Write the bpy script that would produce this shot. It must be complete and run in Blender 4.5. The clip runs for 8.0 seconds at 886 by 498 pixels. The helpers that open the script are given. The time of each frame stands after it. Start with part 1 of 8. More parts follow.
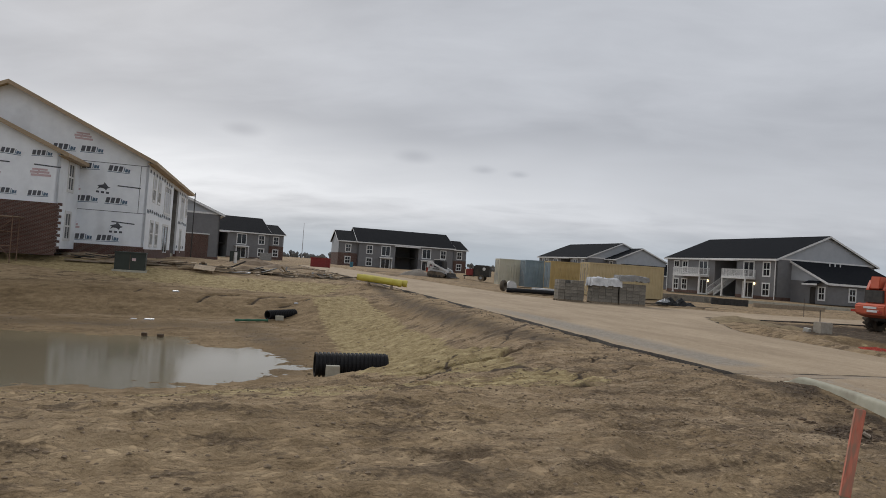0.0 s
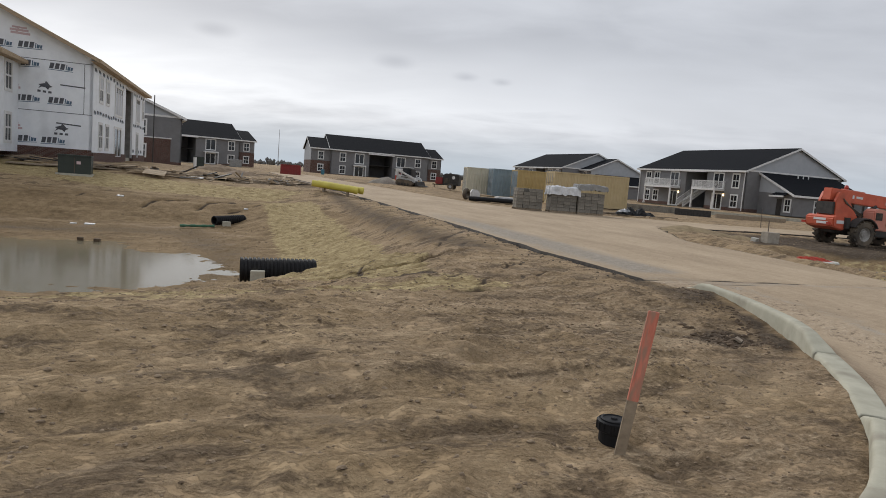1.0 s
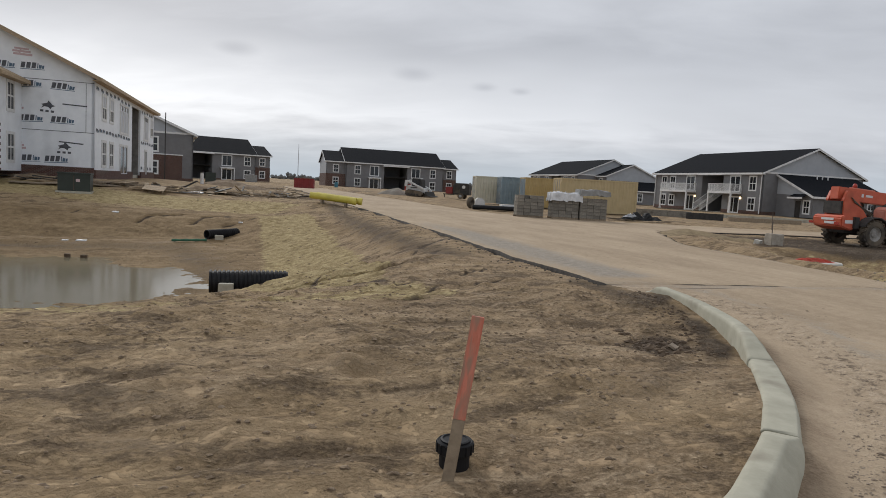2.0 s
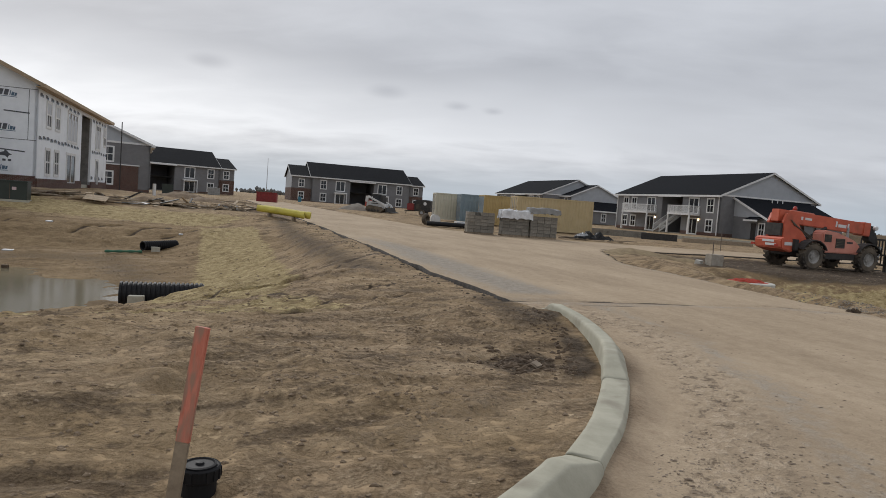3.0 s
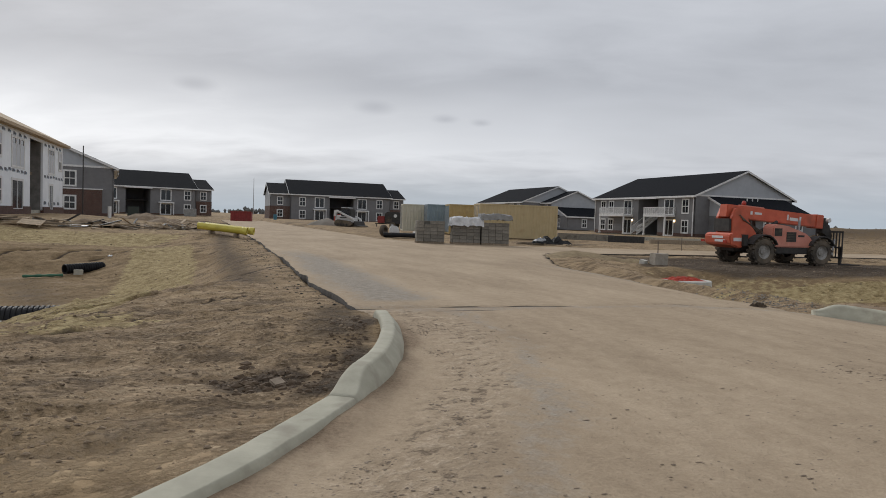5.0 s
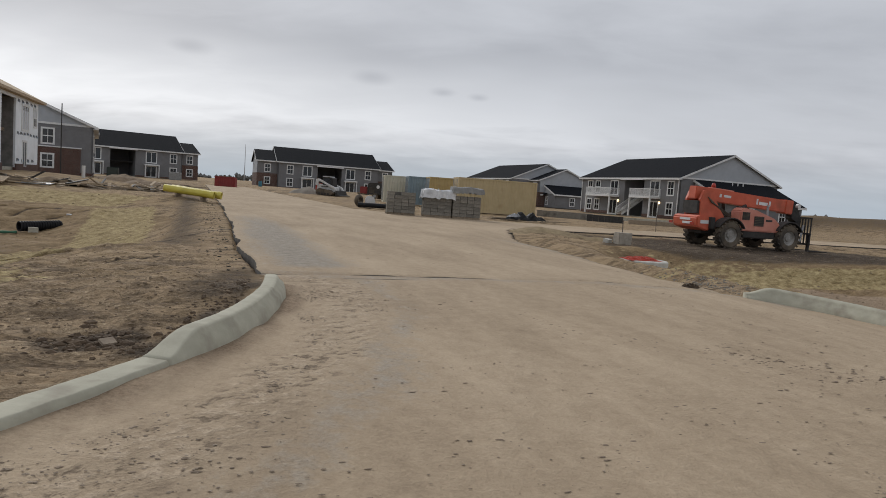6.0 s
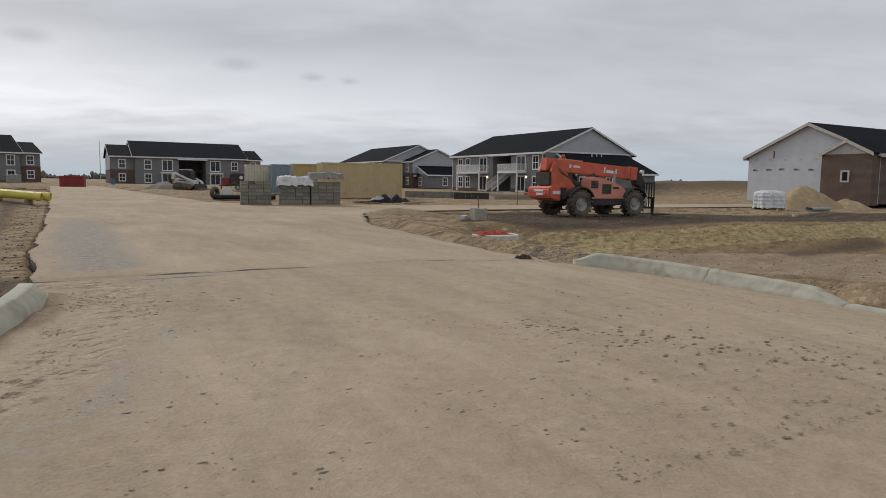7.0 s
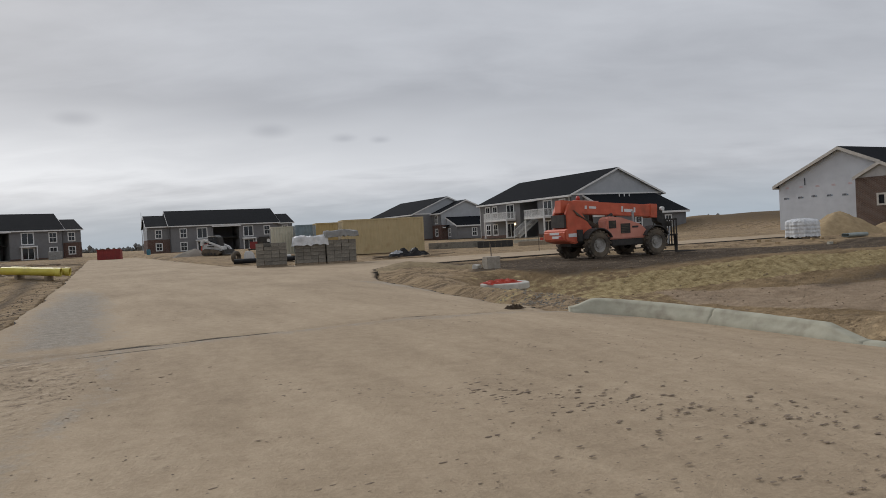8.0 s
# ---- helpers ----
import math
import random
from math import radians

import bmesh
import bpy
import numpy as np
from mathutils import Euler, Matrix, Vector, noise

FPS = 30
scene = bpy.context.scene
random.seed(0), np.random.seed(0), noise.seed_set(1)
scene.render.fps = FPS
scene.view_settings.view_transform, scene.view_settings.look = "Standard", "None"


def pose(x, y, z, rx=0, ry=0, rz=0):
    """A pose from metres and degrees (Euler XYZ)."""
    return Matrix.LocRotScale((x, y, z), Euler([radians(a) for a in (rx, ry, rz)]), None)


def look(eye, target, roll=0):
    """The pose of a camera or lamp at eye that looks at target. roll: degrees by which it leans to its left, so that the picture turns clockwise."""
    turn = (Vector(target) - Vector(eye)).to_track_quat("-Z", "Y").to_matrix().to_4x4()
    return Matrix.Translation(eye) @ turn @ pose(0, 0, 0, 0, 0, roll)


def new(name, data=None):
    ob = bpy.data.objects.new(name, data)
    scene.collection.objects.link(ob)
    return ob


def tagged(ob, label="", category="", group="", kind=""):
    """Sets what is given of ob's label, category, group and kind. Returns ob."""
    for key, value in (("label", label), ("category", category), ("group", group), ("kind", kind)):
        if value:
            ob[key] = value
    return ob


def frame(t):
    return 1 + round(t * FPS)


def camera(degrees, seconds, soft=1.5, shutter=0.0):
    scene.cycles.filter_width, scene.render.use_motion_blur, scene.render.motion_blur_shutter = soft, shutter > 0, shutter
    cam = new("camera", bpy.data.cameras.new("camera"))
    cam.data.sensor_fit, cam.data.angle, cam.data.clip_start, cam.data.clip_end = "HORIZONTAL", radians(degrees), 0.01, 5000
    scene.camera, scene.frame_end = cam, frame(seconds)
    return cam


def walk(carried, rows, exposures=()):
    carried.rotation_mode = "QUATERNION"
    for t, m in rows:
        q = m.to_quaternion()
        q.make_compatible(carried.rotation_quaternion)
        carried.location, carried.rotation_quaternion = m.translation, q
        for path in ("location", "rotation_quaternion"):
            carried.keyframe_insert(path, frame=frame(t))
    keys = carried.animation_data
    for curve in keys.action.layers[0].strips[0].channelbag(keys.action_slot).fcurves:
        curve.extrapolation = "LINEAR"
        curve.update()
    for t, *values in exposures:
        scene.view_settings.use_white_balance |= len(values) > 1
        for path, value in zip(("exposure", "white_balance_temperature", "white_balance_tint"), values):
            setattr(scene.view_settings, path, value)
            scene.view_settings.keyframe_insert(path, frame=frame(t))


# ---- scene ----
cam = camera(66.8, 8.0, 0.9)
PATH = [
    (0, (-9.446, -2.303, 1.795), (-9.676, -0.317, 1.848), 4.0),
    (0.3, (-9.056, -2.1, 1.79), (-9.241, -0.109, 1.742), -0.2),
    (0.5, (-8.801, -2.061, 1.779), (-9.031, -0.075, 1.746), 1.3),
    (0.8, (-8.395, -1.892, 1.76), (-8.682, 0.079, 1.581), 2.6),
    (1, (-8.128, -1.721, 1.762), (-8.279, 0.262, 1.552), 4.6),
    (1.2, (-7.885, -1.583, 1.708), (-8.151, 0.391, 1.532), 5.6),
    (1.5, (-7.504, -1.307, 1.75), (-7.703, 0.678, 1.598), 2.8),
    (1.8, (-7.126, -1.268, 1.737), (-7.372, 0.714, 1.632), 3.4),
    (2, (-6.888, -1.094, 1.73), (-7.107, 0.885, 1.547), 3.2),
    (2.2, (-6.656, -1.038, 1.733), (-6.766, 0.949, 1.539), 3.8),
    (3.3, (-5.309, -0.417, 1.689), (-5.453, 1.575, 1.578), 4.4),
    (3.5, (-5.087, -0.261, 1.642), (-5.184, 1.732, 1.498), 5.8),
    (3.7, (-4.891, -0.125, 1.615), (-5.135, 1.856, 1.479), 5.1),
    (3.9, (-4.556, -0.078, 1.654), (-4.812, 1.899, 1.496), 2.6),
    (4, (-4.424, 0.031, 1.651), (-4.652, 2.014, 1.533), 1.5),
    (4.1, (-4.22, -0.001, 1.643), (-4.426, 1.987, 1.561), 1.2),
    (4.2, (-4.159, 0.133, 1.624), (-4.276, 2.129, 1.573), 1.5),
    (5.3, (-2.784, 0.638, 1.627), (-2.914, 2.632, 1.531), 2.5),
    (5.5, (-2.53, 0.684, 1.606), (-2.652, 2.678, 1.519), 3.7),
    (5.8, (-2.205, 0.811, 1.626), (-2.316, 2.802, 1.465), 3.6),
    (6, (-1.971, 0.996, 1.572), (-2.064, 2.987, 1.41), 4.1),
    (6.2, (-1.781, 1.099, 1.552), (-1.799, 3.09, 1.362), 5.1),
    (6.5, (-1.409, 1.329, 1.597), (-1.161, 3.311, 1.506), -0.5),
    (6.7, (-1.164, 1.332, 1.552), (-0.898, 3.314, 1.516), -0.2),
    (7, (-0.884, 1.568, 1.558), (-0.63, 3.542, 1.362), 0.7),
    (7.3, (-0.573, 1.857, 1.59), (-0.454, 3.853, 1.536), 2.5),
    (7.5, (-0.342, 1.976, 1.542), (-0.281, 3.97, 1.396), 1.1),
    (7.7, (-0.072, 2.071, 1.525), (0.023, 4.068, 1.453), -4.9),
    (8, (0.232, 2.23, 1.527), (0.38, 4.224, 1.483), -3.0),
]
EXPOSE = [(0.0, -0.10), (0.5, -0.10), (1.0, 0.15), (1.5, 0.15), (2.0, 0.10), (3.5, 0.02), (4.0, 0.08), (5.5, -0.10), (6.0, -0.05), (6.5, 0.0), (7.0, 0.0), (7.5, -0.15), (8.0, -0.15)]
walk(cam, [(t, look(eye, target, roll)) for t, eye, target, roll in PATH], EXPOSE)


# ---------------------------------------------------------------- world and light
def make_world():
    w = bpy.data.worlds.new("overcast_sky")
    scene.world = w
    w.use_nodes = True
    nt = w.node_tree
    nt.nodes.clear()
    N = lambda kind, **kw: setup(nt.nodes.new(kind), kw)
    lk = nt.links.new
    out = N("ShaderNodeOutputWorld")
    bg = N("ShaderNodeBackground")
    sky = N("ShaderNodeTexSky")
    sky.sky_type = "NISHITA"
    sky.sun_disc = False
    sky.sun_elevation = radians(32)
    sky.sun_rotation = radians(-35)
    sky.air_density, sky.dust_density, sky.ozone_density = 1.0, 3.0, 1.0
    skys = N("ShaderNodeVectorMath")
    skys.operation = "SCALE"
    skys.inputs["Scale"].default_value = 0.06
    lk(sky.outputs[0], skys.inputs[0])
    tc = N("ShaderNodeTexCoord")
    sep = N("ShaderNodeSeparateXYZ")
    lk(tc.outputs["Generated"], sep.inputs[0])

    def m(op, a, b=None, c=None):
        n = nt.nodes.new("ShaderNodeMath")
        n.operation = op
        for i, v in enumerate((a, b, c)):
            if v is None:
                continue
            if isinstance(v, (int, float)):
                n.inputs[i].default_value = v
            else:
                lk(v, n.inputs[i])
        return n.outputs[0]

    z = m("MAXIMUM", sep.outputs[2], 0.0)
    den = m("ADD", z, 0.2)
    px, py = m("DIVIDE", sep.outputs[0], den), m("DIVIDE", sep.outputs[1], den)
    comb = N("ShaderNodeCombineXYZ")
    lk(px, comb.inputs[0])
    lk(py, comb.inputs[1])

    def cloud(scale, detail, rough, seed, squash=1.0):
        mp = N("ShaderNodeMapping")
        mp.inputs["Location"].default_value = (seed, seed * 0.7, seed * 1.3)
        mp.inputs["Rotation"].default_value = (0, 0, 0.35)
        mp.inputs["Scale"].default_value = (scale, scale * squash, scale)
        lk(comb.outputs[0], mp.inputs[0])
        n = N("ShaderNodeTexNoise")
        n.inputs["Scale"].default_value = 1.0
        n.inputs["Detail"].default_value = detail
        n.inputs["Roughness"].default_value = rough
        n.inputs["Distortion"].default_value = 0.3
        lk(mp.outputs[0], n.inputs["Vector"])
        return n.outputs["Fac"]

    big = cloud(0.62, 3, 0.5, 3.1, 1.5)
    fine = cloud(2.0, 5, 0.55, 7.7, 1.8)
    mixn = m("ADD", m("MULTIPLY", big, 0.58), m("MULTIPLY", fine, 0.42))
    ramp = N("ShaderNodeValToRGB")
    e = ramp.color_ramp.elements
    e[0].position, e[0].color = 0.33, (0.45, 0.470, 0.515, 1)
    e[1].position, e[1].color = 0.68, (0.66, 0.685, 0.738, 1)
    lk(mixn, ramp.inputs[0])
    # brighter break in the clouds low over the land, and the blue-grey air at the skyline
    low = N("ShaderNodeValToRGB")
    k = low.color_ramp.elements
    k[0].position, k[0].color = 0.0, (0.0, 0.0, 0.0, 1)
    k[1].position, k[1].color = 0.20, (0.0, 0.0, 0.0, 1)
    a = low.color_ramp.elements.new(0.035)
    a.color = (0.10, 0.10, 0.10, 1)
    a = low.color_ramp.elements.new(0.10)
    a.color = (1.0, 1.0, 1.0, 1)
    lk(m("ADD", sep.outputs[2], m("MULTIPLY", m("SUBTRACT", fine, 0.5), 0.09)), low.inputs[0])
    west = m("MULTIPLY_ADD", sep.outputs[0], -0.85, 0.52)
    west = m("MINIMUM", m("MAXIMUM", west, 0.12), 1.0)
    gain = m("MULTIPLY", low.outputs[0], west)
    bright = N("ShaderNodeMix", data_type="RGBA")
    lk(gain, bright.inputs["Factor"])
    lk(ramp.outputs[0], bright.inputs["A"])
    bright.inputs["B"].default_value = (0.98, 1.005, 1.05, 1)
    haze = N("ShaderNodeMix", data_type="RGBA")
    hz = N("ShaderNodeMapRange")
    hz.inputs["From Min"].default_value, hz.inputs["From Max"].default_value = 0.0, 0.075
    hz.inputs["To Min"].default_value, hz.inputs["To Max"].default_value = 0.85, 0.0
    lk(sep.outputs[2], hz.inputs["Value"])
    lk(hz.outputs[0], haze.inputs["Factor"])
    lk(bright.outputs["Result"], haze.inputs["A"])
    haze.inputs["B"].default_value = (0.46, 0.545, 0.625, 1)
    # four small dark puffs of cloud
    col = haze.outputs["Result"]
    for az, el, wide in PUFFS:
        d = Vector((math.sin(radians(az)) * math.cos(radians(el)), math.cos(radians(az)) * math.cos(radians(el)), math.sin(radians(el))))
        sub = N("ShaderNodeVectorMath")
        sub.operation = "SUBTRACT"
        lk(tc.outputs["Generated"], sub.inputs[0])
        sub.inputs[1].default_value = d
        sc = N("ShaderNodeVectorMath")
        sc.operation = "MULTIPLY"
        lk(sub.outputs[0], sc.inputs[0])
        sc.inputs[1].default_value = (1.0, 1.0, 2.8)
        ln = N("ShaderNodeVectorMath")
        ln.operation = "LENGTH"
        lk(sc.outputs[0], ln.inputs[0])
        mr = N("ShaderNodeMapRange")
        mr.interpolation_type = "SMOOTHSTEP"
        mr.inputs["From Min"].default_value, mr.inputs["From Max"].default_value = 0.0, radians(wide)
        mr.inputs["To Min"].default_value, mr.inputs["To Max"].default_value = 0.42, 0.0
        lk(m("ADD", ln.outputs["Value"], m("MULTIPLY", m("SUBTRACT", fine, 0.5), 0.03)), mr.inputs["Value"])
        mx = N("ShaderNodeMix", data_type="RGBA")
        lk(mr.outputs[0], mx.inputs["Factor"])
        lk(col, mx.inputs["A"])
        mx.inputs["B"].default_value = (0.37, 0.39, 0.44, 1)
        col = mx.outputs["Result"]
    add = N("ShaderNodeMix", data_type="RGBA")
    add.inputs["Factor"].default_value = 0.94
    lk(skys.outputs[0], add.inputs["A"])
    lk(col, add.inputs["B"])
    lk(add.outputs["Result"], bg.inputs[0])
    bg.inputs[1].default_value = 0.97
    lk(bg.outputs[0], out.inputs[0])


def setup(node, kw):
    if "data_type" in kw:
        node.data_type = kw["data_type"]
    return node


PUFFS = [(-24.0, 10.0, 2.1), (-9.6, 9.2, 2.2), (-3.6, 8.4, 1.5), (-0.6, 8.2, 1.3)]
make_world()
sun = new("sun", bpy.data.lights.new("sun", "SUN"))
sun.data.energy = 1.5
sun.data.angle = radians(20)
sun.data.color = (1.0, 0.975, 0.94)
sun.matrix_world = look((0, 0, 0), (0.48, -0.68, -0.55))
scene.view_settings.exposure = 0.0

# ---------------------------------------------------------------- materials
MATS = {}


def material(name, dark, light, scale=6.0, rough=0.8, metal=0.0, bump=0.0, bump_scale=60.0, second=None, second_at=(0.5, 0.62), second_scale=1.3,
             vary=0.0, detail=6, stretch=(1, 1, 1), spec=0.5, lines=None, trans=0.0):
    """Noise between two colours, a second colour in larger patches, fine relief; lines: (axis, spacing, depth) of grooves."""
    if name in MATS:
        return MATS[name]
    mt = bpy.data.materials.new(name)
    mt.use_nodes = True
    nt = mt.node_tree
    b = nt.nodes["Principled BSDF"]
    lk = nt.links.new
    tc = nt.nodes.new("ShaderNodeTexCoord")
    mp = nt.nodes.new("ShaderNodeMapping")
    mp.inputs["Scale"].default_value = stretch
    lk(tc.outputs["Object"], mp.inputs[0])
    n1 = nt.nodes.new("ShaderNodeTexNoise")
    n1.inputs["Scale"].default_value, n1.inputs["Detail"].default_value, n1.inputs["Roughness"].default_value = scale, detail, 0.6
    lk(mp.outputs[0], n1.inputs["Vector"])
    ramp = nt.nodes.new("ShaderNodeValToRGB")
    ramp.color_ramp.elements[0].position, ramp.color_ramp.elements[1].position = 0.32, 0.68
    ramp.color_ramp.elements[0].color, ramp.color_ramp.elements[1].color = (*dark, 1), (*light, 1)
    lk(n1.outputs["Fac"], ramp.inputs[0])
    col = ramp.outputs[0]
    if second:
        n2 = nt.nodes.new("ShaderNodeTexNoise")
        n2.inputs["Scale"].default_value, n2.inputs["Detail"].default_value = second_scale, 5
        lk(mp.outputs[0], n2.inputs["Vector"])
        mr = nt.nodes.new("ShaderNodeMapRange")
        mr.inputs["From Min"].default_value, mr.inputs["From Max"].default_value = second_at
        lk(n2.outputs["Fac"], mr.inputs["Value"])
        mx = nt.nodes.new("ShaderNodeMix")
        mx.data_type = "RGBA"
        lk(mr.outputs[0], mx.inputs["Factor"])
        lk(col, mx.inputs["A"])
        mx.inputs["B"].default_value = (*second, 1)
        col = mx.outputs["Result"]
    if vary:
        oi = nt.nodes.new("ShaderNodeObjectInfo")
        mr = nt.nodes.new("ShaderNodeMapRange")
        mr.inputs["To Min"].default_value, mr.inputs["To Max"].default_value = 1 - vary, 1 + vary
        lk(oi.outputs["Random"], mr.inputs["Value"])
        hs = nt.nodes.new("ShaderNodeHueSaturation")
        lk(mr.outputs[0], hs.inputs["Value"])
        lk(col, hs.inputs["Color"])
        col = hs.outputs[0]
    lk(col, b.inputs["Base Color"])
    b.inputs["Metallic"].default_value = metal
    b.inputs["Specular IOR Level"].default_value = spec
    rr = nt.nodes.new("ShaderNodeMapRange")
    rr.inputs["To Min"].default_value, rr.inputs["To Max"].default_value = max(0.03, rough - 0.1), min(1, rough + 0.1)
    lk(n1.outputs["Fac"], rr.inputs["Value"])
    lk(rr.outputs[0], b.inputs["Roughness"])
    if trans:
        b.inputs["Transmission Weight"].default_value = trans
    normal = None
    if lines:
        axis, spacing, depth = lines
        sp = nt.nodes.new("ShaderNodeSeparateXYZ")
        lk(tc.outputs["Object"], sp.inputs[0])
        md = nt.nodes.new("ShaderNodeMath")
        md.operation = "DIVIDE"
        lk(sp.outputs[axis], md.inputs[0])
        md.inputs[1].default_value = spacing
        fr = nt.nodes.new("ShaderNodeMath")
        fr.operation = "FRACT"
        lk(md.outputs[0], fr.inputs[0])
        bp = nt.nodes.new("ShaderNodeBump")
        bp.inputs["Strength"].default_value = 1.0
        bp.inputs["Distance"].default_value = depth
        lk(fr.outputs[0], bp.inputs["Height"])
        normal = bp
    if bump:
        n3 = nt.nodes.new("ShaderNodeTexNoise")
        n3.inputs["Scale"].default_value, n3.inputs["Detail"].default_value = bump_scale, 5
        lk(mp.outputs[0], n3.inputs["Vector"])
        bp = nt.nodes.new("ShaderNodeBump")
        bp.inputs["Strength"].default_value = 0.8
        bp.inputs["Distance"].default_value = bump
        lk(n3.outputs["Fac"], bp.inputs["Height"])
        if normal:
            lk(normal.outputs[0], bp.inputs["Normal"])
        normal = bp
    if normal:
        lk(normal.outputs[0], b.inputs["Normal"])
    MATS[name] = mt
    return mt


def brick_material(name, a, b2, mortar):
    if name in MATS:
        return MATS[name]
    mt = bpy.data.materials.new(name)
    mt.use_nodes = True
    nt = mt.node_tree
    bs = nt.nodes["Principled BSDF"]
    tc = nt.nodes.new("ShaderNodeTexCoord")
    sp = nt.nodes.new("ShaderNodeSeparateXYZ")
    nt.links.new(tc.outputs["Object"], sp.inputs[0])
    ad = nt.nodes.new("ShaderNodeMath")
    nt.links.new(sp.outputs[0], ad.inputs[0])
    nt.links.new(sp.outputs[1], ad.inputs[1])
    cb = nt.nodes.new("ShaderNodeCombineXYZ")
    nt.links.new(ad.outputs[0], cb.inputs[0])
    nt.links.new(sp.outputs[2], cb.inputs[1])
    br = nt.nodes.new("ShaderNodeTexBrick")
    br.inputs["Scale"].default_value = 1.0
    br.inputs["Brick Width"].default_value, br.inputs["Row Height"].default_value = 0.21, 0.075
    br.inputs["Mortar Size"].default_value = 0.009
    br.inputs["Color1"].default_value, br.inputs["Color2"].default_value, br.inputs["Mortar"].default_value = (*a, 1), (*b2, 1), (*mortar, 1)
    nt.links.new(cb.outputs[0], br.inputs["Vector"])
    ns = nt.nodes.new("ShaderNodeTexNoise")
    ns.inputs["Scale"].default_value, ns.inputs["Detail"].default_value = 1.7, 5
    nt.links.new(tc.outputs["Object"], ns.inputs["Vector"])
    mr = nt.nodes.new("ShaderNodeMapRange")
    mr.inputs["To Min"].default_value, mr.inputs["To Max"].default_value = 0.7, 1.3
    nt.links.new(ns.outputs["Fac"], mr.inputs["Value"])
    hs = nt.nodes.new("ShaderNodeHueSaturation")
    nt.links.new(br.outputs["Color"], hs.inputs["Color"])
    nt.links.new(mr.outputs[0], hs.inputs["Value"])
    nt.links.new(hs.outputs[0], bs.inputs["Base Color"])
    bs.inputs["Roughness"].default_value = 0.9
    bp = nt.nodes.new("ShaderNodeBump")
    bp.inputs["Distance"].default_value = 0.01
    nt.links.new(br.outputs["Fac"], bp.inputs["Height"])
    bp.invert = True
    nt.links.new(bp.outputs[0], bs.inputs["Normal"])
    MATS[name] = mt
    return mt


SIDING = material("grey_lap_siding", (0.158, 0.158, 0.163), (0.192, 0.192, 0.197), 1.5, 0.65, bump=0.002, lines=(2, 0.15, 0.012))
SIDING_PALE = material("pale_grey_board_siding", (0.35, 0.37, 0.395), (0.41, 0.43, 0.455), 1.2, 0.65, bump=0.002, bump_scale=30)
SHINGLE = material("charcoal_shingles", (0.007, 0.008, 0.010), (0.019, 0.021, 0.025), 5.0, 0.95, bump=0.01, bump_scale=9, spec=0.06, second=(0.014, 0.015, 0.018), lines=(2, 0.09, 0.006))
TRIM = material("white_trim", (0.62, 0.62, 0.61), (0.74, 0.74, 0.73), 3, 0.55, bump=0.001)
BRICK = brick_material("red_brown_brick", (0.115, 0.050, 0.036), (0.085, 0.040, 0.030), (0.17, 0.145, 0.125))
BRICK_TAN = brick_material("brown_brick", (0.125, 0.075, 0.055), (0.085, 0.052, 0.040), (0.20, 0.165, 0.14))
WRAP = material("white_house_wrap", (0.76, 0.79, 0.825), (0.85, 0.88, 0.91), 1.4, 0.5, bump=0.012, bump_scale=2.2, second=(0.64, 0.66, 0.685), second_at=(0.55, 0.8), second_scale=0.6)
WRAP_GREY = material("greyish_house_wrap", (0.48, 0.50, 0.535), (0.565, 0.585, 0.62), 1.4, 0.55, bump=0.008, bump_scale=2.2, second=(0.47, 0.49, 0.52), second_at=(0.55, 0.8), second_scale=0.7)
INK_BLUE = material("blue_printing", (0.06, 0.11, 0.17), (0.12, 0.19, 0.27), 4, 0.6)
INK_DARK = material("dark_printing", (0.05, 0.055, 0.065), (0.11, 0.115, 0.13), 4, 0.6)
INK_RED = material("faded_red_printing", (0.50, 0.36, 0.37), (0.60, 0.46, 0.47), 4, 0.6)
TIMBER = material("raw_timber", (0.32, 0.235, 0.145), (0.45, 0.35, 0.235), 3, 0.8, stretch=(1, 1, 6), bump=0.003, vary=0.15)
TIMBER_OLD = material("weathered_timber", (0.17, 0.13, 0.09), (0.30, 0.24, 0.17), 4, 0.9, stretch=(3, 3, 3), bump=0.004, vary=0.25)
GLASS = material("window_glass", (0.012, 0.014, 0.016), (0.02, 0.022, 0.025), 1, 0.06, spec=0.6)
LAMP_GLOW = material("warm_lamp_glass", (0.9, 0.75, 0.5), (0.95, 0.8, 0.55), 2, 0.4)
LAMP_GLOW.node_tree.nodes["Principled BSDF"].inputs["Emission Color"].default_value = (1.0, 0.72, 0.36, 1)
LAMP_GLOW.node_tree.nodes["Principled BSDF"].inputs["Emission Strength"].default_value = 4.0
DARK_IN = material("dark_interior", (0.03, 0.028, 0.026), (0.05, 0.045, 0.04), 2, 0.95)
CONCRETE = material("pale_concrete", (0.355, 0.335, 0.272), (0.475, 0.452, 0.375), 5, 0.85, bump=0.004, bump_scale=70, second=(0.27, 0.25, 0.205), second_at=(0.55, 0.75), second_scale=2.2)
KERB_CONCRETE = material("fresh_kerb_concrete", (0.350, 0.332, 0.255), (0.460, 0.440, 0.345), 4, 0.85, bump=0.003, bump_scale=55, second=(0.235, 0.205, 0.155), second_at=(0.52, 0.78), second_scale=2.6)
BLOCKM = material("grey_concrete_block", (0.150, 0.138, 0.116), (0.245, 0.225, 0.190), 9, 0.95, bump=0.006, bump_scale=60, vary=0.2, second=(0.115, 0.105, 0.09), second_at=(0.52, 0.7), second_scale=2.0)
STEEL = material("galvanised_steel", (0.28, 0.29, 0.30), (0.42, 0.43, 0.44), 8, 0.45, metal=0.8)
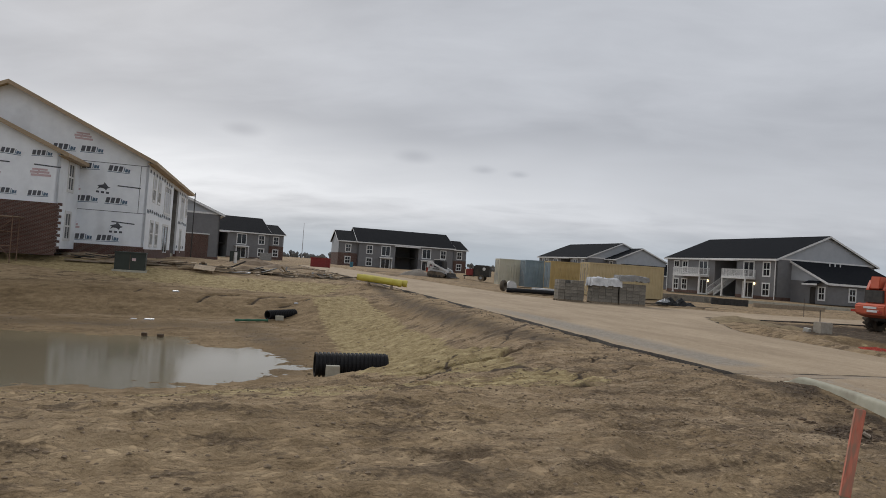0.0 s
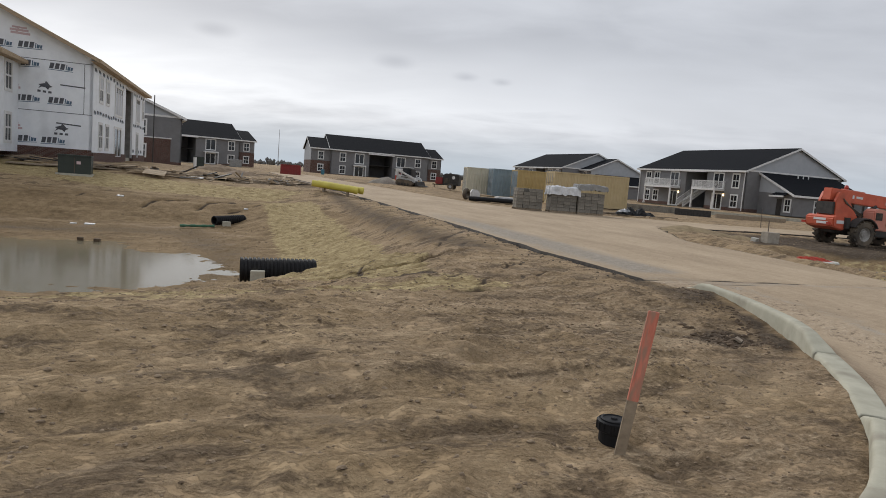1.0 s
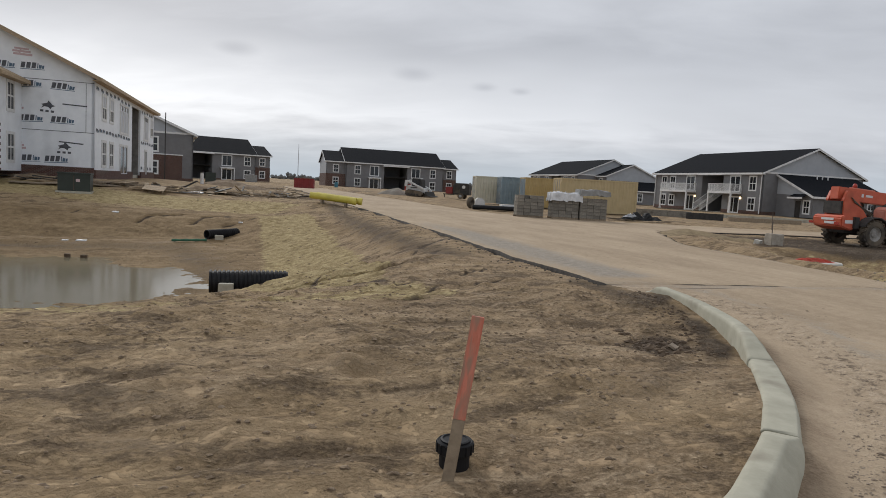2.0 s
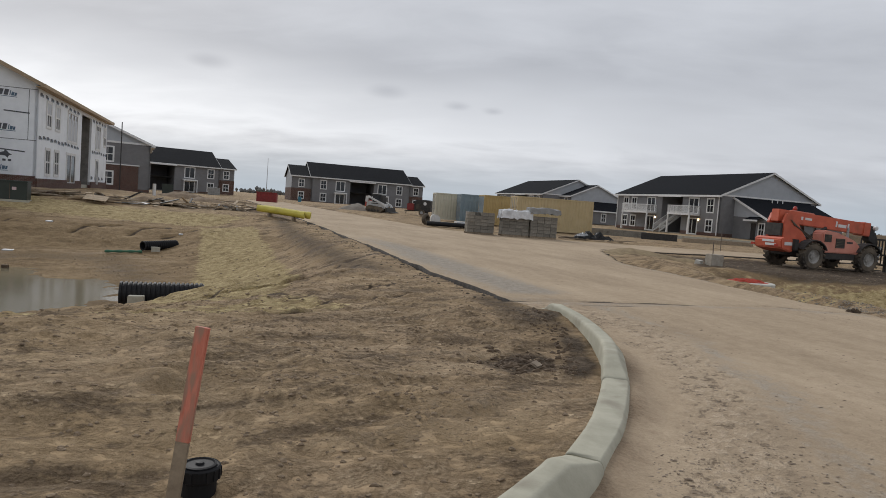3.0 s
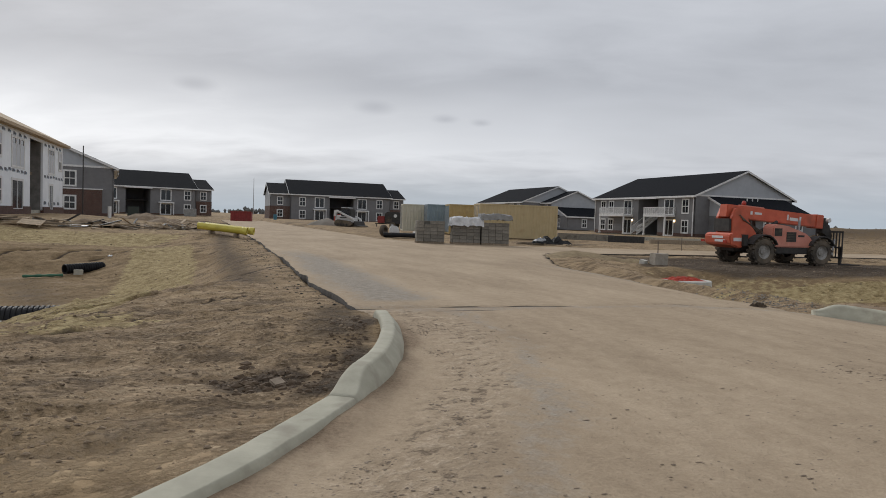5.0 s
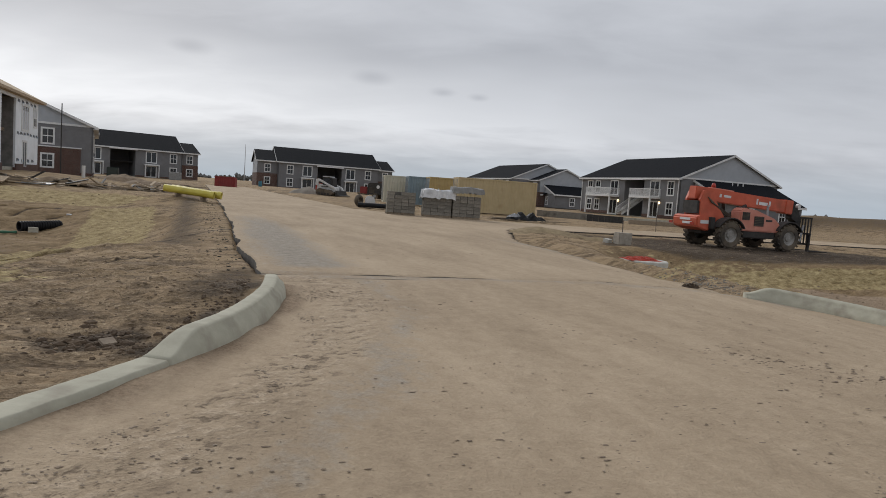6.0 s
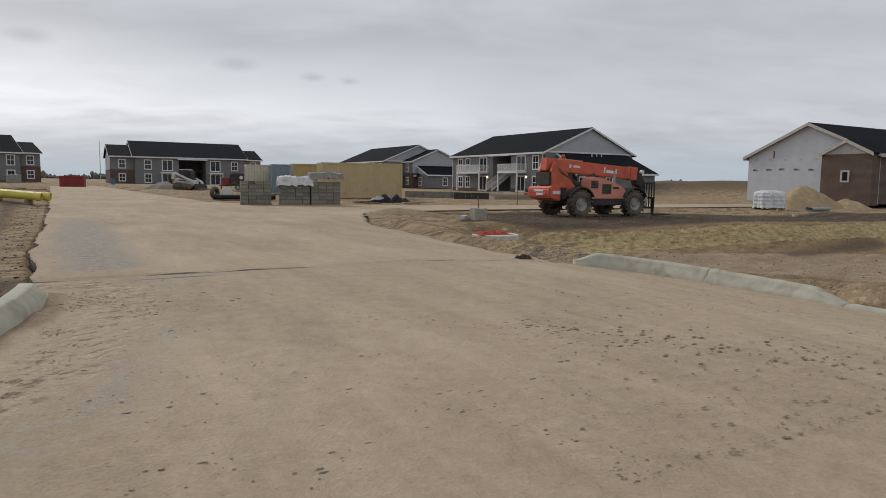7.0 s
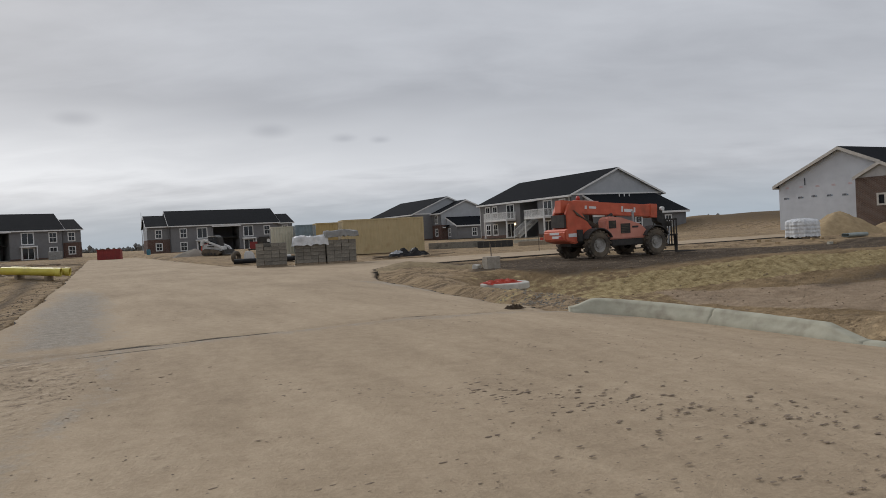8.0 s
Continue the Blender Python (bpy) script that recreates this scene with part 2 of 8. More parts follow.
RUBBER = material("dusty_black_rubber", (0.03, 0.026, 0.022), (0.075, 0.062, 0.048), 5, 0.9, bump=0.006, bump_scale=40, second=(0.17, 0.135, 0.096), second_at=(0.38, 0.68))
BLACK_PLASTIC = material("black_corrugated_plastic", (0.008, 0.008, 0.009), (0.016, 0.016, 0.018), 6, 0.62, spec=0.25, second=(0.03, 0.027, 0.023), second_at=(0.58, 0.8), second_scale=3)
ORANGE = material("faded_orange_paint", (0.50, 0.088, 0.042), (0.61, 0.135, 0.068), 2.5, 0.5, second=(0.36, 0.085, 0.042), second_at=(0.55, 0.78), second_scale=1.6)
PINK_ORANGE = material("sun_bleached_orange_hood", (0.56, 0.205, 0.145), (0.65, 0.275, 0.205), 2.5, 0.5, second=(0.45, 0.16, 0.09), second_at=(0.6, 0.8))
MUD = material("mud_dark", (0.075, 0.050, 0.031), (0.15, 0.105, 0.067), 5, 0.95, bump=0.03, bump_scale=9)


# ---------------------------------------------------------------- mesh helpers
def box(bm, x0, x1, y0, y1, z0, z1, m=None):
    vs = [bm.verts.new((x, y, z)) for x in (x0, x1) for y in (y0, y1) for z in (z0, z1)]
    if m is not None:
        for v in vs:
            v.co = m @ v.co
    for f in ((0, 1, 3, 2), (4, 6, 7, 5), (0, 4, 5, 1), (2, 3, 7, 6), (0, 2, 6, 4), (1, 5, 7, 3)):
        bm.faces.new([vs[i] for i in f])
    return vs


def slab(bm, pts, thick):
    """A plate: the polygon pts (Vectors) and its copy moved by the vector thick."""
    a = [bm.verts.new(p) for p in pts]
    b = [bm.verts.new(Vector(p) + Vector(thick)) for p in pts]
    n = len(a)
    bm.faces.new(a)
    bm.faces.new(b[::-1])
    for i in range(n):
        bm.faces.new((a[i], b[i], b[(i + 1) % n], a[(i + 1) % n]))


def tube(bm, a, b, r, seg=12, r2=None, caps=True):
    a, b = Vector(a), Vector(b)
    d = (b - a).normalized()
    q = d.to_track_quat("Z", "Y").to_matrix()
    r2 = r if r2 is None else r2
    ra, rb = [], []
    for i in range(seg):
        w = 2 * math.pi * i / seg
        o = q @ Vector((math.cos(w), math.sin(w), 0))
        ra.append(bm.verts.new(a + o * r))
        rb.append(bm.verts.new(b + o * r2))
    for i in range(seg):
        bm.faces.new((ra[i], ra[(i + 1) % seg], rb[(i + 1) % seg], rb[i]))
    if caps:
        bm.faces.new(ra[::-1])
        bm.faces.new(rb)


def lathe(bm, prof, seg=24, m=None):
    """Turn a profile of (radius, height) round the z axis."""
    rings = []
    for r, z in prof:
        ring = []
        for i in range(seg):
            w = 2 * math.pi * i / seg
            v = Vector((r * math.cos(w), r * math.sin(w), z))
            ring.append(bm.verts.new(m @ v if m is not None else v))
        rings.append(ring)
    for a, b in zip(rings, rings[1:]):
        for i in range(seg):
            bm.faces.new((a[i], a[(i + 1) % seg], b[(i + 1) % seg], b[i]))
    return rings


def part(name, bm, mt, parent=None, label="", m=None, smooth=False, bevel=0.0):
    if bevel:
        bmesh.ops.bevel(bm, geom=list(bm.edges), offset=bevel, segments=2, affect="EDGES", clamp_overlap=True)
    bmesh.ops.recalc_face_normals(bm, faces=bm.faces)
    me = bpy.data.meshes.new(name)
    bm.to_mesh(me)
    bm.free()
    me.materials.append(mt)
    if smooth:
        me.polygons.foreach_set("use_smooth", [True] * len(me.polygons))
    ob = new(name, me)
    if parent:
        ob.parent = parent
    if m is not None:
        ob.matrix_basis = m
    if label:
        ob["label"] = label
    return ob


def thing(name, label, category, m=None, group="", kind=""):
    ob = new(name)
    ob.empty_display_size = 0.3
    if m is not None:
        ob.matrix_basis = m
    return tagged(ob, label, category, group, kind)


def bmnew():
    return bmesh.new()


# ---------------------------------------------------------------- plan: u runs along the street, v along the site road
GRID = 23.0
U = Vector((math.cos(radians(GRID)), math.sin(radians(GRID))))
V = Vector((-U.y, U.x))


def xy(s, r):
    return U.x * s + V.x * r, U.y * s + V.y * r


def smooth01(t):
    t = min(1.0, max(0.0, t))
    return t * t * (3 - 2 * t)


def seg_dist(px, py, ax, ay, bx, by):
    dx, dy = bx - ax, by - ay
    t = ((px - ax) * dx + (py - ay) * dy) / (dx * dx + dy * dy)
    t = np.clip(t, 0, 1)
    return np.hypot(px - ax - t * dx, py - ay - t * dy)


def poly_dist(px, py, poly):
    """Distance to a polygon, negative inside."""
    d = np.full(px.shape, 1e9)
    inside = np.zeros(px.shape, bool)
    n = len(poly)
    for i in range(n):
        (ax, ay), (bx, by) = poly[i], poly[(i + 1) % n]
        d = np.minimum(d, seg_dist(px, py, ax, ay, bx, by))
        hit = ((ay > py) != (by > py)) & (px < (bx - ax) * (py - ay) / (by - ay + 1e-12) + ax)
        inside ^= hit
    return np.where(inside, -d, d)


def sm(t):
    t = np.clip(t, 0, 1)
    return t * t * (3 - 2 * t)


def lattice(px, py, scale, seed):
    """Smooth value noise, -1 to 1."""
    x, y = px / scale + seed * 17.3, py / scale - seed * 9.1
    ix, iy = np.floor(x), np.floor(y)
    fx, fy = x - ix, y - iy
    fx, fy = fx * fx * (3 - 2 * fx), fy * fy * (3 - 2 * fy)

    def h(a, b):
        v = np.sin(a * 127.1 + b * 311.7 + seed * 74.7) * 43758.5453
        return (v - np.floor(v)) * 2 - 1

    return (h(ix, iy) * (1 - fx) + h(ix + 1, iy) * fx) * (1 - fy) + (h(ix, iy + 1) * (1 - fx) + h(ix + 1, iy + 1) * fx) * fy


WATER_Z = -1.66
POND_FLOOR = [(-13.6, 16.8), (-15.6, 23.2), (-20.6, 29.0), (-24.5, 27.5), (-31.0, 24.5), (-46.0, 19.0), (-46.0, 9.0), (-26.0, 8.5), (-17.5, 11.5)]
SWALE_FLOOR = [(7.2, 15.8), (5.6, 20.0), (4.7, 23.0), (5.4, 25.0), (15.0, 24.6), (30.0, 27.0), (42.0, 20.0), (24.0, 7.0), (12.5, 9.5)]
SHORE = [(-16.3, 17.0), (-16.8, 18.4), (-18.2, 20.0), (-20.0, 21.1), (-22.4, 21.7), (-25.0, 21.0), (-28.0, 19.8), (-46.0, 14.0), (-46.0, 5.0), (-26.0, 10.8), (-20.8, 13.3), (-18.5, 14.2), (-17.2, 15.1), (-16.5, 16.0)]
STRAW_BANK = [(-20.5, 33.0), (-18.2, 34.2), (-16.0, 29.7), (-12.7, 22.0), (-10.7, 16.4), (-9.6, 13.0), (-9.4, 11.0), (-11.2, 10.4), (-13.0, 13.4), (-13.4, 16.7), (-14.6, 18.8), (-17.5, 26.0)]
STRAW_RIM = [(-48.0, 30.5), (-30.0, 31.5), (-20.0, 33.6), (-19.0, 36.4), (-30.0, 36.0), (-48.0, 36.0)]
STRAW_RIGHT = [(6.4, 24.6), (7.7, 26.3), (9.7, 26.7), (12.0, 26.9), (14.2, 27.0), (17.0, 27.4), (19.7, 27.9), (38.0, 31.2), (38.0, 29.6), (18.9, 26.6), (14.8, 25.8), (11.4, 25.4), (9.3, 25.2), (7.3, 24.4)]
SILT_FLAT = [(9.2, 25.0), (12.9, 24.4), (17.4, 24.6), (34.0, 25.0), (34.0, 16.0), (13.3, 18.6), (10.9, 20.4), (9.4, 23.0)]
MUD_BAND = [(3.0, 28.6), (4.3, 33.5), (9.0, 36.0), (15.5, 37.0), (25.0, 36.5), (38.0, 38.0), (38.0, 31.6), (19.7, 28.3), (14.2, 27.3), (9.7, 27.0), (6.5, 27.0)]
KERB_L = [(-0.27, 11.05), (-0.47, 9.7), (-0.92, 8.3), (-1.4, 7.42), (-1.62, 7.02), (-2.32, 6.06), (-2.93, 5.38), (-3.14, 5.16), (-3.9, 4.51), (-4.3, 4.2), (-4.75, 3.92), (-5.6, 3.5), (-6.9, 3.15), (-9.0, 2.95), (-14.0, 2.9), (-40.0, 2.9)]
KERB_R = [(8.8, 11.9), (9.3, 11.6), (9.7, 10.7), (9.9, 9.4), (9.95, 8.2), (9.95, 7.2), (10.1, 6.3), (10.6, 5.3), (12.0, 4.4), (15.0, 4.0), (40.0, 3.8)]


def smooth_line(pts, step=0.25):
    """Catmull-Rom line through pts, evenly stepped."""
    out = []
    p = [2 * Vector(pts[0]) - Vector(pts[1])] + [Vector(q) for q in pts] + [2 * Vector(pts[-1]) - Vector(pts[-2])]
    for i in range(1, len(p) - 2):
        n = max(2, int((p[i + 1] - p[i]).length / step))
        for k in range(n):
            t = k / n
            out.append(0.5 * ((2 * p[i]) + (p[i + 1] - p[i - 1]) * t + (2 * p[i - 1] - 5 * p[i] + 4 * p[i + 1] - p[i + 2]) * t * t + (3 * p[i] - p[i - 1] - 3 * p[i + 1] + p[i + 2]) * t ** 3))
    out.append(Vector(pts[-1]))
    return out


KERB_L_LINE, KERB_R_LINE = smooth_line(KERB_L), smooth_line(KERB_R)
ROAD_POLY = ([tuple(p) for p in KERB_L_LINE[::-1]] + [(-0.28, 11.5), (-0.45, 12.3), (-0.6, 16.0), (-0.4, 24.0), (-0.3, 34.0), (-0.2, 60.0), (-0.2, 128.0), (7.0, 128.0), (7.6, 60.0), (8.0, 45.0), (9.5, 40.0), (14.0, 37.5), (24.0, 35.6), (62.0, 34.5), (62.0, 30.0), (24.0, 30.2), (14.5, 29.8), (11.6, 28.4), (10.2, 25.0), (9.4, 20.0), (9.0, 16.0), (8.6, 12.4)]
             + [tuple(p) for p in KERB_R_LINE] + [(40.0, -9.0), (-40.0, -9.0)])


def road_height(s, r):
    along = np.where(r < 12, 0.021 * np.clip(r - 4, 0, 8), 0.168 + 0.003 * (np.minimum(r, 60) - 12))
    return along - 0.045 * np.clip(s - 5.5, 0, 6) * np.clip((20 - r) / 8, 0, 1) - 0.10 * np.clip(s - 7.6, 0, 2.4) * sm((r - 12.4) / 2.5) * sm((28 - r) / 5.0) - 0.08 * sm((s - 7.5) / 2.0) * sm((13.5 - r) / 1.5)


A_FOOT = [xy(-16.5 - 20, 49), xy(-14.5, 49), xy(-14.5, 73), xy(-16.5 - 20, 73)]


CRACKS = [(0.60, 0.17, [(-11.2, 11.5), (-10.7, 11.7), (-10.4, 12.0), (-9.85, 12.3), (-9.5, 13.0), (-9.2, 13.6), (-8.9, 14.6)]),
          (0.50, 0.15, [(-12.0, 10.5), (-11.2, 9.7), (-10.5, 8.9), (-9.8, 8.1), (-9.2, 7.9), (-8.9, 8.1), (-8.5, 8.35), (-7.9, 8.55)]),
          (0.12, 0.12, [(-12.4, 7.2), (-10.7, 8.2), (-9.5, 9.3), (-8.5, 9.7), (-7.7, 10.7), (-7.0, 11.6)]),
          (0.16, 0.15, [(-11.0, 11.0), (-10.6, 12.8), (-10.1, 15.0), (-9.6, 17.8), (-9.0, 20.0)]),
          (0.12, 0.12, [(-10.4, 13.4), (-9.4, 14.6), (-8.9, 16.2)]), (0.09, 0.09, [(-9.0, 10.4), (-8.0, 11.6), (-7.4, 12.9)]),
          (0.11, 0.11, [(-13.5, 9.6), (-11.9, 9.9), (-10.6, 10.9), (-9.2, 11.0)]),
          (0.3, 0.17, [(-21.2, 30.2), (-20.8, 31.2), (-20.2, 31.8), (-20.0, 32.6)]), (0.3, 0.17, [(-22.6, 29.8), (-22.4, 30.8), (-21.6, 31.6), (-21.7, 32.6)]),
          (0.34, 0.2, [(-24.9, 29.0), (-24.6, 30.0), (-23.6, 30.8), (-23.2, 31.4)]), (0.3, 0.2, [(-28.0, 28.4), (-27.6, 29.6), (-28.0, 30.6)]),
          (0.3, 0.15, [(-19.2, 31.0), (-18.8, 31.9), (-18.9, 32.8)]), (0.3, 0.18, [(-31.6, 27.6), (-31.4, 29.0), (-30.8, 30.0)])]


def crack_field(x, y):
    """1 in the middle of a crack, 0 outside, and its depth."""
    wx, wy = x + 0.24 * lattice(x, y, 0.8, 51) + 0.10 * lattice(x, y, 0.26, 52), y + 0.24 * lattice(x, y, 0.8, 53) + 0.10 * lattice(x, y, 0.26, 54)
    f, dep = np.zeros(x.shape), np.zeros(x.shape)
    for depth, wide, line in CRACKS:
        d = np.full(x.shape, 1e9)
        for p, q in zip(line, line[1:]):
            d = np.minimum(d, seg_dist(wx, wy, *p, *q))
        g = np.exp(-(d / (0.55 * wide * (0.75 + 0.4 * lattice(x, y, 0.9, 55)))) ** 2)
        f, dep = np.maximum(f, g ** 0.7), np.maximum(dep, g * depth * 0.4)
    return f, dep


def crack_depth(x, y):
    return crack_field(x, y)[1]


def ground_height(x, y):
    """Height of the earth, without the road slab on it."""
    s, r = x * U.x + y * U.y, x * V.x + y * V.y
    h = 0.20 + 0.0 * x
    h = h + 0.10 * lattice(x, y, 9.0, 1) * 1.0
    # land rises a little behind the pond and towards the houses
    back = sm((y - 33.5) / 5.0)
    left = sm((-13.0 - x) / 4.0)
    h = h + 0.28 * back * left + 0.15 * sm((y - 45) / 60)
    h = h + 0.50 * sm(1 - poly_dist(x, y, A_FOOT) / 9.0)
    # pond
    d = poly_dist(x, y, POND_FLOOR)
    north = sm((y - 20.0) / 5.0) * sm((-12.5 - x) / 3.0)
    h = h - 0.50 * north * sm((8.0 - d) / 4.5)
    wide = 5.4 + 3.3 * sm((13.5 - y) / 4.5) - 2.5 * sm((y - 23.0) / 4.0) * sm((-16.5 - x) / 3.0)
    k = np.clip(d / wide, 0, 1)
    k = 0.7 * k + 0.3 * sm(k)
    dw = poly_dist(x, y, SHORE) + 0.35 * lattice(x, y, 1.7, 81) + 0.15 * lattice(x, y, 0.5, 82)
    floor = np.minimum(WATER_Z + dw * np.where(dw > 0, 0.060, 0.10), -1.15)
    floor = np.maximum(floor, -2.5)
    h = np.where(d < wide, h * k + (1 - k) * floor, h)
    # swale
    d = poly_dist(x, y, SWALE_FLOOR)
    k = sm(d / 3.3)
    h = np.where(d < 3.3, h * k + (1 - k) * (-0.85 + np.maximum(np.minimum(d, 0), -2) * 0.08), h)
    # earth bank beyond the houses on the east
    d = seg_dist(x, y, 46, 96, 120, 44)
    h = h + 2.1 * sm(1 - d / 15.0) + 0.35 * lattice(x, y, 7.0, 5) * sm(1 - d / 15.0)
    # yard beyond the swale lies a little lower; the crest before the drain pipe and the ground at the stake are worn down
    h = h - 0.22 * sm(1 - poly_dist(x, y, [(3.0, 26.0), (8.0, 28.0), (24.0, 31.0), (24.0, 36.5), (12.0, 36.5), (3.5, 31.5)]) / 2.5) - 0.12 * np.exp(-(np.hypot(x - 3.6, (y - 23.4) * 0.7) / 1.8) ** 2)
    h = h - 0.16 * np.exp(-(np.hypot((x + 10.4), (y - 10.8) * 0.7) / 2.2) ** 2) - 0.13 * np.exp(-(np.hypot(x + 11.6, y - 11.6) / 1.3) ** 2)
    h = h - 0.17 * np.exp(-(seg_dist(x, y, -13.7, 12.4, -12.9, 12.7) / 0.75) ** 2)
    # earth dug away in front of the concrete ring
    h = h - 0.20 * np.exp(-(np.hypot(x - 3.75, y - 23.7) / 0.9) ** 4)
    h = h - 0.10 * np.exp(-(np.hypot(x + 7.2, y - 2.4) / 1.8) ** 2)
    # far plain
    far = np.hypot(x, y)
    h = np.where(far > 220, h * 1.0 + 1.2 * lattice(x, y, 160.0, 3) * sm((far - 220) / 200), h)
    # relief of worked earth, dragged along the street by blades and wheels
    near = sm(1 - far / 90.0)
    rough = 0.045 * lattice(x, y, 1.3, 11) + 0.026 * lattice(s * 0.6, r, 0.40, 12) + 0.020 * lattice(s * 0.75, r, 0.20, 13)
    drag = 0.030 * lattice(s * 0.28, r, 0.46, 14) + 0.010 * lattice(s * 0.5, r, 0.17, 15)
    lumps = np.maximum(lattice(x, y, 0.30, 16) - 0.40, 0) * 0.07 + np.maximum(lattice(x, y, 0.16, 17) - 0.2, 0) * 0.055 - 0.052
    h = h + (rough + lumps) * near + drag * near * np.where(y < 16, 1.0, 0.5)
    # heaped earth behind the kerb end
    h = h + 0.17 * np.exp(-((s + 1.5) / 1.3) ** 2 - ((r - 10.7) / 1.3) ** 2)
    # cracks washed out by rain
    h = h - crack_depth(x, y)
    # wheel ruts across the verge, two of them with the bars of the tyre pressed in
    for a0, amp, wave, lug in ((7.6, 0.05, 0.0, 0.0), (9.3, 0.035, 1.0, 1.0), (9.9, 0.03, 1.0, 1.0), (6.2, 0.05, 2.0, 0.0), (5.1, 0.04, 2.6, 0.0), (8.3, 0.03, 0.4, 1.0)):
        q = r - a0 - 0.10 * (s + 8) - 0.5 * np.sin(s * 0.25 + wave)
        bars = 1 - lug * sm(0.5 + 1.4 * np.sin((s + 0.5 * q) * 21.0))
        h = h - np.where(s < -1.5, amp * bars * np.exp(-(q / (0.16 + 0.06 * lug)) ** 2) * (0.6 + 0.4 * lattice(x, y, 0.6, 21)), 0)
    # bed of the road: earth lies below the slab
    dr = poly_dist(s, r, ROAD_POLY)
    rz = road_height(s, r)
    lip = np.where((r > 12.2) & (s < 4), -0.05 + 0.07 * lattice(s, r, 1.9, 71) + 0.03 * lattice(s, r, 0.5, 72), np.where(s > 4, -0.04 - 0.10 * sm((r - 13.0) / 1.5) * sm((19.5 - r) / 1.5), np.interp(r, [4.0, 4.8, 5.2, 7.0, 7.4, 8.4, 9.4, 10.3, 10.9, 11.3, 12.2], [0.10, 0.12, 0.085, 0.085, 0.03, 0.03, 0.11, 0.19, 0.12, 0.03, 0.0])))
    reach = np.where(s > 4, 1.2, np.where(r < 12.2, 1.5, 2.4))
    kk = sm(1 - dr / reach)
    h = np.where(dr < reach, h * (1 - kk) + (rz + lip + (rough + lumps) * near * 0.3) * kk, h)
    h = np.where(dr < np.where(r > 11.3, 0.02, np.where(s < 4, 0.17, 0.2)), rz - 0.22, h)
    return h


def h_at(x, y):
    return float(ground_height(np.array([float(x)]), np.array([float(y)]))[0])


def road_at(x, y):
    s, r = x * U.x + y * U.y, x * V.x + y * V.y
    return float(road_height(np.array([s]), np.array([r]))[0])


def axis_lines(spans, far):
    out = []
    for a, b, st in spans:
        out += list(np.arange(a, b, st))
    out.append(spans[-1][1])
    lo, hi, step = [], [], spans[0][2]
    x, g = out[0], step
    while x > -far:
        g *= 1.25
        x -= g
        lo.append(x)
    x, g = out[-1], spans[-1][2]
    while x < far:
        g *= 1.25
        x += g
        hi.append(x)
    return np.array(lo[::-1] + out + hi)


def sheet(name, xs, ys, zf, keep=None):
    gx, gy = np.meshgrid(xs, ys)
    px, py = gx.ravel(), gy.ravel()
    pz = zf(px, py)
    nx, ny = len(xs), len(ys)
    idx = np.arange(nx * ny).reshape(ny, nx)
    q = np.stack([idx[:-1, :-1], idx[:-1, 1:], idx[1:, 1:], idx[1:, :-1]], -1).reshape(-1, 4)
    if keep is not None:
        q = q[keep(px, py)[q].all(1)]
    me = bpy.data.meshes.new(name)
    me.vertices.add(len(px))
    me.vertices.foreach_set("co", np.stack([px, py, pz], -1).astype(np.float32).ravel())
    me.loops.add(q.size)
    me.loops.foreach_set("vertex_index", q.ravel().astype(np.int32))
    me.polygons.add(len(q))
    me.polygons.foreach_set("loop_start", np.arange(0, q.size, 4, dtype=np.int32))
    me.polygons.foreach_set("use_smooth", np.ones(len(q), bool))
    me.update()
    me.validate()
    return me, px, py


def add_mask(me, name, values):
    at = me.attributes.new(name, "FLOAT", "POINT")
    at.data.foreach_set("value", np.asarray(values, np.float32))


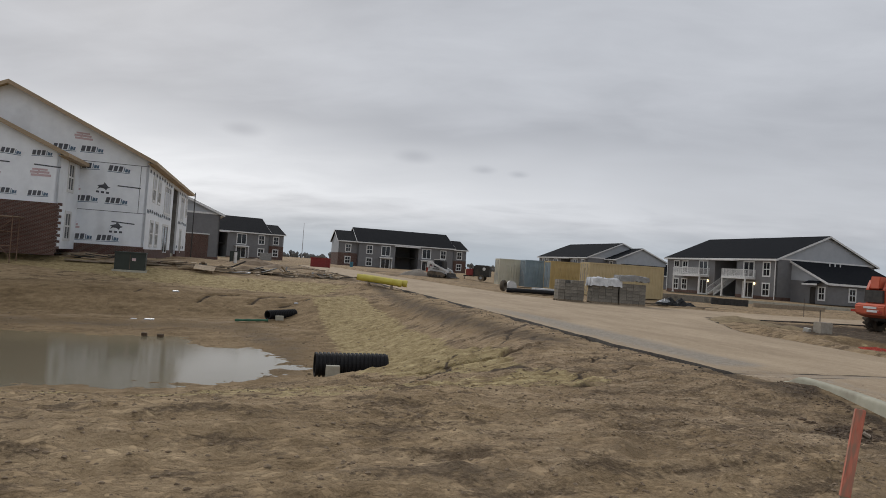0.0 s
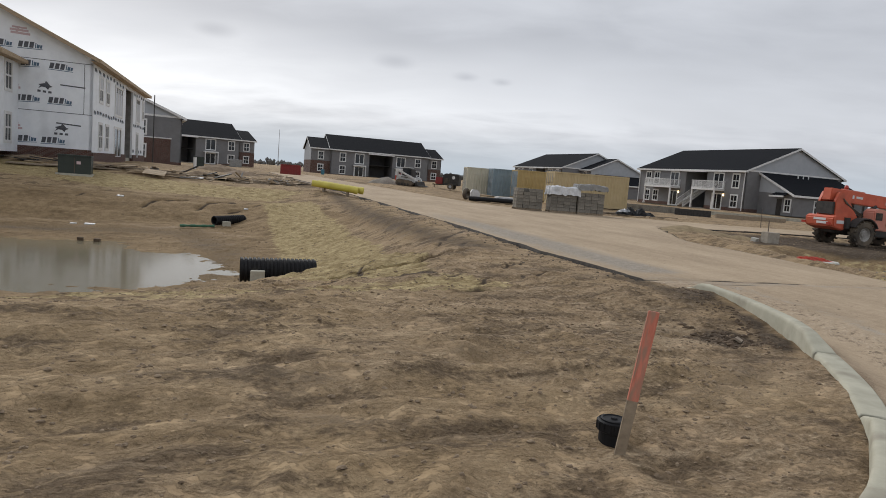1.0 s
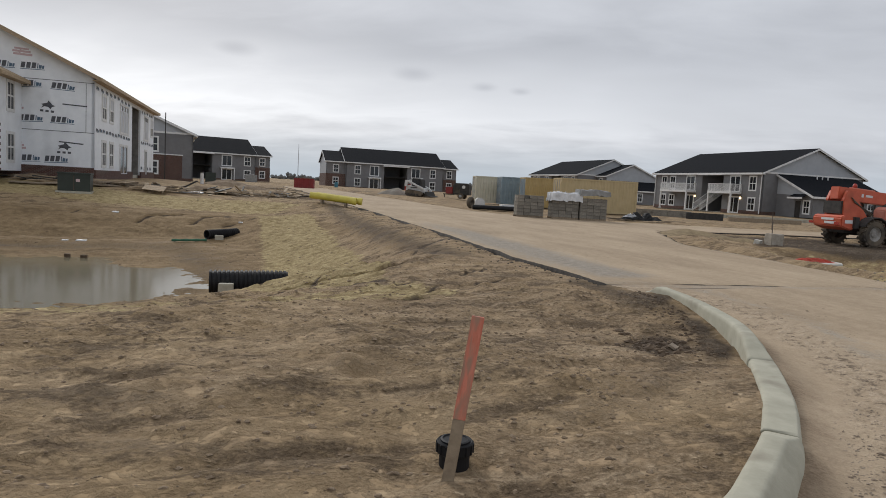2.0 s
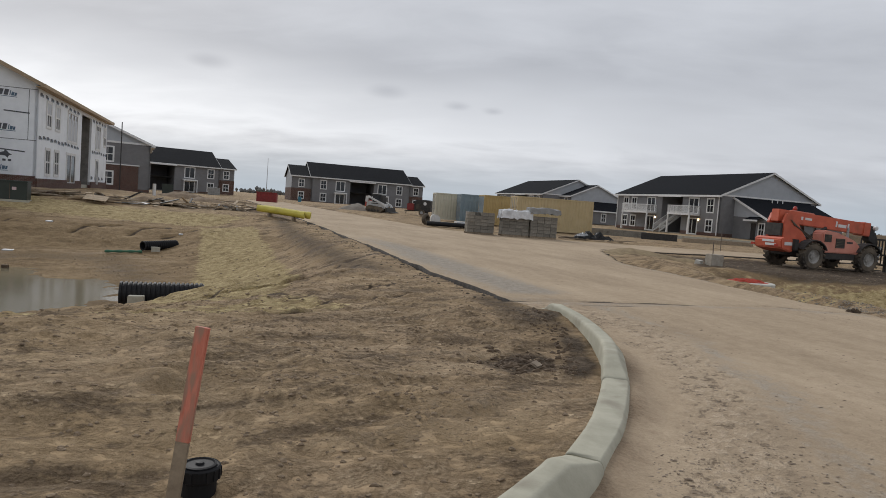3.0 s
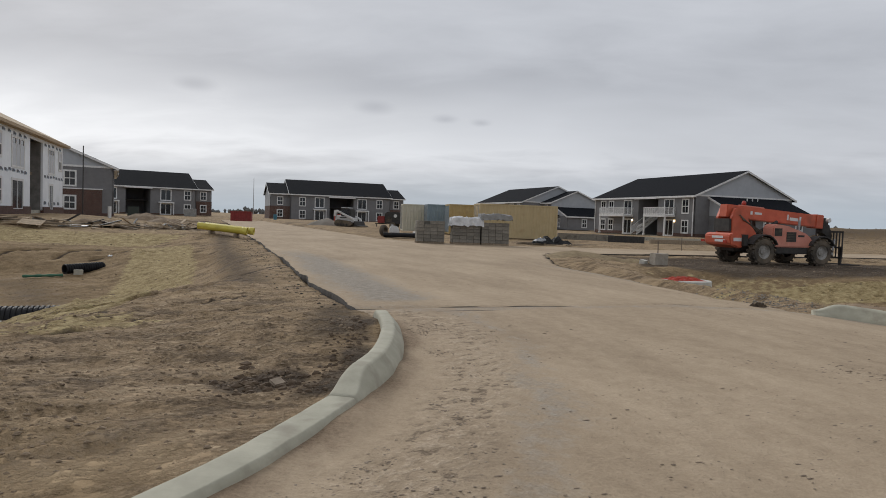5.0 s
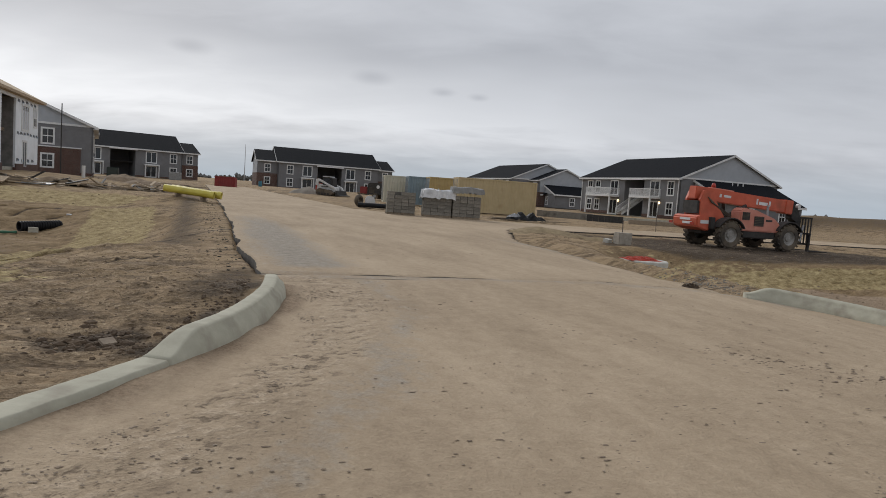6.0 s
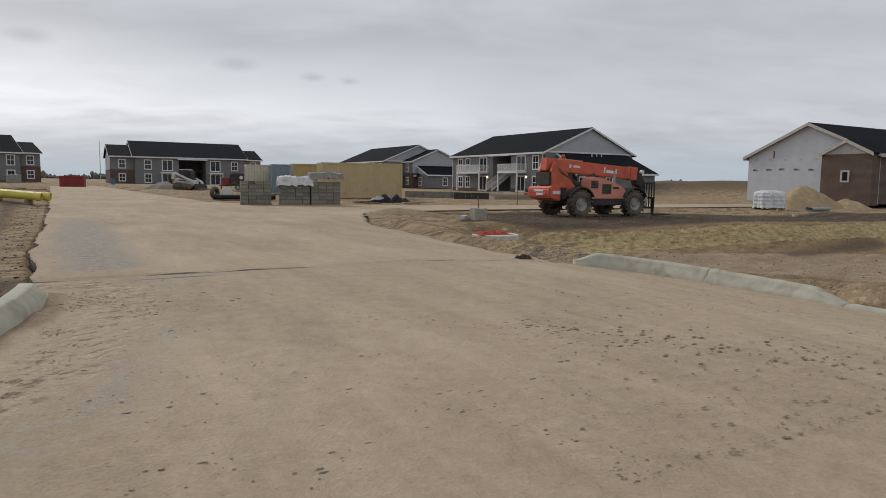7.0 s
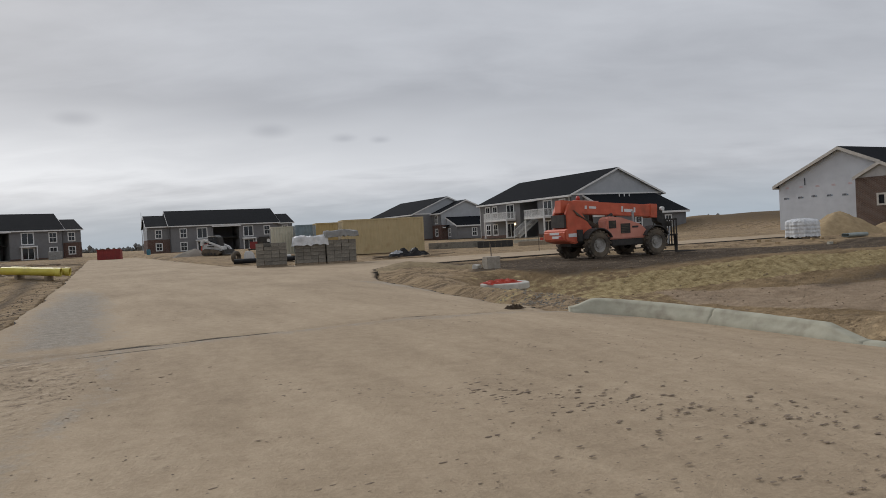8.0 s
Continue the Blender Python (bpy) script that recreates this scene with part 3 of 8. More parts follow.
def earth_material():
    mt = bpy.data.materials.new("worked_earth")
    mt.use_nodes = True
    nt = mt.node_tree
    b = nt.nodes["Principled BSDF"]
    lk = nt.links.new
    tc = nt.nodes.new("ShaderNodeTexCoord")

    def noise_of(scale, detail=6, rough=0.6, stretch=None, rot=0.0):
        n = nt.nodes.new("ShaderNodeTexNoise")
        n.inputs["Scale"].default_value, n.inputs["Detail"].default_value, n.inputs["Roughness"].default_value = scale, detail, rough
        if stretch:
            mp = nt.nodes.new("ShaderNodeMapping")
            mp.inputs["Scale"].default_value = stretch
            mp.inputs["Rotation"].default_value = (0, 0, rot)
            lk(tc.outputs["Object"], mp.inputs[0])
            lk(mp.outputs[0], n.inputs["Vector"])
        else:
            lk(tc.outputs["Object"], n.inputs["Vector"])
        return n.outputs["Fac"]

    def ramp_of(fac, *stops):
        r = nt.nodes.new("ShaderNodeValToRGB")
        e = r.color_ramp.elements
        e[0].position, e[0].color = stops[0][0], (*stops[0][1], 1)
        e[1].position, e[1].color = stops[-1][0], (*stops[-1][1], 1)
        for p, c in stops[1:-1]:
            e.new(p).color = (*c, 1)
        lk(fac, r.inputs[0])
        return r.outputs[0]

    def mix(fac, a, c):
        m = nt.nodes.new("ShaderNodeMix")
        m.data_type = "RGBA"
        lk(fac, m.inputs["Factor"])
        lk(a, m.inputs["A"])
        lk(c, m.inputs["B"])
        return m.outputs["Result"]

    def attr(name):
        a = nt.nodes.new("ShaderNodeAttribute")
        a.attribute_name = name
        return a.outputs["Fac"]

    def math_of(op, a, c, clamp=False):
        m = nt.nodes.new("ShaderNodeMath")
        m.operation = op
        m.use_clamp = clamp
        for i, v in enumerate((a, c)):
            if isinstance(v, (int, float)):
                m.inputs[i].default_value = v
            else:
                lk(v, m.inputs[i])
        return m.outputs[0]

    def dragged(scale, long, detail=6, rough=0.65):
        n = nt.nodes.new("ShaderNodeTexNoise")
        n.inputs["Scale"].default_value, n.inputs["Detail"].default_value, n.inputs["Roughness"].default_value = scale, detail, rough
        mp = nt.nodes.new("ShaderNodeMapping")
        mp.vector_type = "TEXTURE"
        mp.inputs["Rotation"].default_value = (0, 0, radians(GRID + 6))
        mp.inputs["Scale"].default_value = (long, 1, 1)
        lk(tc.outputs["Object"], mp.inputs[0])
        lk(mp.outputs[0], n.inputs["Vector"])
        return n.outputs["Fac"]

    big, mid, fine = noise_of(0.4, 5), dragged(1.5, 2.6, 4, 0.6), noise_of(24, 5, 0.65)
    lump = dragged(4.2, 1.3, 2, 0.55)
    blend = math_of("ADD", math_of("ADD", math_of("MULTIPLY", mid, 0.42), math_of("MULTIPLY", lump, 0.30)), math_of("MULTIPLY", fine, 0.28))
    dirt = ramp_of(blend, (0.36, (0.135, 0.094, 0.054)), (0.45, (0.250, 0.177, 0.104)), (0.52, (0.345, 0.248, 0.150)), (0.63, (0.470, 0.350, 0.225)))
    pale = ramp_of(blend, (0.36, (0.175, 0.120, 0.064)), (0.47, (0.335, 0.238, 0.134)), (0.63, (0.490, 0.362, 0.218)))
    brown = ramp_of(blend, (0.38, (0.170, 0.115, 0.060)), (0.5, (0.275, 0.192, 0.104)), (0.62, (0.375, 0.270, 0.154)))
    crust = math_of("ADD", math_of("MULTIPLY", dragged(8.0, 1.25, 3, 0.55), 0.62), math_of("MULTIPLY", fine, 0.38))
    damp = math_of("ADD", math_of("MULTIPLY", dragged(2.3, 1.9, 5, 0.6), 0.74), math_of("MULTIPLY", noise_of(15, 3, 0.6), 0.26))
    dry = ramp_of(fine, (0.35, (0.400, 0.298, 0.188)), (0.65, (0.560, 0.432, 0.292)))
    pit = ramp_of(fine, (0.35, (0.090, 0.061, 0.036)), (0.65, (0.185, 0.131, 0.080)))
    dirt = mix(ramp_of(crust, (0.50, (0, 0, 0)), (0.64, (0.6, 0.6, 0.6))), dirt, dry)
    dirt = mix(ramp_of(damp, (0.50, (0, 0, 0)), (0.59, (0.9, 0.9, 0.9))), dirt, pit)
    scrape = dragged(5.5, 9.0, 3, 0.55)
    dirt = mix(ramp_of(scrape, (0.57, (0, 0, 0)), (0.66, (0.55, 0.55, 0.55))), dirt, dry)
    pale = mix(ramp_of(damp, (0.52, (0, 0, 0)), (0.60, (0.85, 0.85, 0.85))), pale, pit)
    soil = mix(ramp_of(math_of("ADD", big, attr("pale")), (0.46, (0, 0, 0)), (0.66, (1, 1, 1))), dirt, pale)
    soil = mix(ramp_of(math_of("ADD", attr("cut"), math_of("MULTIPLY", math_of("SUBTRACT", big, 0.5), 1.0)), (0.35, (0, 0, 0)), (0.6, (1, 1, 1))), soil, brown)
    fibre = noise_of(9, 7, 0.75, (1.0, 3.2, 1.0), 0.5)
    straw = ramp_of(math_of("ADD", math_of("MULTIPLY", fibre, 0.6), math_of("MULTIPLY", lump, 0.4)), (0.38, (0.205, 0.148, 0.068)), (0.5, (0.385, 0.294, 0.146)), (0.62, (0.545, 0.438, 0.240)))
    edge = math_of("ADD", attr("straw"), math_of("MULTIPLY", math_of("SUBTRACT", math_of("ADD", math_of("MULTIPLY", lump, 0.5), math_of("MULTIPLY", mid, 0.5)), 0.5), 1.5))
    edge = math_of("MULTIPLY", math_of("SUBTRACT", edge, 0.42), 6.0, True)
    col = mix(edge, soil, straw)
    mud_and_shade = ramp_of(blend, (0.38, (0.048, 0.034, 0.023)), (0.5, (0.090, 0.066, 0.045)), (0.62, (0.165, 0.125, 0.088)))
    silt = ramp_of(blend, (0.36, (0.270, 0.196, 0.128)), (0.62, (0.430, 0.325, 0.225)))
    flat = math_of("ADD", attr("silt"), math_of("MULTIPLY", math_of("SUBTRACT", mid, 0.5), 1.2))
    col = mix(math_of("MULTIPLY", math_of("SUBTRACT", flat, 0.35), 3.0, True), col, silt)
    dark_mix = math_of("ADD", attr("mud_and_shade"), math_of("MULTIPLY", math_of("SUBTRACT", blend, 0.5), 1.6))
    dark_mix = math_of("MULTIPLY", math_of("SUBTRACT", dark_mix, 0.38), 3.0, True)
    col = mix(dark_mix, col, mud_and_shade)
    lk(col, b.inputs["Base Color"])
    b.inputs["Roughness"].default_value = 0.95
    b.inputs["Specular IOR Level"].default_value = 0.2
    clods = ramp_of(crust, (0.44, (0, 0, 0)), (0.64, (1, 1, 1)))
    hsum = math_of("ADD", math_of("ADD", math_of("MULTIPLY", lump, 0.5), math_of("MULTIPLY", clods, 0.42)), math_of("MULTIPLY", fine, 0.12))
    bp = nt.nodes.new("ShaderNodeBump")
    bp.inputs["Strength"].default_value = 1.0
    bp.inputs["Distance"].default_value = 0.085
    lk(hsum, bp.inputs["Height"])
    lk(bp.outputs[0], b.inputs["Normal"])
    return mt


def build_ground():
    xs = axis_lines([(-60, -34, 0.6), (-34, -14, 0.13), (-14, 3.5, 0.07), (3.5, 26, 0.2), (26, 60, 0.8)], 2600)
    ys = axis_lines([(-10, 1.6, 0.4), (1.6, 12, 0.055), (12, 14.5, 0.07), (14.5, 21, 0.11), (21, 35, 0.13), (35, 44, 0.3), (44, 110, 1.2)], 2600)
    me, px, py = sheet("ground", xs, ys, ground_height)
    s, r = px * U.x + py * U.y, px * V.x + py * V.y
    st = np.maximum.reduce([sm(0.5 - poly_dist(px, py, STRAW_BANK) / 1.3), 0.85 * sm(0.5 - poly_dist(px, py, STRAW_RIM) / 2.0), 1.0 * sm(0.5 - poly_dist(px, py, STRAW_RIGHT) / 0.5), 0.60 * sm(0.5 - poly_dist(px, py, [(4.2, 15.5), (6.8, 19.5), (8.6, 16.6), (12.5, 13.6), (9.5, 11.0)]) / 1.2)])
    st = np.maximum(st, 0.66 * sm(1 - np.abs(r - 12.2) / 2.6) * sm((-2.6 - s) / 1.5))
    st = np.maximum(st, 0.44 * sm(1 - poly_dist(px, py, [(3, 17), (3.5, 27), (9, 27), (9, 16)]) / 2))
    add_mask(me, "straw", st)
    pond = poly_dist(px, py, POND_FLOOR)
    md = 0.5 * sm(1 - np.abs(pond + 2.5) / 3.0)
    for amp, wide, (x0, y0, x1, y1) in ((1.0, 2.8, (8.0, 32.2, 26.0, 36.4)), (0.7, 1.8, (2.5, 32.5, 8.0, 32.5)), (0.60, 1.5, (-8.4, 15.2, -18.6, 39.0)), (0.66, 1.1, (-5.0, 8.6, -5.6, 11.4)), (0.44, 0.8, (-7.0, 6.2, -5.6, 6.7)), (1.0, 0.62, (-5.35, 6.5, -5.15, 6.8)),
                                        (0.42, 1.0, (-6.3, 4.0, -4.9, 6.2)), (0.46, 0.5, (-11.0, 2.9, -9.4, 3.3)), (0.44, 0.45, (-9.2, 2.6, -8.2, 2.7)), (0.40, 0.4, (-8.4, 4.6, -7.4, 4.9)), (0.62, 18.0, (46, 92, 120, 40)), (0.62, 1.6, (15.0, 24.2, 20.0, 26.4))):
        md = np.maximum(md, amp * sm(1 - seg_dist(px, py, x0, y0, x1, y1) / wide))
    back = poly_dist(s, r, ROAD_POLY)
    md = np.maximum(md, (0.80 + 0.25 * lattice(px, py, 0.4, 91)) * sm(1 - np.abs(back - 0.45) / 0.45) * sm((r - 7.2) / 0.4) * sm((11.0 - r) / 0.6) * (s < 2))
    md = np.maximum(md, 0.76 * sm(0.5 - poly_dist(px, py, MUD_BAND) / 1.0))
    add_mask(me, "silt", 1.0 * sm(0.5 - poly_dist(px, py, SILT_FLAT) / 0.8) + 0.35 * sm(1 - np.abs(pond + 1.5) / 3.0) * sm((py - 19) / 4.0))
    md = np.maximum(md, 0.5 * sm(1 - poly_dist(px, py, SWALE_FLOOR) / 1.5) * lattice(px, py, 3.0, 8))
    yard = sm((py - 37) / 3.0) * sm((-14 - px) / 4.0) * sm((110 - py) / 20)
    md = np.maximum(md, yard * (0.38 + 0.30 * lattice(px, py, 3.6, 9) + 0.12 * lattice(px, py, 1.2, 10)))
    cf = crack_field(px, py)[0]
    # real mud patches, plus shade of the cracks painted dark along their lines
    add_mask(me, "mud_and_shade", np.maximum(md, 1.0 * cf))
    north = sm((py - 20) / 5.0) * sm((-12.5 - px) / 3.0)
    cut = 0.8 * north * sm((5.0 - pond) / 0.8) + 0.6 * sm((0.5 - pond) / 1.5)
    cut = np.maximum(cut, 0.9 * sm(1 - seg_dist(px, py, 46, 96, 120, 44) / 18.0))
    cut = np.maximum(cut, 0.62 * sm(1 - poly_dist(px, py, [(3.0, 26.0), (6.0, 31.0), (30.0, 37.0), (40.0, 30.0), (40.0, 16.0), (7.0, 17.0)]) / 3.0))
    add_mask(me, "cut", cut)
    add_mask(me, "pale", 0.04 + 0.16 * sm((-4.5 - s) / 4.0) * sm((r - 5.0) / 4.0) + 0.06 * sm((-5.0 - s) / 5.0) - 0.10 * sm(1 - np.abs(s + 3.2) / 2.6) * sm((12 - r) / 2.0) + 0.05 * sm((r - 20) / 10))
    me.materials.append(earth_material())
    return tagged(new("ground", me), "bare brown earth with straw cover on the banks", "ground", kind="structure")


def road_material():
    """Packed dust over asphalt: pale crust, wheel-worn streaks, grey where the asphalt or gravel shows."""
    mt = bpy.data.materials.new("dusty_road")
    mt.use_nodes = True
    nt = mt.node_tree
    b = nt.nodes["Principled BSDF"]
    lk = nt.links.new
    tc = nt.nodes.new("ShaderNodeTexCoord")

    def noise_of(scale, long=1.0, turn=113.0, detail=7, rough=0.65):
        mp = nt.nodes.new("ShaderNodeMapping")
        mp.vector_type = "TEXTURE"
        mp.inputs["Rotation"].default_value = (0, 0, radians(turn))
        mp.inputs["Scale"].default_value = (long, 1, 1)
        lk(tc.outputs["Object"], mp.inputs[0])
        n = nt.nodes.new("ShaderNodeTexNoise")
        n.inputs["Scale"].default_value, n.inputs["Detail"].default_value, n.inputs["Roughness"].default_value = scale, detail, rough
        lk(mp.outputs[0], n.inputs["Vector"])
        return n.outputs["Fac"]

    def calc(op, a, c, clamp=False):
        m = nt.nodes.new("ShaderNodeMath")
        m.operation, m.use_clamp = op, clamp
        for i, v in enumerate((a, c)):
            if isinstance(v, (int, float)):
                m.inputs[i].default_value = v
            else:
                lk(v, m.inputs[i])
        return m.outputs[0]

    def ramp_of(fac, *stops):
        r = nt.nodes.new("ShaderNodeValToRGB")
        e = r.color_ramp.elements
        e[0].position, e[0].color = stops[0][0], (*stops[0][1], 1)
        e[1].position, e[1].color = stops[-1][0], (*stops[-1][1], 1)
        for q, c in stops[1:-1]:
            e.new(q).color = (*c, 1)
        lk(fac, r.inputs[0])
        return r.outputs[0]

    def mix(fac, a, c):
        m = nt.nodes.new("ShaderNodeMix")
        m.data_type = "RGBA"
        lk(fac, m.inputs["Factor"])
        lk(a, m.inputs["A"])
        lk(c, m.inputs["B"])
        return m.outputs["Result"]

    def attr(name):
        a = nt.nodes.new("ShaderNodeAttribute")
        a.attribute_name = name
        return a.outputs["Fac"]

    wide, streak, grain, speck = noise_of(0.35, 1.8), noise_of(2.2, 5.0), noise_of(6.0, 1.0, 0, 8, 0.7), noise_of(34.0, 1.0, 0, 4, 0.7)
    blend = calc("ADD", calc("ADD", calc("MULTIPLY", wide, 0.35), calc("MULTIPLY", streak, 0.2)), calc("ADD", calc("MULTIPLY", grain, 0.25), calc("MULTIPLY", speck, 0.2)))
    dust = ramp_of(blend, (0.36, (0.267, 0.202, 0.136)), (0.49, (0.394, 0.304, 0.208)), (0.62, (0.505, 0.398, 0.280)))
    grey = ramp_of(calc("ADD", calc("MULTIPLY", grain, 0.55), calc("MULTIPLY", speck, 0.45)), (0.38, (0.205, 0.176, 0.140)), (0.5, (0.300, 0.262, 0.214)), (0.62, (0.400, 0.350, 0.285)))
    g = calc("ADD", attr("grey"), calc("MULTIPLY", calc("SUBTRACT", calc("ADD", calc("MULTIPLY", streak, 0.4), calc("MULTIPLY", grain, 0.6)), 0.5), 2.2))
    g = calc("MULTIPLY", calc("SUBTRACT", g, 0.3), 2.2, True)
    col = mix(g, dust, grey)
    flake = noise_of(9.0, 1.5, 50.0, 5, 0.62)
    rough = calc("ADD", attr("crust"), calc("MULTIPLY", calc("SUBTRACT", wide, 0.5), 0.8))
    rough = calc("MULTIPLY", calc("SUBTRACT", rough, 0.25), 2.0, True)
    chip = ramp_of(flake, (0.52, (0, 0, 0)), (0.57, (0.8, 0.8, 0.8)))
    gap = ramp_of(flake, (0.37, (0.75, 0.75, 0.75)), (0.44, (0, 0, 0)))
    bright = ramp_of(speck, (0.4, (0.400, 0.312, 0.222)), (0.6, (0.540, 0.430, 0.312)))
    deep = ramp_of(speck, (0.4, (0.120, 0.088, 0.060)), (0.6, (0.215, 0.162, 0.112)))
    col = mix(calc("MULTIPLY", rough, chip), col, bright)
    col = mix(calc("MULTIPLY", rough, gap), col, deep)
    loam = ramp_of(calc("ADD", calc("MULTIPLY", grain, 0.5), calc("MULTIPLY", speck, 0.5)), (0.38, (0.165, 0.116, 0.074)), (0.62, (0.330, 0.245, 0.165)))
    bank = calc("ADD", attr("dirt"), calc("MULTIPLY", calc("SUBTRACT", grain, 0.5), 1.3))
    col = mix(calc("MULTIPLY", calc("SUBTRACT", bank, 0.3), 2.5, True), col, loam)
    dark = ramp_of(grain, (0.4, (0.045, 0.036, 0.028)), (0.6, (0.12, 0.095, 0.070)))
    c = calc("ADD", attr("crack"), calc("MULTIPLY", calc("SUBTRACT", grain, 0.5), 1.0))
    c = calc("MULTIPLY", calc("SUBTRACT", c, 0.4), 3.0, True)
    col = mix(c, col, dark)
    lk(col, b.inputs["Base Color"])
    b.inputs["Roughness"].default_value = 0.92
    b.inputs["Specular IOR Level"].default_value = 0.2
    bp = nt.nodes.new("ShaderNodeBump")
    bp.inputs["Strength"].default_value, bp.inputs["Distance"].default_value = 0.9, 0.03
    lk(calc("ADD", calc("ADD", calc("MULTIPLY", grain, 0.9), calc("MULTIPLY", calc("MULTIPLY", rough, flake), 2.2)), calc("ADD", calc("MULTIPLY", speck, 0.4), calc("MULTIPLY", streak, 0.4))), bp.inputs["Height"])
    lk(bp.outputs[0], b.inputs["Normal"])
    return mt


def build_road():
    """Asphalt slab under packed dust, with a crumbled edge."""
    ss = axis_lines([(-14, -5, 0.15), (-5, 0.6, 0.07), (0.6, 12, 0.13), (12, 62, 1.0)], 40)
    rs = axis_lines([(-9, 3, 0.5), (3, 11.8, 0.07), (11.8, 12.9, 0.035), (12.9, 24, 0.09), (24, 42, 0.3), (42, 128, 1.5)], 9)
    ss, rs = ss[(ss > -40) & (ss < 62.1)], rs[(rs > -9.1) & (rs < 128.1)]

    left = np.array([(12.0, -0.45), (16.0, -0.6), (24.0, -0.4), (34.0, -0.3), (60.0, -0.2), (140.0, -0.2)])
    straight = [(-0.5 if (s < 0 and r > 12.2) else s, r) for s, r in ROAD_POLY]

    def inside(s, r):
        d = poly_dist(s, r, straight)
        wob = 0.12 * lattice(s, r, 1.1, 31) + 0.07 * lattice(s, r, 0.4, 32)
        loose = np.where(r > 12.2, np.where(s < 3, 0.005, wob), np.where(s < 4, 0.2, 0.22))
        return d < loose

    def from_kerb(s, r):
        d = np.full(s.shape, 1e9)
        line = [tuple(p) for p in KERB_L_LINE[:44]]
        for p, q in zip(line, line[1:]):
            d = np.minimum(d, seg_dist(s, r, *p, *q))
        return d

    def zf(s, r):
        dk = from_kerb(s, r)
        band = sm(1 - np.abs(dk - 0.75) / 0.6)
        pile = 0.05 * np.exp(-(dk / 0.17) ** 2) * (0.7 + 0.5 * lattice(s, r, 0.5, 45)) + band * (0.012 * lattice(s, r, 0.16, 46) + 0.010 * lattice(s, r, 0.4, 47))
        return pile + road_height(s, r) + 0.012 * lattice(s, r, 2.2, 41) + 0.006 * lattice(s, r, 0.6, 42) - 0.02 * np.exp(-((r - 12.35 - 0.05 * np.sin(s * 1.3)) / 0.10) ** 2)

    me, ps, pr = sheet("road", ss, rs, zf, inside)
    px, py = ps * U.x + pr * V.x, ps * U.y + pr * V.y
    grey = 0.85 * sm(1 - np.abs(ps - 0.5) / 1.5) * sm((pr - 12.6) / 1.0) * sm((34 - pr) / 12.0)
    dk = from_kerb(ps, pr)
    grey = np.maximum(grey, 0.46 * sm(1 - np.abs(dk - 1.55 - 0.25 * lattice(ps, pr, 1.4, 48)) / 0.55))
    add_mask(me, "crust", 0.85 * sm(1 - np.abs(dk - 0.85) / 0.75) + 0.30 * sm(1 - np.abs(dk - 2.6) / 0.5))
    add_mask(me, "dirt", 0.95 * sm(1 - dk / 0.5) * (0.8 + 0.4 * lattice(ps, pr, 0.6, 49)) + 0.30 * sm(1 - np.abs(pr - 12.35) / 0.35) * (0.5 + 0.8 * lattice(ps, pr, 0.9, 50)))
    grey = np.maximum(grey, 0.5 * sm(1 - np.abs(pr - 12.1) / 0.5))
    grey = np.maximum(grey, 0.55 * sm((ps - 8.1) / 1.2) * (pr > 11) * (pr < 24))
    add_mask(me, "grey", grey)
    crack = (1.0 - 0.35 * sm((ps - 2.0) / 3.0)) * np.exp(-((pr - 12.35 - 0.05 * np.sin(ps * 1.3) - 0.06 * lattice(ps, pr, 0.5, 43)) / 0.07) ** 2) * (ps > -0.6) * np.clip(0.68 + 0.45 * lattice(ps, pr * 0, 0.8, 44) + 0.25 * lattice(ps, pr, 0.25, 66), 0.3, 1)
    crack = np.maximum(crack, 0.9 * np.exp(-((pr - 11.95 - 0.05 * lattice(ps, pr, 0.6, 64)) / 0.05) ** 2) * sm((2.6 - ps) / 1.2) * (ps > -0.3) * (0.7 + 0.5 * lattice(ps, pr, 0.7, 65)))
    add_mask(me, "crack", crack)
    pull = sm(1 - (ps + 0.5) / 2.5) * (ps < 2.0) * (pr > 12.2)
    ragged = np.interp(pr, left[:, 0], left[:, 1]) + 0.5 + 0.08 * lattice(pr, pr * 0, 1.3, 61) + 0.04 * lattice(pr, pr * 0, 0.47, 62) + 0.02 * lattice(pr, pr * 0, 0.2, 63)
    moved = np.empty(len(ps) * 3, np.float32)
    me.vertices.foreach_get("co", moved)
    moved[0::3] += (ragged * pull).astype(np.float32)
    me.vertices.foreach_set("co", moved)
    bm = bmnew()
    bm.from_mesh(me)
    bmesh.ops.delete(bm, geom=[v for v in bm.verts if not v.link_faces], context="VERTS")
    rim = [e for e in bm.edges if e.is_boundary]
    ex = bmesh.ops.extrude_edge_only(bm, edges=rim)
    for g in ex["geom"]:
        if isinstance(g, bmesh.types.BMVert):
            g.co.z -= 0.17
    for f in bm.faces:
        f.material_index = 1 if abs(f.normal.z) < 0.5 else 0
    bmesh.ops.transform(bm, matrix=Matrix(((U.x, V.x, 0, 0), (U.y, V.y, 0, 0), (0, 0, 1, 0), (0, 0, 0, 1))), verts=bm.verts)
    bm.to_mesh(me)
    bm.free()
    me.materials.append(road_material())
    me.materials.append(material("broken_asphalt_edge", (0.020, 0.018, 0.016), (0.07, 0.057, 0.045), 9, 0.95, bump=0.03, bump_scale=14))
    return tagged(new("road", me), "unfinished asphalt site road covered with packed dust", "road", kind="structure")


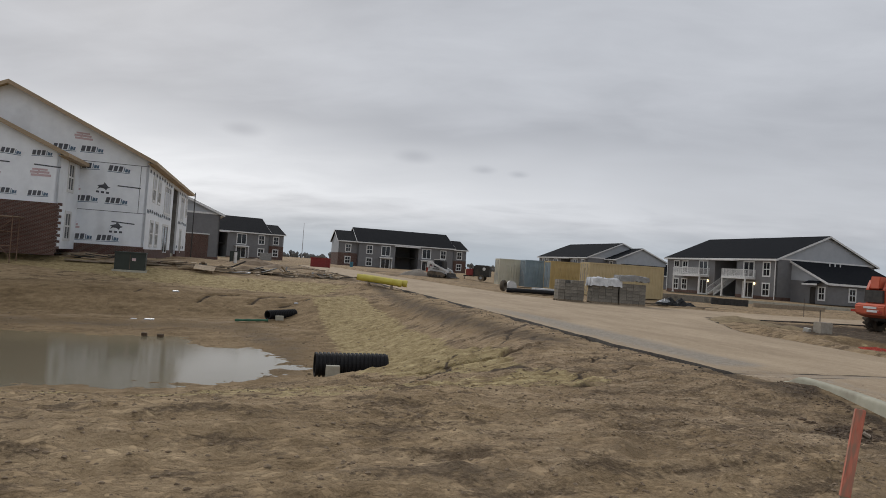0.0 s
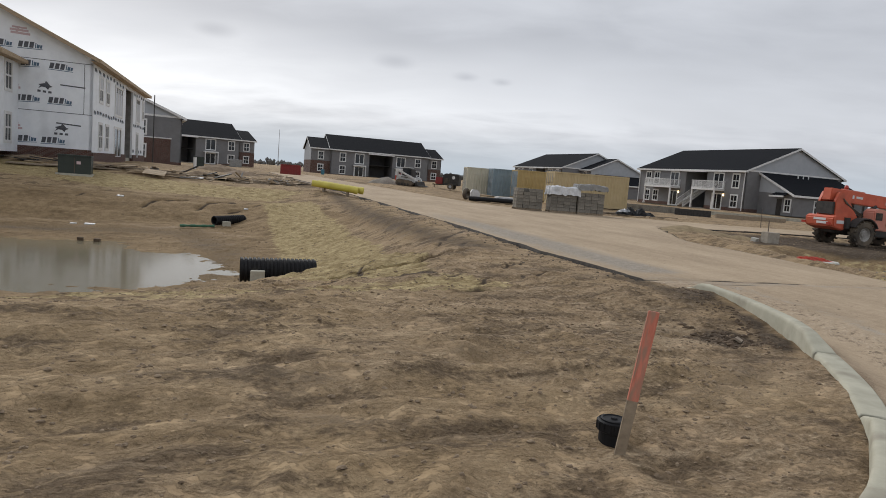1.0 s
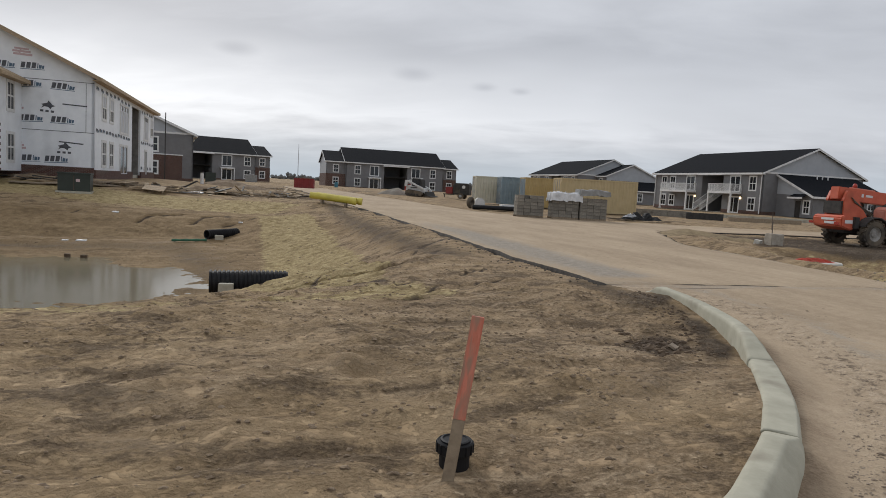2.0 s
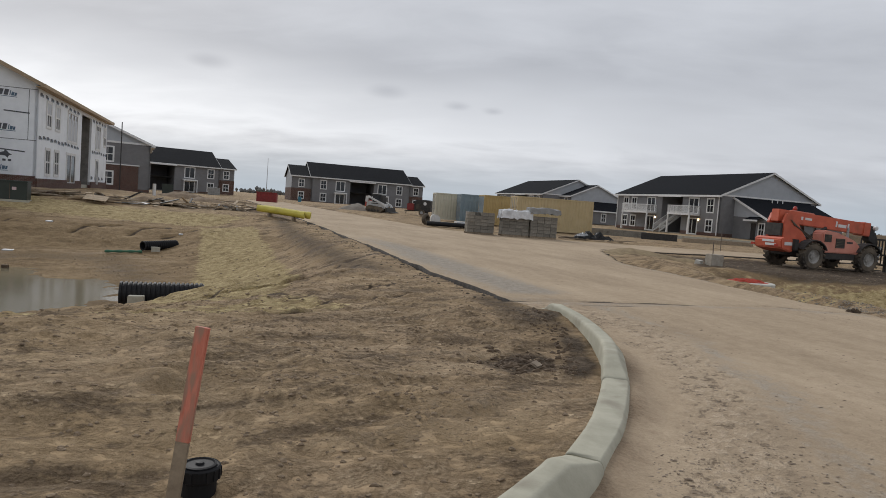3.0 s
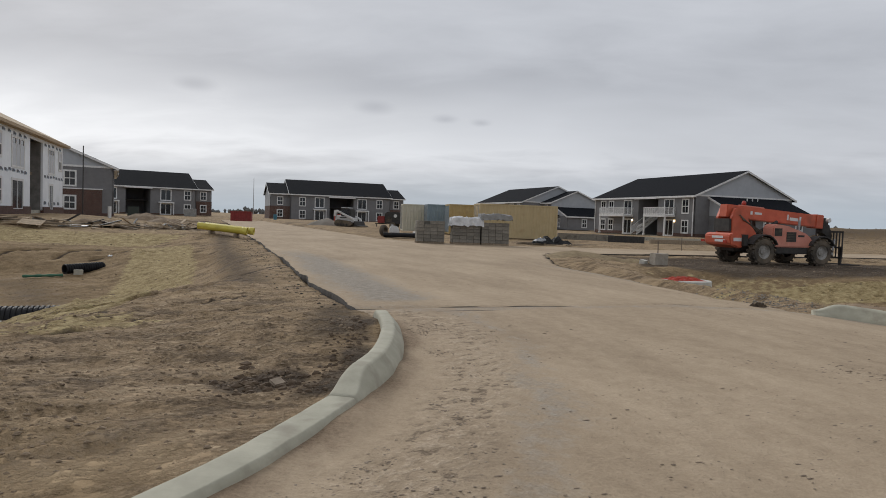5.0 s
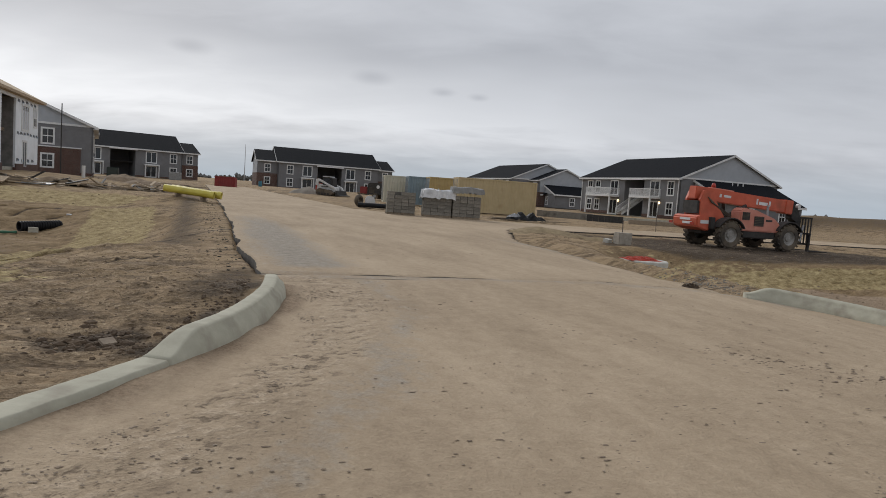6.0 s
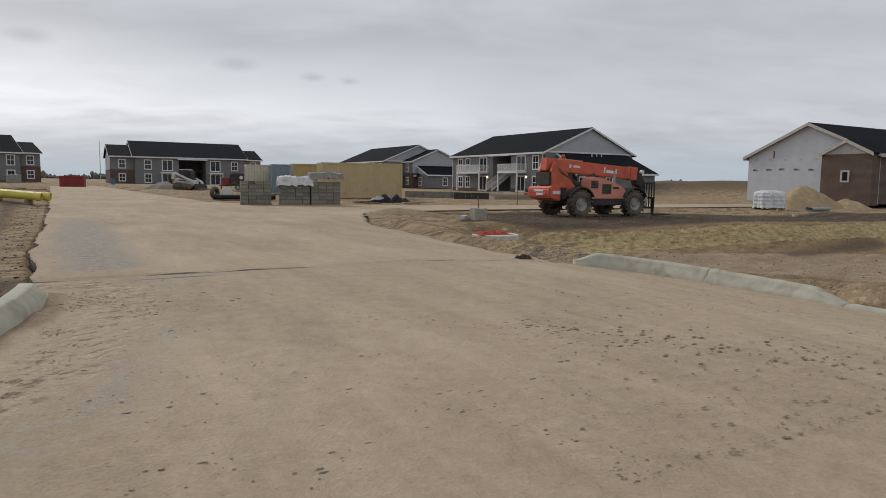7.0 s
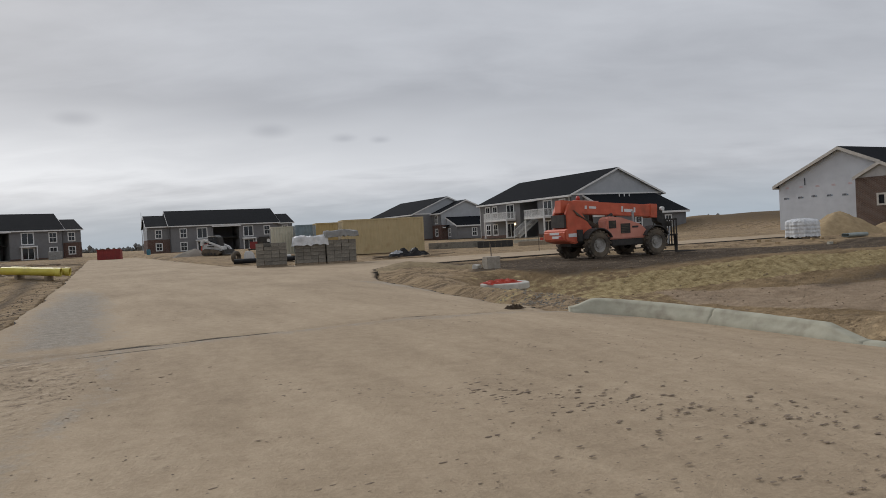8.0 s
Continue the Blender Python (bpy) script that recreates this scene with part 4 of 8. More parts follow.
def build_kerb(name, line, side, label, tall, short, low, width, edge, joints, fall=0.0):
    """Concrete kerb swept along the line, with joints; between the two distances low it drops from tall to short on straight ramps."""
    bm = bmnew()
    stations, run = [], 0.0
    for i, p in enumerate(line[:-1]):
        q = line[i + 1]
        ln = (q - p).length
        d = (q - p).normalized()
        d2 = (line[i + 2] - q).normalized() if i + 2 < len(line) else d
        n = max(1, int(ln / 0.07)) if run < 22 else 1
        for k in range(n):
            stations.append((run + ln * k / n, p.lerp(q, k / n), d.lerp(d2, k / n), 0.0))
        for j in joints:
            if run < j - 0.015 and j + 0.015 < run + ln:
                for o, g in ((-0.010, 0.0), (-0.004, 1.0), (0.004, 1.0), (0.010, 0.0)):
                    stations.append((j + o, p.lerp(q, (j + o - run) / ln), d, g))
        run += ln
    stations.sort(key=lambda w: w[0])
    rings = []
    for run, p, d, groove in stations:
        nrm = Vector((-d.y, d.x)) * side
        down = min(1.0, max(0.0, (run - low[0]) / 0.5)) * (1 - min(1.0, max(0.0, (run - low[1]) / 0.5)))
        k = 1 - down
        nose = 0.35 + 0.65 * smooth01(run / 0.45)
        chip = 0.004 * noise.noise(Vector((run * 4.0, 1.7, side))) + 0.003 * noise.noise(Vector((run * 13.0, 5.1, side)))
        top = (short + (tall - fall * run - short) * k) * nose + chip - 0.02 * groove
        e = min(edge * (0.4 + 0.6 * k), top * 0.45)
        o0, o1 = 0.012 + 0.045 * k + 0.010 * groove + chip, width + 0.03 * down - 0.010 * groove + 0.5 * chip
        foot = -0.02 - 0.03 * k
        prof = [(foot - 0.02, -0.2), (foot, 0.0), (foot * 0.2, (top - e) * 0.7), (o0 - 0.006, top - e), (o0 + e * 0.12, top - e * 0.5), (o0 + e * 0.45, top - e * 0.14), (o0 + e, top), (o1 - 0.05, top + 0.004), (o1 - 0.02, top), (o1 - 0.004, top - 0.016), (o1, top - 0.05), (o1, -0.2)]
        rz = road_at(*xy(p.x, p.y))
        ring = []
        for o, z in prof:
            q = p + nrm * o
            x, y = xy(q.x, q.y)
            ring.append(bm.verts.new((x, y, rz + z)))
        rings.append(ring)
    for a, b in zip(rings, rings[1:]):
        for i in range(len(a) - 1):
            bm.faces.new((a[i], a[i + 1], b[i + 1], b[i]))
    bm.faces.new(rings[0])
    bm.faces.new(rings[-1][::-1])
    ob = part(name, bm, KERB_CONCRETE, smooth=True)
    return tagged(ob, label, "kerb", kind="structure")


def build_water():
    bm = bmnew()
    pts = [(-12, 12), (-12, 32), (-50, 32), (-50, 5), (-20, 5)]
    bm.faces.new([bm.verts.new((x, y, WATER_Z)) for x, y in pts])
    mt = bpy.data.materials.new("muddy_pond_water")
    mt.use_nodes = True
    b = mt.node_tree.nodes["Principled BSDF"]
    b.inputs["Base Color"].default_value = (0.185, 0.160, 0.105, 1)
    b.inputs["Roughness"].default_value = 0.11
    b.inputs["IOR"].default_value = 1.33
    n = mt.node_tree.nodes.new("ShaderNodeTexNoise")
    n.inputs["Scale"].default_value = 1.2
    bp = mt.node_tree.nodes.new("ShaderNodeBump")
    bp.inputs["Distance"].default_value = 0.004
    mt.node_tree.links.new(n.outputs["Fac"], bp.inputs["Height"])
    mt.node_tree.links.new(bp.outputs[0], b.inputs["Normal"])
    return tagged(part("water", bm, mt), "still muddy pond water mirroring the buildings", "water", kind="structure")


build_ground()
build_road()
build_kerb("kerb", KERB_L_LINE, -1, "pale concrete kerb dropping to a low ramp, dirt behind it", 0.235, 0.10, (3.68, 6.5), 0.235, 0.045, (4.2, 6.48, 9.5, 12.6, 15.6))
build_kerb("kerb", KERB_R_LINE, 1, "pale concrete kerb end beside the grassy swale", 0.27, 0.035, (4.45, 300.0), 0.24, 0.10, (2.6, 5.0), 0.014)
build_water()


# ---------------------------------------------------------------- houses
def pierced(bm, x0, x1, z0, z1, holes, thick, place):
    """A wall in the plane y=0 from (x0, z0) to (x1, z1), with rectangular holes (xa, xb, za, zb), thick towards +y; place maps to the house."""
    xs = sorted({x0, x1, *[min(max(h[i], x0), x1) for h in holes for i in (0, 1)]})
    zs = sorted({z0, z1, *[min(max(h[i], z0), z1) for h in holes for i in (2, 3)]})
    cache = {}

    def vert(x, y, z):
        k = (round(x, 4), round(y, 4), round(z, 4))
        if k not in cache:
            cache[k] = bm.verts.new(place @ Vector((x, y, z)))
        return cache[k]

    def solid(i, j):
        if not (0 <= i < len(xs) - 1 and 0 <= j < len(zs) - 1):
            return False
        cx, cz = (xs[i] + xs[i + 1]) / 2, (zs[j] + zs[j + 1]) / 2
        return not any(h[0] < cx < h[1] and h[2] < cz < h[3] for h in holes)

    for i in range(len(xs) - 1):
        for j in range(len(zs) - 1):
            if not solid(i, j):
                continue
            a, b, c, d = xs[i], xs[i + 1], zs[j], zs[j + 1]
            bm.faces.new((vert(a, 0, c), vert(b, 0, c), vert(b, 0, d), vert(a, 0, d)))
            bm.faces.new((vert(a, thick, d), vert(b, thick, d), vert(b, thick, c), vert(a, thick, c)))
            if not solid(i - 1, j):
                bm.faces.new((vert(a, 0, c), vert(a, 0, d), vert(a, thick, d), vert(a, thick, c)))
            if not solid(i + 1, j):
                bm.faces.new((vert(b, 0, c), vert(b, thick, c), vert(b, thick, d), vert(b, 0, d)))
            if not solid(i, j - 1):
                bm.faces.new((vert(a, 0, c), vert(a, thick, c), vert(b, thick, c), vert(b, 0, c)))
            if not solid(i, j + 1):
                bm.faces.new((vert(a, 0, d), vert(b, 0, d), vert(b, thick, d), vert(a, thick, d)))


def window(house, rect, place, kind="sash", trim=TRIM, glass=GLASS):
    """Framed window or glazed door in the wall hole rect; place maps wall coordinates to the house."""
    x0, x1, z0, z1 = rect
    t = 0.13 if trim is TRIM else 0.07
    xm, zm = (x0 + x1) / 2, (z0 + z1) / 2
    if kind == "sash":
        cols, rows, b = [(x0 + 0.05, xm - 0.025), (xm + 0.025, x1 - 0.05)], [(z0 + 0.05, zm - 0.05), (zm + 0.05, z1 - 0.05)], 0.05
    else:
        n = {"single": 1, "double": 2}.get(kind, 3)
        w = (x1 - x0) / n
        cols, rows = [(x0 + w * i + 0.05, x0 + w * (i + 1) - 0.05) for i in range(n)], [(z0 + 0.05, z1 - 0.05)]
    lights = [(a, b, c, d) for a, b in cols for c, d in rows]
    bm = bmnew()
    pierced(bm, x0 - t, x1 + t, z0 - t, z1 + t, lights, 0.12, place @ Matrix.Translation((0, -0.045, 0)))
    fr = part("window_frame", bm, trim, house)
    for a, b, c, d in lights:
        bm = bmnew()
        box(bm, a - 0.01, b + 0.01, 0.0, 0.02, c - 0.01, d + 0.01, place)
        part("pane", bm, glass, fr)
    return fr


def gable_roof(house, x0, x1, y0, y1, eave, ridge, over=0.45, end_over=0.35, mt=SHINGLE, trim=TRIM, thick=0.16, name="roof", soffit=True):
    """Ridge along x. eave: height of the wall top."""
    ym = (y0 + y1) / 2
    slope = (ridge - eave) / (ym - y0)
    ze = eave - over * slope
    bm = bmnew()
    xa, xb = x0 - end_over, x1 + end_over
    slab(bm, [(xa, y0 - over, ze), (xb, y0 - over, ze), (xb, ym, ridge), (xa, ym, ridge)], (0, 0, thick))
    slab(bm, [(xa, ym, ridge), (xb, ym, ridge), (xb, y1 + over, ze), (xa, y1 + over, ze)], (0, 0, thick))
    roof = part(name, bm, mt, house)
    for x, o in ((xa, -0.05), (xb, 0.0)):
        for ya, yb in ((y0 - over, ym), (y1 + over, ym)):
            bm = bmnew()
            slab(bm, [(x + o, ya, ze - 0.12), (x + o, yb, ridge - 0.12), (x + o, yb, ridge + thick - 0.03), (x + o, ya, ze + thick - 0.03)], (0.05, 0, 0))
            part("rake_board", bm, trim, roof)
    for ya in (y0 - over, y1 + over):
        bm = bmnew()
        w = -0.07 if ya < ym else 0.0
        box(bm, xa, xb, ya + w, ya + w + 0.07, ze - 0.10, ze + thick - 0.02)
        if soffit:
            box(bm, xa, xb, min(ya, y0 if ya < ym else y1), max(ya, y0 if ya < ym else y1), ze - 0.10, ze - 0.06)
        part("gutter", bm, trim, roof)
    return roof


def gable_wall(house, x, y0, y1, eave, ridge, mt, inward, name="gable", thick=0.14, foot=None):
    """Triangle of wall at the end x."""
    ym = (y0 + y1) / 2
    bm = bmnew()
    pts = [(x, y0, eave), (x, y1, eave), (x, ym, ridge - 0.02)]
    slab(bm, pts, (inward * thick, 0, 0))
    return part(name, bm, mt, house)


def end_place(x, facing, y0):
    """Wall coordinates for an end wall at x: seen from outside it runs to the right."""
    if facing < 0:
        return Matrix(((0, 1, 0, x), (-1, 0, 0, y0), (0, 0, 1, 0), (0, 0, 0, 1)))
    return Matrix(((0, -1, 0, x), (1, 0, 0, y0), (0, 0, 1, 0), (0, 0, 0, 1)))


def two_storey(label, m, L, W=17.2, eave=5.55, ridge=9.15, sash=(), doors=(), recess=(9, 13.6), wings=(), lean=None, balconies=False, porches=False, brick_foot=0.45,
               skin=SIDING, gable_skin=SIDING_PALE, foot=BRICK, roof=SHINGLE, trim=TRIM, stair=False, low_sash=None, end_windows=(), end_brick=None, name="apartment_house"):
    """Two-storey apartment house; front along x at y=0, facing -y. wings: (end, length, y0, y1, ridge, eave); lean: (end, y0, y1, out, top, low)."""
    h = thing(name, label, "house", m)
    I = Matrix.Identity(4)
    low_sash = sash if low_sash is None else low_sash
    holes = [(a, b, 3.2, 5.0) for a, b in sash] + [(a, b, max(0.5, brick_foot + 0.1), 2.15) for a, b in low_sash]
    holes += [(a, b, 2.98, 5.05) for a, b in doors] + [(a, b, 0.12, 2.2) for a, b in doors]
    rec = [(recess[0], recess[1], 0.0, 5.3)]
    bm = bmnew()
    pierced(bm, 0, L, brick_foot, eave, holes + rec, 0.16, I)
    part("front_wall", bm, skin, h)
    if brick_foot:
        for xa, xb in ((0, recess[0]), (recess[1], L)):
            bm = bmnew()
            cuts = sorted([xa, xb] + [v for a, b in doors if xa < a < xb for v in (a - 0.14, b + 0.14)])
            for qa, qb in zip(cuts[::2], cuts[1::2]):
                bm.free()
                bm = bmnew()
                box(bm, qa, qb, -0.04, 0.18, 0.0, brick_foot)
                if (qa, qb) != (cuts[-2], cuts[-1]):
                    part("brick_base", bm, foot, h)
                    bm = bmnew()
            part("brick_base", bm, foot, h)
    for a, b in sash:
        window(h, (a, b, 3.2, 5.0), I, "sash", trim)
    for a, b in low_sash:
        window(h, (a, b, max(0.5, brick_foot + 0.1), 2.15), I, "sash", trim)
    for a, b in doors:
        window(h, (a, b, 2.98, 5.05), I, "double", trim)
        window(h, (a, b, 0.12, 2.2), I, "double", trim)
    # other walls
    bm = bmnew()
    pierced(bm, 0, L, 0, eave, [], 0.16, Matrix.Translation((0, W - 0.16, 0)))
    part("back_wall", bm, skin, h)
    for side, x in ((-1, 0.0), (1, L)):
        pl = end_place(x, side, W if side < 0 else 0.0)
        hs = [w for w in end_windows if w[0] == side]
        bm = bmnew()
        pierced(bm, 0.0, W, brick_foot, eave, [w[1:] for w in hs], 0.16, pl)
        part("end_wall", bm, skin, h)
        if brick_foot:
            bm = bmnew()
            pierced(bm, 0.0, W, 0.0, brick_foot, [], 0.20, pl @ Matrix.Translation((0, -0.04, 0)))
            part("brick_base", bm, foot, h)
        if end_brick and end_brick[0] == side:
            bm = bmnew()
            pierced(bm, end_brick[1], end_brick[2], 0, end_brick[3], [w[1:] for w in hs], 0.1, pl @ Matrix.Translation((0, -0.12, 0)))
            part("brick_veneer", bm, foot, h)
            bm = bmnew()
            box(bm, end_brick[1] - 0.1, end_brick[2] + 0.1, -0.16, 0.0, end_brick[3], end_brick[3] + 0.12, pl)
            part("ledge_trim", bm, trim, h)
        for w in hs:
            window(h, w[1:], pl @ Matrix.Translation((0, -0.10 if end_brick and w[3] < 2 else 0, 0)), "sash", trim)
        gable_wall(h, x, 0, W, eave, ridge, gable_skin, -side)
        bm = bmnew()
        xx = x + side * 0.02
        box(bm, min(xx, xx + side * 0.04), max(xx, xx + side * 0.04), 0, W, eave - 0.1, eave + 0.12)
        part("gable_trim", bm, trim, h)
    gable_roof(h, 0, L, 0, W, eave, ridge, mt=roof, trim=trim)
    # breezeway
    a, b = recess
    bm = bmnew()
    box(bm, a - 0.14, a, 0.16, 8, 0, 5.4)
    box(bm, b, b + 0.14, 0.16, 8, 0, 5.4)
    box(bm, a, b, 7.86, 8, 0, 5.4)
    part("breezeway_wall", bm, skin, h)
    bm = bmnew()
    box(bm, a, b, 2.2, 7.8, 2.75, 2.95)
    part("breezeway_landing", bm, DARK_IN, h)
    bm = bmnew()
    box(bm, a - 0.3, b + 0.3, -0.62, -0.50, 5.18, 5.42)
    box(bm, a - 0.3, b + 0.3, -0.50, 0.0, 5.20, 5.26)
    part("breezeway_header", bm, trim, h)
    if stair:
        bm = bmnew()
        n = 15
        for i in range(n):
            z = 2.85 * (i + 1) / n
            box(bm, a + 0.35, a + 1.75, -1.4 + i * 0.27, -1.4 + i * 0.27 + 0.30, z - 0.06, z)
        part("stair", bm, CONCRETE, h, "pale stair flight up the breezeway")
        bm = bmnew()
        for xr in (a + 0.3, a + 1.8):
            slab(bm, [(xr, -1.5, 0.15), (xr, 2.6, 3.05), (xr, 2.6, 2.80), (xr, -1.5, -0.10)], (0.05, 0, 0))
            slab(bm, [(xr, -1.5, 1.05), (xr, 2.6, 3.95), (xr, 2.6, 3.87), (xr, -1.5, 0.97)], (0.05, 0, 0))
            for i in range(24):
                yy = -1.5 + 4.1 * i / 23
                zz = 0.15 + 2.9 * i / 23
                box(bm, xr, xr + 0.04, yy, yy + 0.04, zz - 0.1, zz + 0.9)
        part("stair_railing", bm, trim, h, "white stair railing")
    if balconies:
        for a, b in balconies:
            bm = bmnew()
            box(bm, a, b, -1.75, 0, 2.62, 2.92)
            bal = part("balcony", bm, trim, h)
            bm = bmnew()
            box(bm, a, b, -1.74, -1.68, 3.88, 3.95)
            box(bm, a, b, -1.74, -1.68, 3.0, 3.06)
            n = int((b - a) / 0.13)
            for i in range(n + 1):
                x = a + (b - a - 0.03) * i / n
                box(bm, x, x + 0.03, -1.73, -1.69, 2.92, 3.9)
            for x in (a, b - 0.05):
                box(bm, x, x + 0.05, -1.68, 0, 3.88, 3.95)
                for i in range(12):
                    box(bm, x + 0.01, x + 0.04, -1.6 + i * 0.14, -1.57 + i * 0.14, 2.92, 3.88)
            part("railing", bm, trim, bal, "white baluster railing")
            for x in (a + 0.02, b - 0.2):
                bm = bmnew()
                box(bm, x, x + 0.18, -1.72, -1.54, 0, 2.62)
                box(bm, x - 0.03, x + 0.21, -1.75, -1.51, 0, 0.25)
                part("post", bm, trim, bal)
        for a, b in doors:
            bm = bmnew()
            box(bm, b + 0.28, b + 0.40, -0.16, 0.0, 1.95, 2.25)
            lamp = part("porch_lamp", bm, LAMP_GLOW, h, "small lit porch lamp")
            bm = bmnew()
            box(bm, b + 0.25, b + 0.43, -0.18, 0.0, 2.252, 2.29)
            part("lamp_cap", bm, GLASS, lamp)
        for x in (0.12, L - 0.22):
            bm = bmnew()
            box(bm, x, x + 0.10, -0.13, -0.045, 0.1, eave - 0.2)
            box(bm, x, x + 0.10, -0.42, -0.13, eave - 0.34, eave - 0.2)
            part("downpipe", bm, trim, h, "white downpipe")
    if porches:
        for a, b in doors:
            bm = bmnew()
            box(bm, a - 0.45, b + 0.45, -1.3, 0, 2.35, 2.62)
            pc = part("porch_roof", bm, trim, h)
            for x in (a - 0.42, b + 0.27):
                bm = bmnew()
                box(bm, x, x + 0.15, -1.28, -1.13, 0, 2.35)
                part("post", bm, trim, pc)
    for end, length, y0, y1, wridge, weave, wskin in wings:
        x0, x1 = (-length, 0.0) if end < 0 else (L, L + length)
        pl = Matrix.Translation((0, y0, 0))
        wc = (x0 + x1) / 2
        hs = [(wc - 0.55, wc + 0.55, 3.35, 4.95), (wc - 0.55, wc + 0.55, 0.75, 2.15)]
        bm = bmnew()
        pierced(bm, x0, x1, 3.0, weave, hs, 0.16, pl)
        wing = part("wing_wall", bm, wskin, h)
        bm = bmnew()
        pierced(bm, x0, x1, 0, 3.0, hs, 0.2, pl @ Matrix.Translation((0, -0.04, 0)))
        part("wing_brick", bm, foot, h)
        for q in hs:
            window(h, q, pl, "sash", trim)
        xe = x0 if end < 0 else x1
        pe = end_place(xe, end, y1 if end < 0 else y0)
        bm = bmnew()
        pierced(bm, 0, y1 - y0, 3.0, weave, [], 0.16, pe)
        part("wing_wall", bm, gable_skin if wskin is SIDING else wskin, h)
        bm = bmnew()
        pierced(bm, 0, y1 - y0, 0.0, 3.0, [], 0.2, pe @ Matrix.Translation((0, -0.04, 0)))
        part("wing_brick", bm, foot, h)
        gable_wall(h, xe, y0, y1, weave, wridge, gable_skin, -end)
        gable_roof(h, x0 + (0.36 if end > 0 else 0), x1 - (0.36 if end < 0 else 0), y0, y1, weave, wridge, mt=roof, trim=trim, name="wing_roof")
    if lean:
        end, y0, y1, out, top, low = lean
        x0 = L if end > 0 else 0.0
        x1 = x0 + end * out
        bm = bmnew()
        ov = 0.4
        dz = (top - low) / out
        slab(bm, [(x0, y0 - 0.3, top), (x1 + end * ov, y0 - 0.3, low - ov * dz), (x1 + end * ov, y1 + 0.3, low - ov * dz), (x0, y1 + 0.3, top)], (0, 0, 0.15))
        rf = part("lean_to_roof", bm, roof, h)
        bm = bmnew()
        for yy in (y0 - 0.36, y1 + 0.30):
            slab(bm, [(x0, yy, top - 0.15), (x1 + end * ov, yy, low - ov * dz - 0.15), (x1 + end * ov, yy, low - ov * dz + 0.13), (x0, yy, top + 0.13)], (0, 0.06, 0))
        box(bm, min(x1 + end * ov, x1 + end * (ov + 0.07)), max(x1 + end * ov, x1 + end * (ov + 0.07)), y0 - 0.3, y1 + 0.3, low - ov * dz - 0.14, low - ov * dz + 0.12)
        part("lean_to_trim", bm, trim, rf)
        for yy, t in ((y0, 0.14), (y1, -0.14)):
            bm = bmnew()
            slab(bm, [(x0, yy, 2.9), (x1, yy, 2.9 if low >= 2.9 else low), (x1, yy, low), (x0, yy, top)], (0, t, 0))
            part("lean_to_gable", bm, gable_skin, h)
        pf = Matrix.Translation((min(x0, x1), y0 + 0.002, 0))
        hs = [(3.2, 4.1, 0.0, 2.1), (4.6, 5.5, 0.55, 2.1)] if end > 0 else []
        bm = bmnew()
        pierced(bm, 0, out, 0, 2.9, hs, 0.15, pf)
        part("lean_to_wall", bm, skin, h)
        if hs:
            window(h, hs[1], pf, "sash", trim)
            bm = bmnew()
            box(bm, 3.2, 4.1, 0.05, 0.1, 0, 2.1, pf)
            part("door", bm, DARK_IN, h, "dark entrance door")
            bm = bmnew()
            slab(bm, [(2.9, -1.0, 2.45), (5.2, -1.0, 2.45), (5.2, 0, 2.85), (2.9, 0, 2.85)], (0, 0, 0.1))
            ho = part("door_hood", bm, roof, h, m=pf)
            bm = bmnew()
            box(bm, 2.86, 5.24, -1.06, -1.0, 2.33, 2.55)
            box(bm, 2.86, 2.92, -1.0, 0, 2.33, 2.45)
            part("hood_trim", bm, trim, ho)
        pe = end_place(x1, end, y1 if end < 0 else y0)
        hs = [(3.5, 4.5, 0.55, 2.1), (8.8, 9.8, 0.55, 2.1)]
        bm = bmnew()
        pierced(bm, 0, y1 - y0, 0, low, hs, 0.15, pe)
        part("lean_to_wall", bm, skin, h)
        for q in hs:
            window(h, q, pe, "sash", trim)
        for i in range(3):
            bm = bmnew()
            yy = (y0 + y1) / 2 - 1 + i * 0.9
            zz = top - 1.0 * dz
            tube(bm, (x0 + end * 1.0, yy, zz), (x0 + end * 1.0, yy, zz + 0.55), 0.07, 8)
            part("roof_vent", bm, trim, rf)
    bm = bmnew()
    box(bm, 0.2, L - 0.2, 0.2, W - 0.2, -0.9, 0.02)
    part("foundation", bm, CONCRETE, h)
    return h


def rot_z(x, y, z, a):
    return pose(x, y, z, 0, 0, a)


FRONT_D = dict(sash=[(1.9, 3.1), (4.1, 5.3), (21.6, 22.8)], doors=[(8.2, 10.1), (17.9, 19.8)], recess=(11.8, 16.4))
two_storey("grey-sided two-storey apartment house with black roof and white balconies", rot_z(24.35 - 0.3907 * 24.0, 91.2 + 0.9205 * 24.0, 0.42, GRID - 90), 24.0, 16.6, ridge=9.05, stair=True,
           balconies=[(4.0, 10.6), (15.4, 20.2)], lean=(1, 2.4, 15.0, 5.9, 5.35, 2.75), **FRONT_D)
two_storey("grey-sided apartment house with brick-footed wing and black roof", rot_z(-49.8 + 0.9205 * 4.4, 144.0 + 0.3907 * 4.4, 0.45, GRID), 22.5, 16.6, eave=5.75, ridge=9.1,
           sash=[(2.0, 3.2), (19.4, 20.6)], doors=[(5.4, 7.3), (15.0, 16.9)], recess=(8.6, 14.0), porches=True,
           wings=[(-1, 4.3, 0.8, 13.8, 8.1, 5.75, SIDING), (1, 3.4, 0.8, 13.8, 7.7, 5.6, SIDING)], lean=None, brick_foot=0.25)
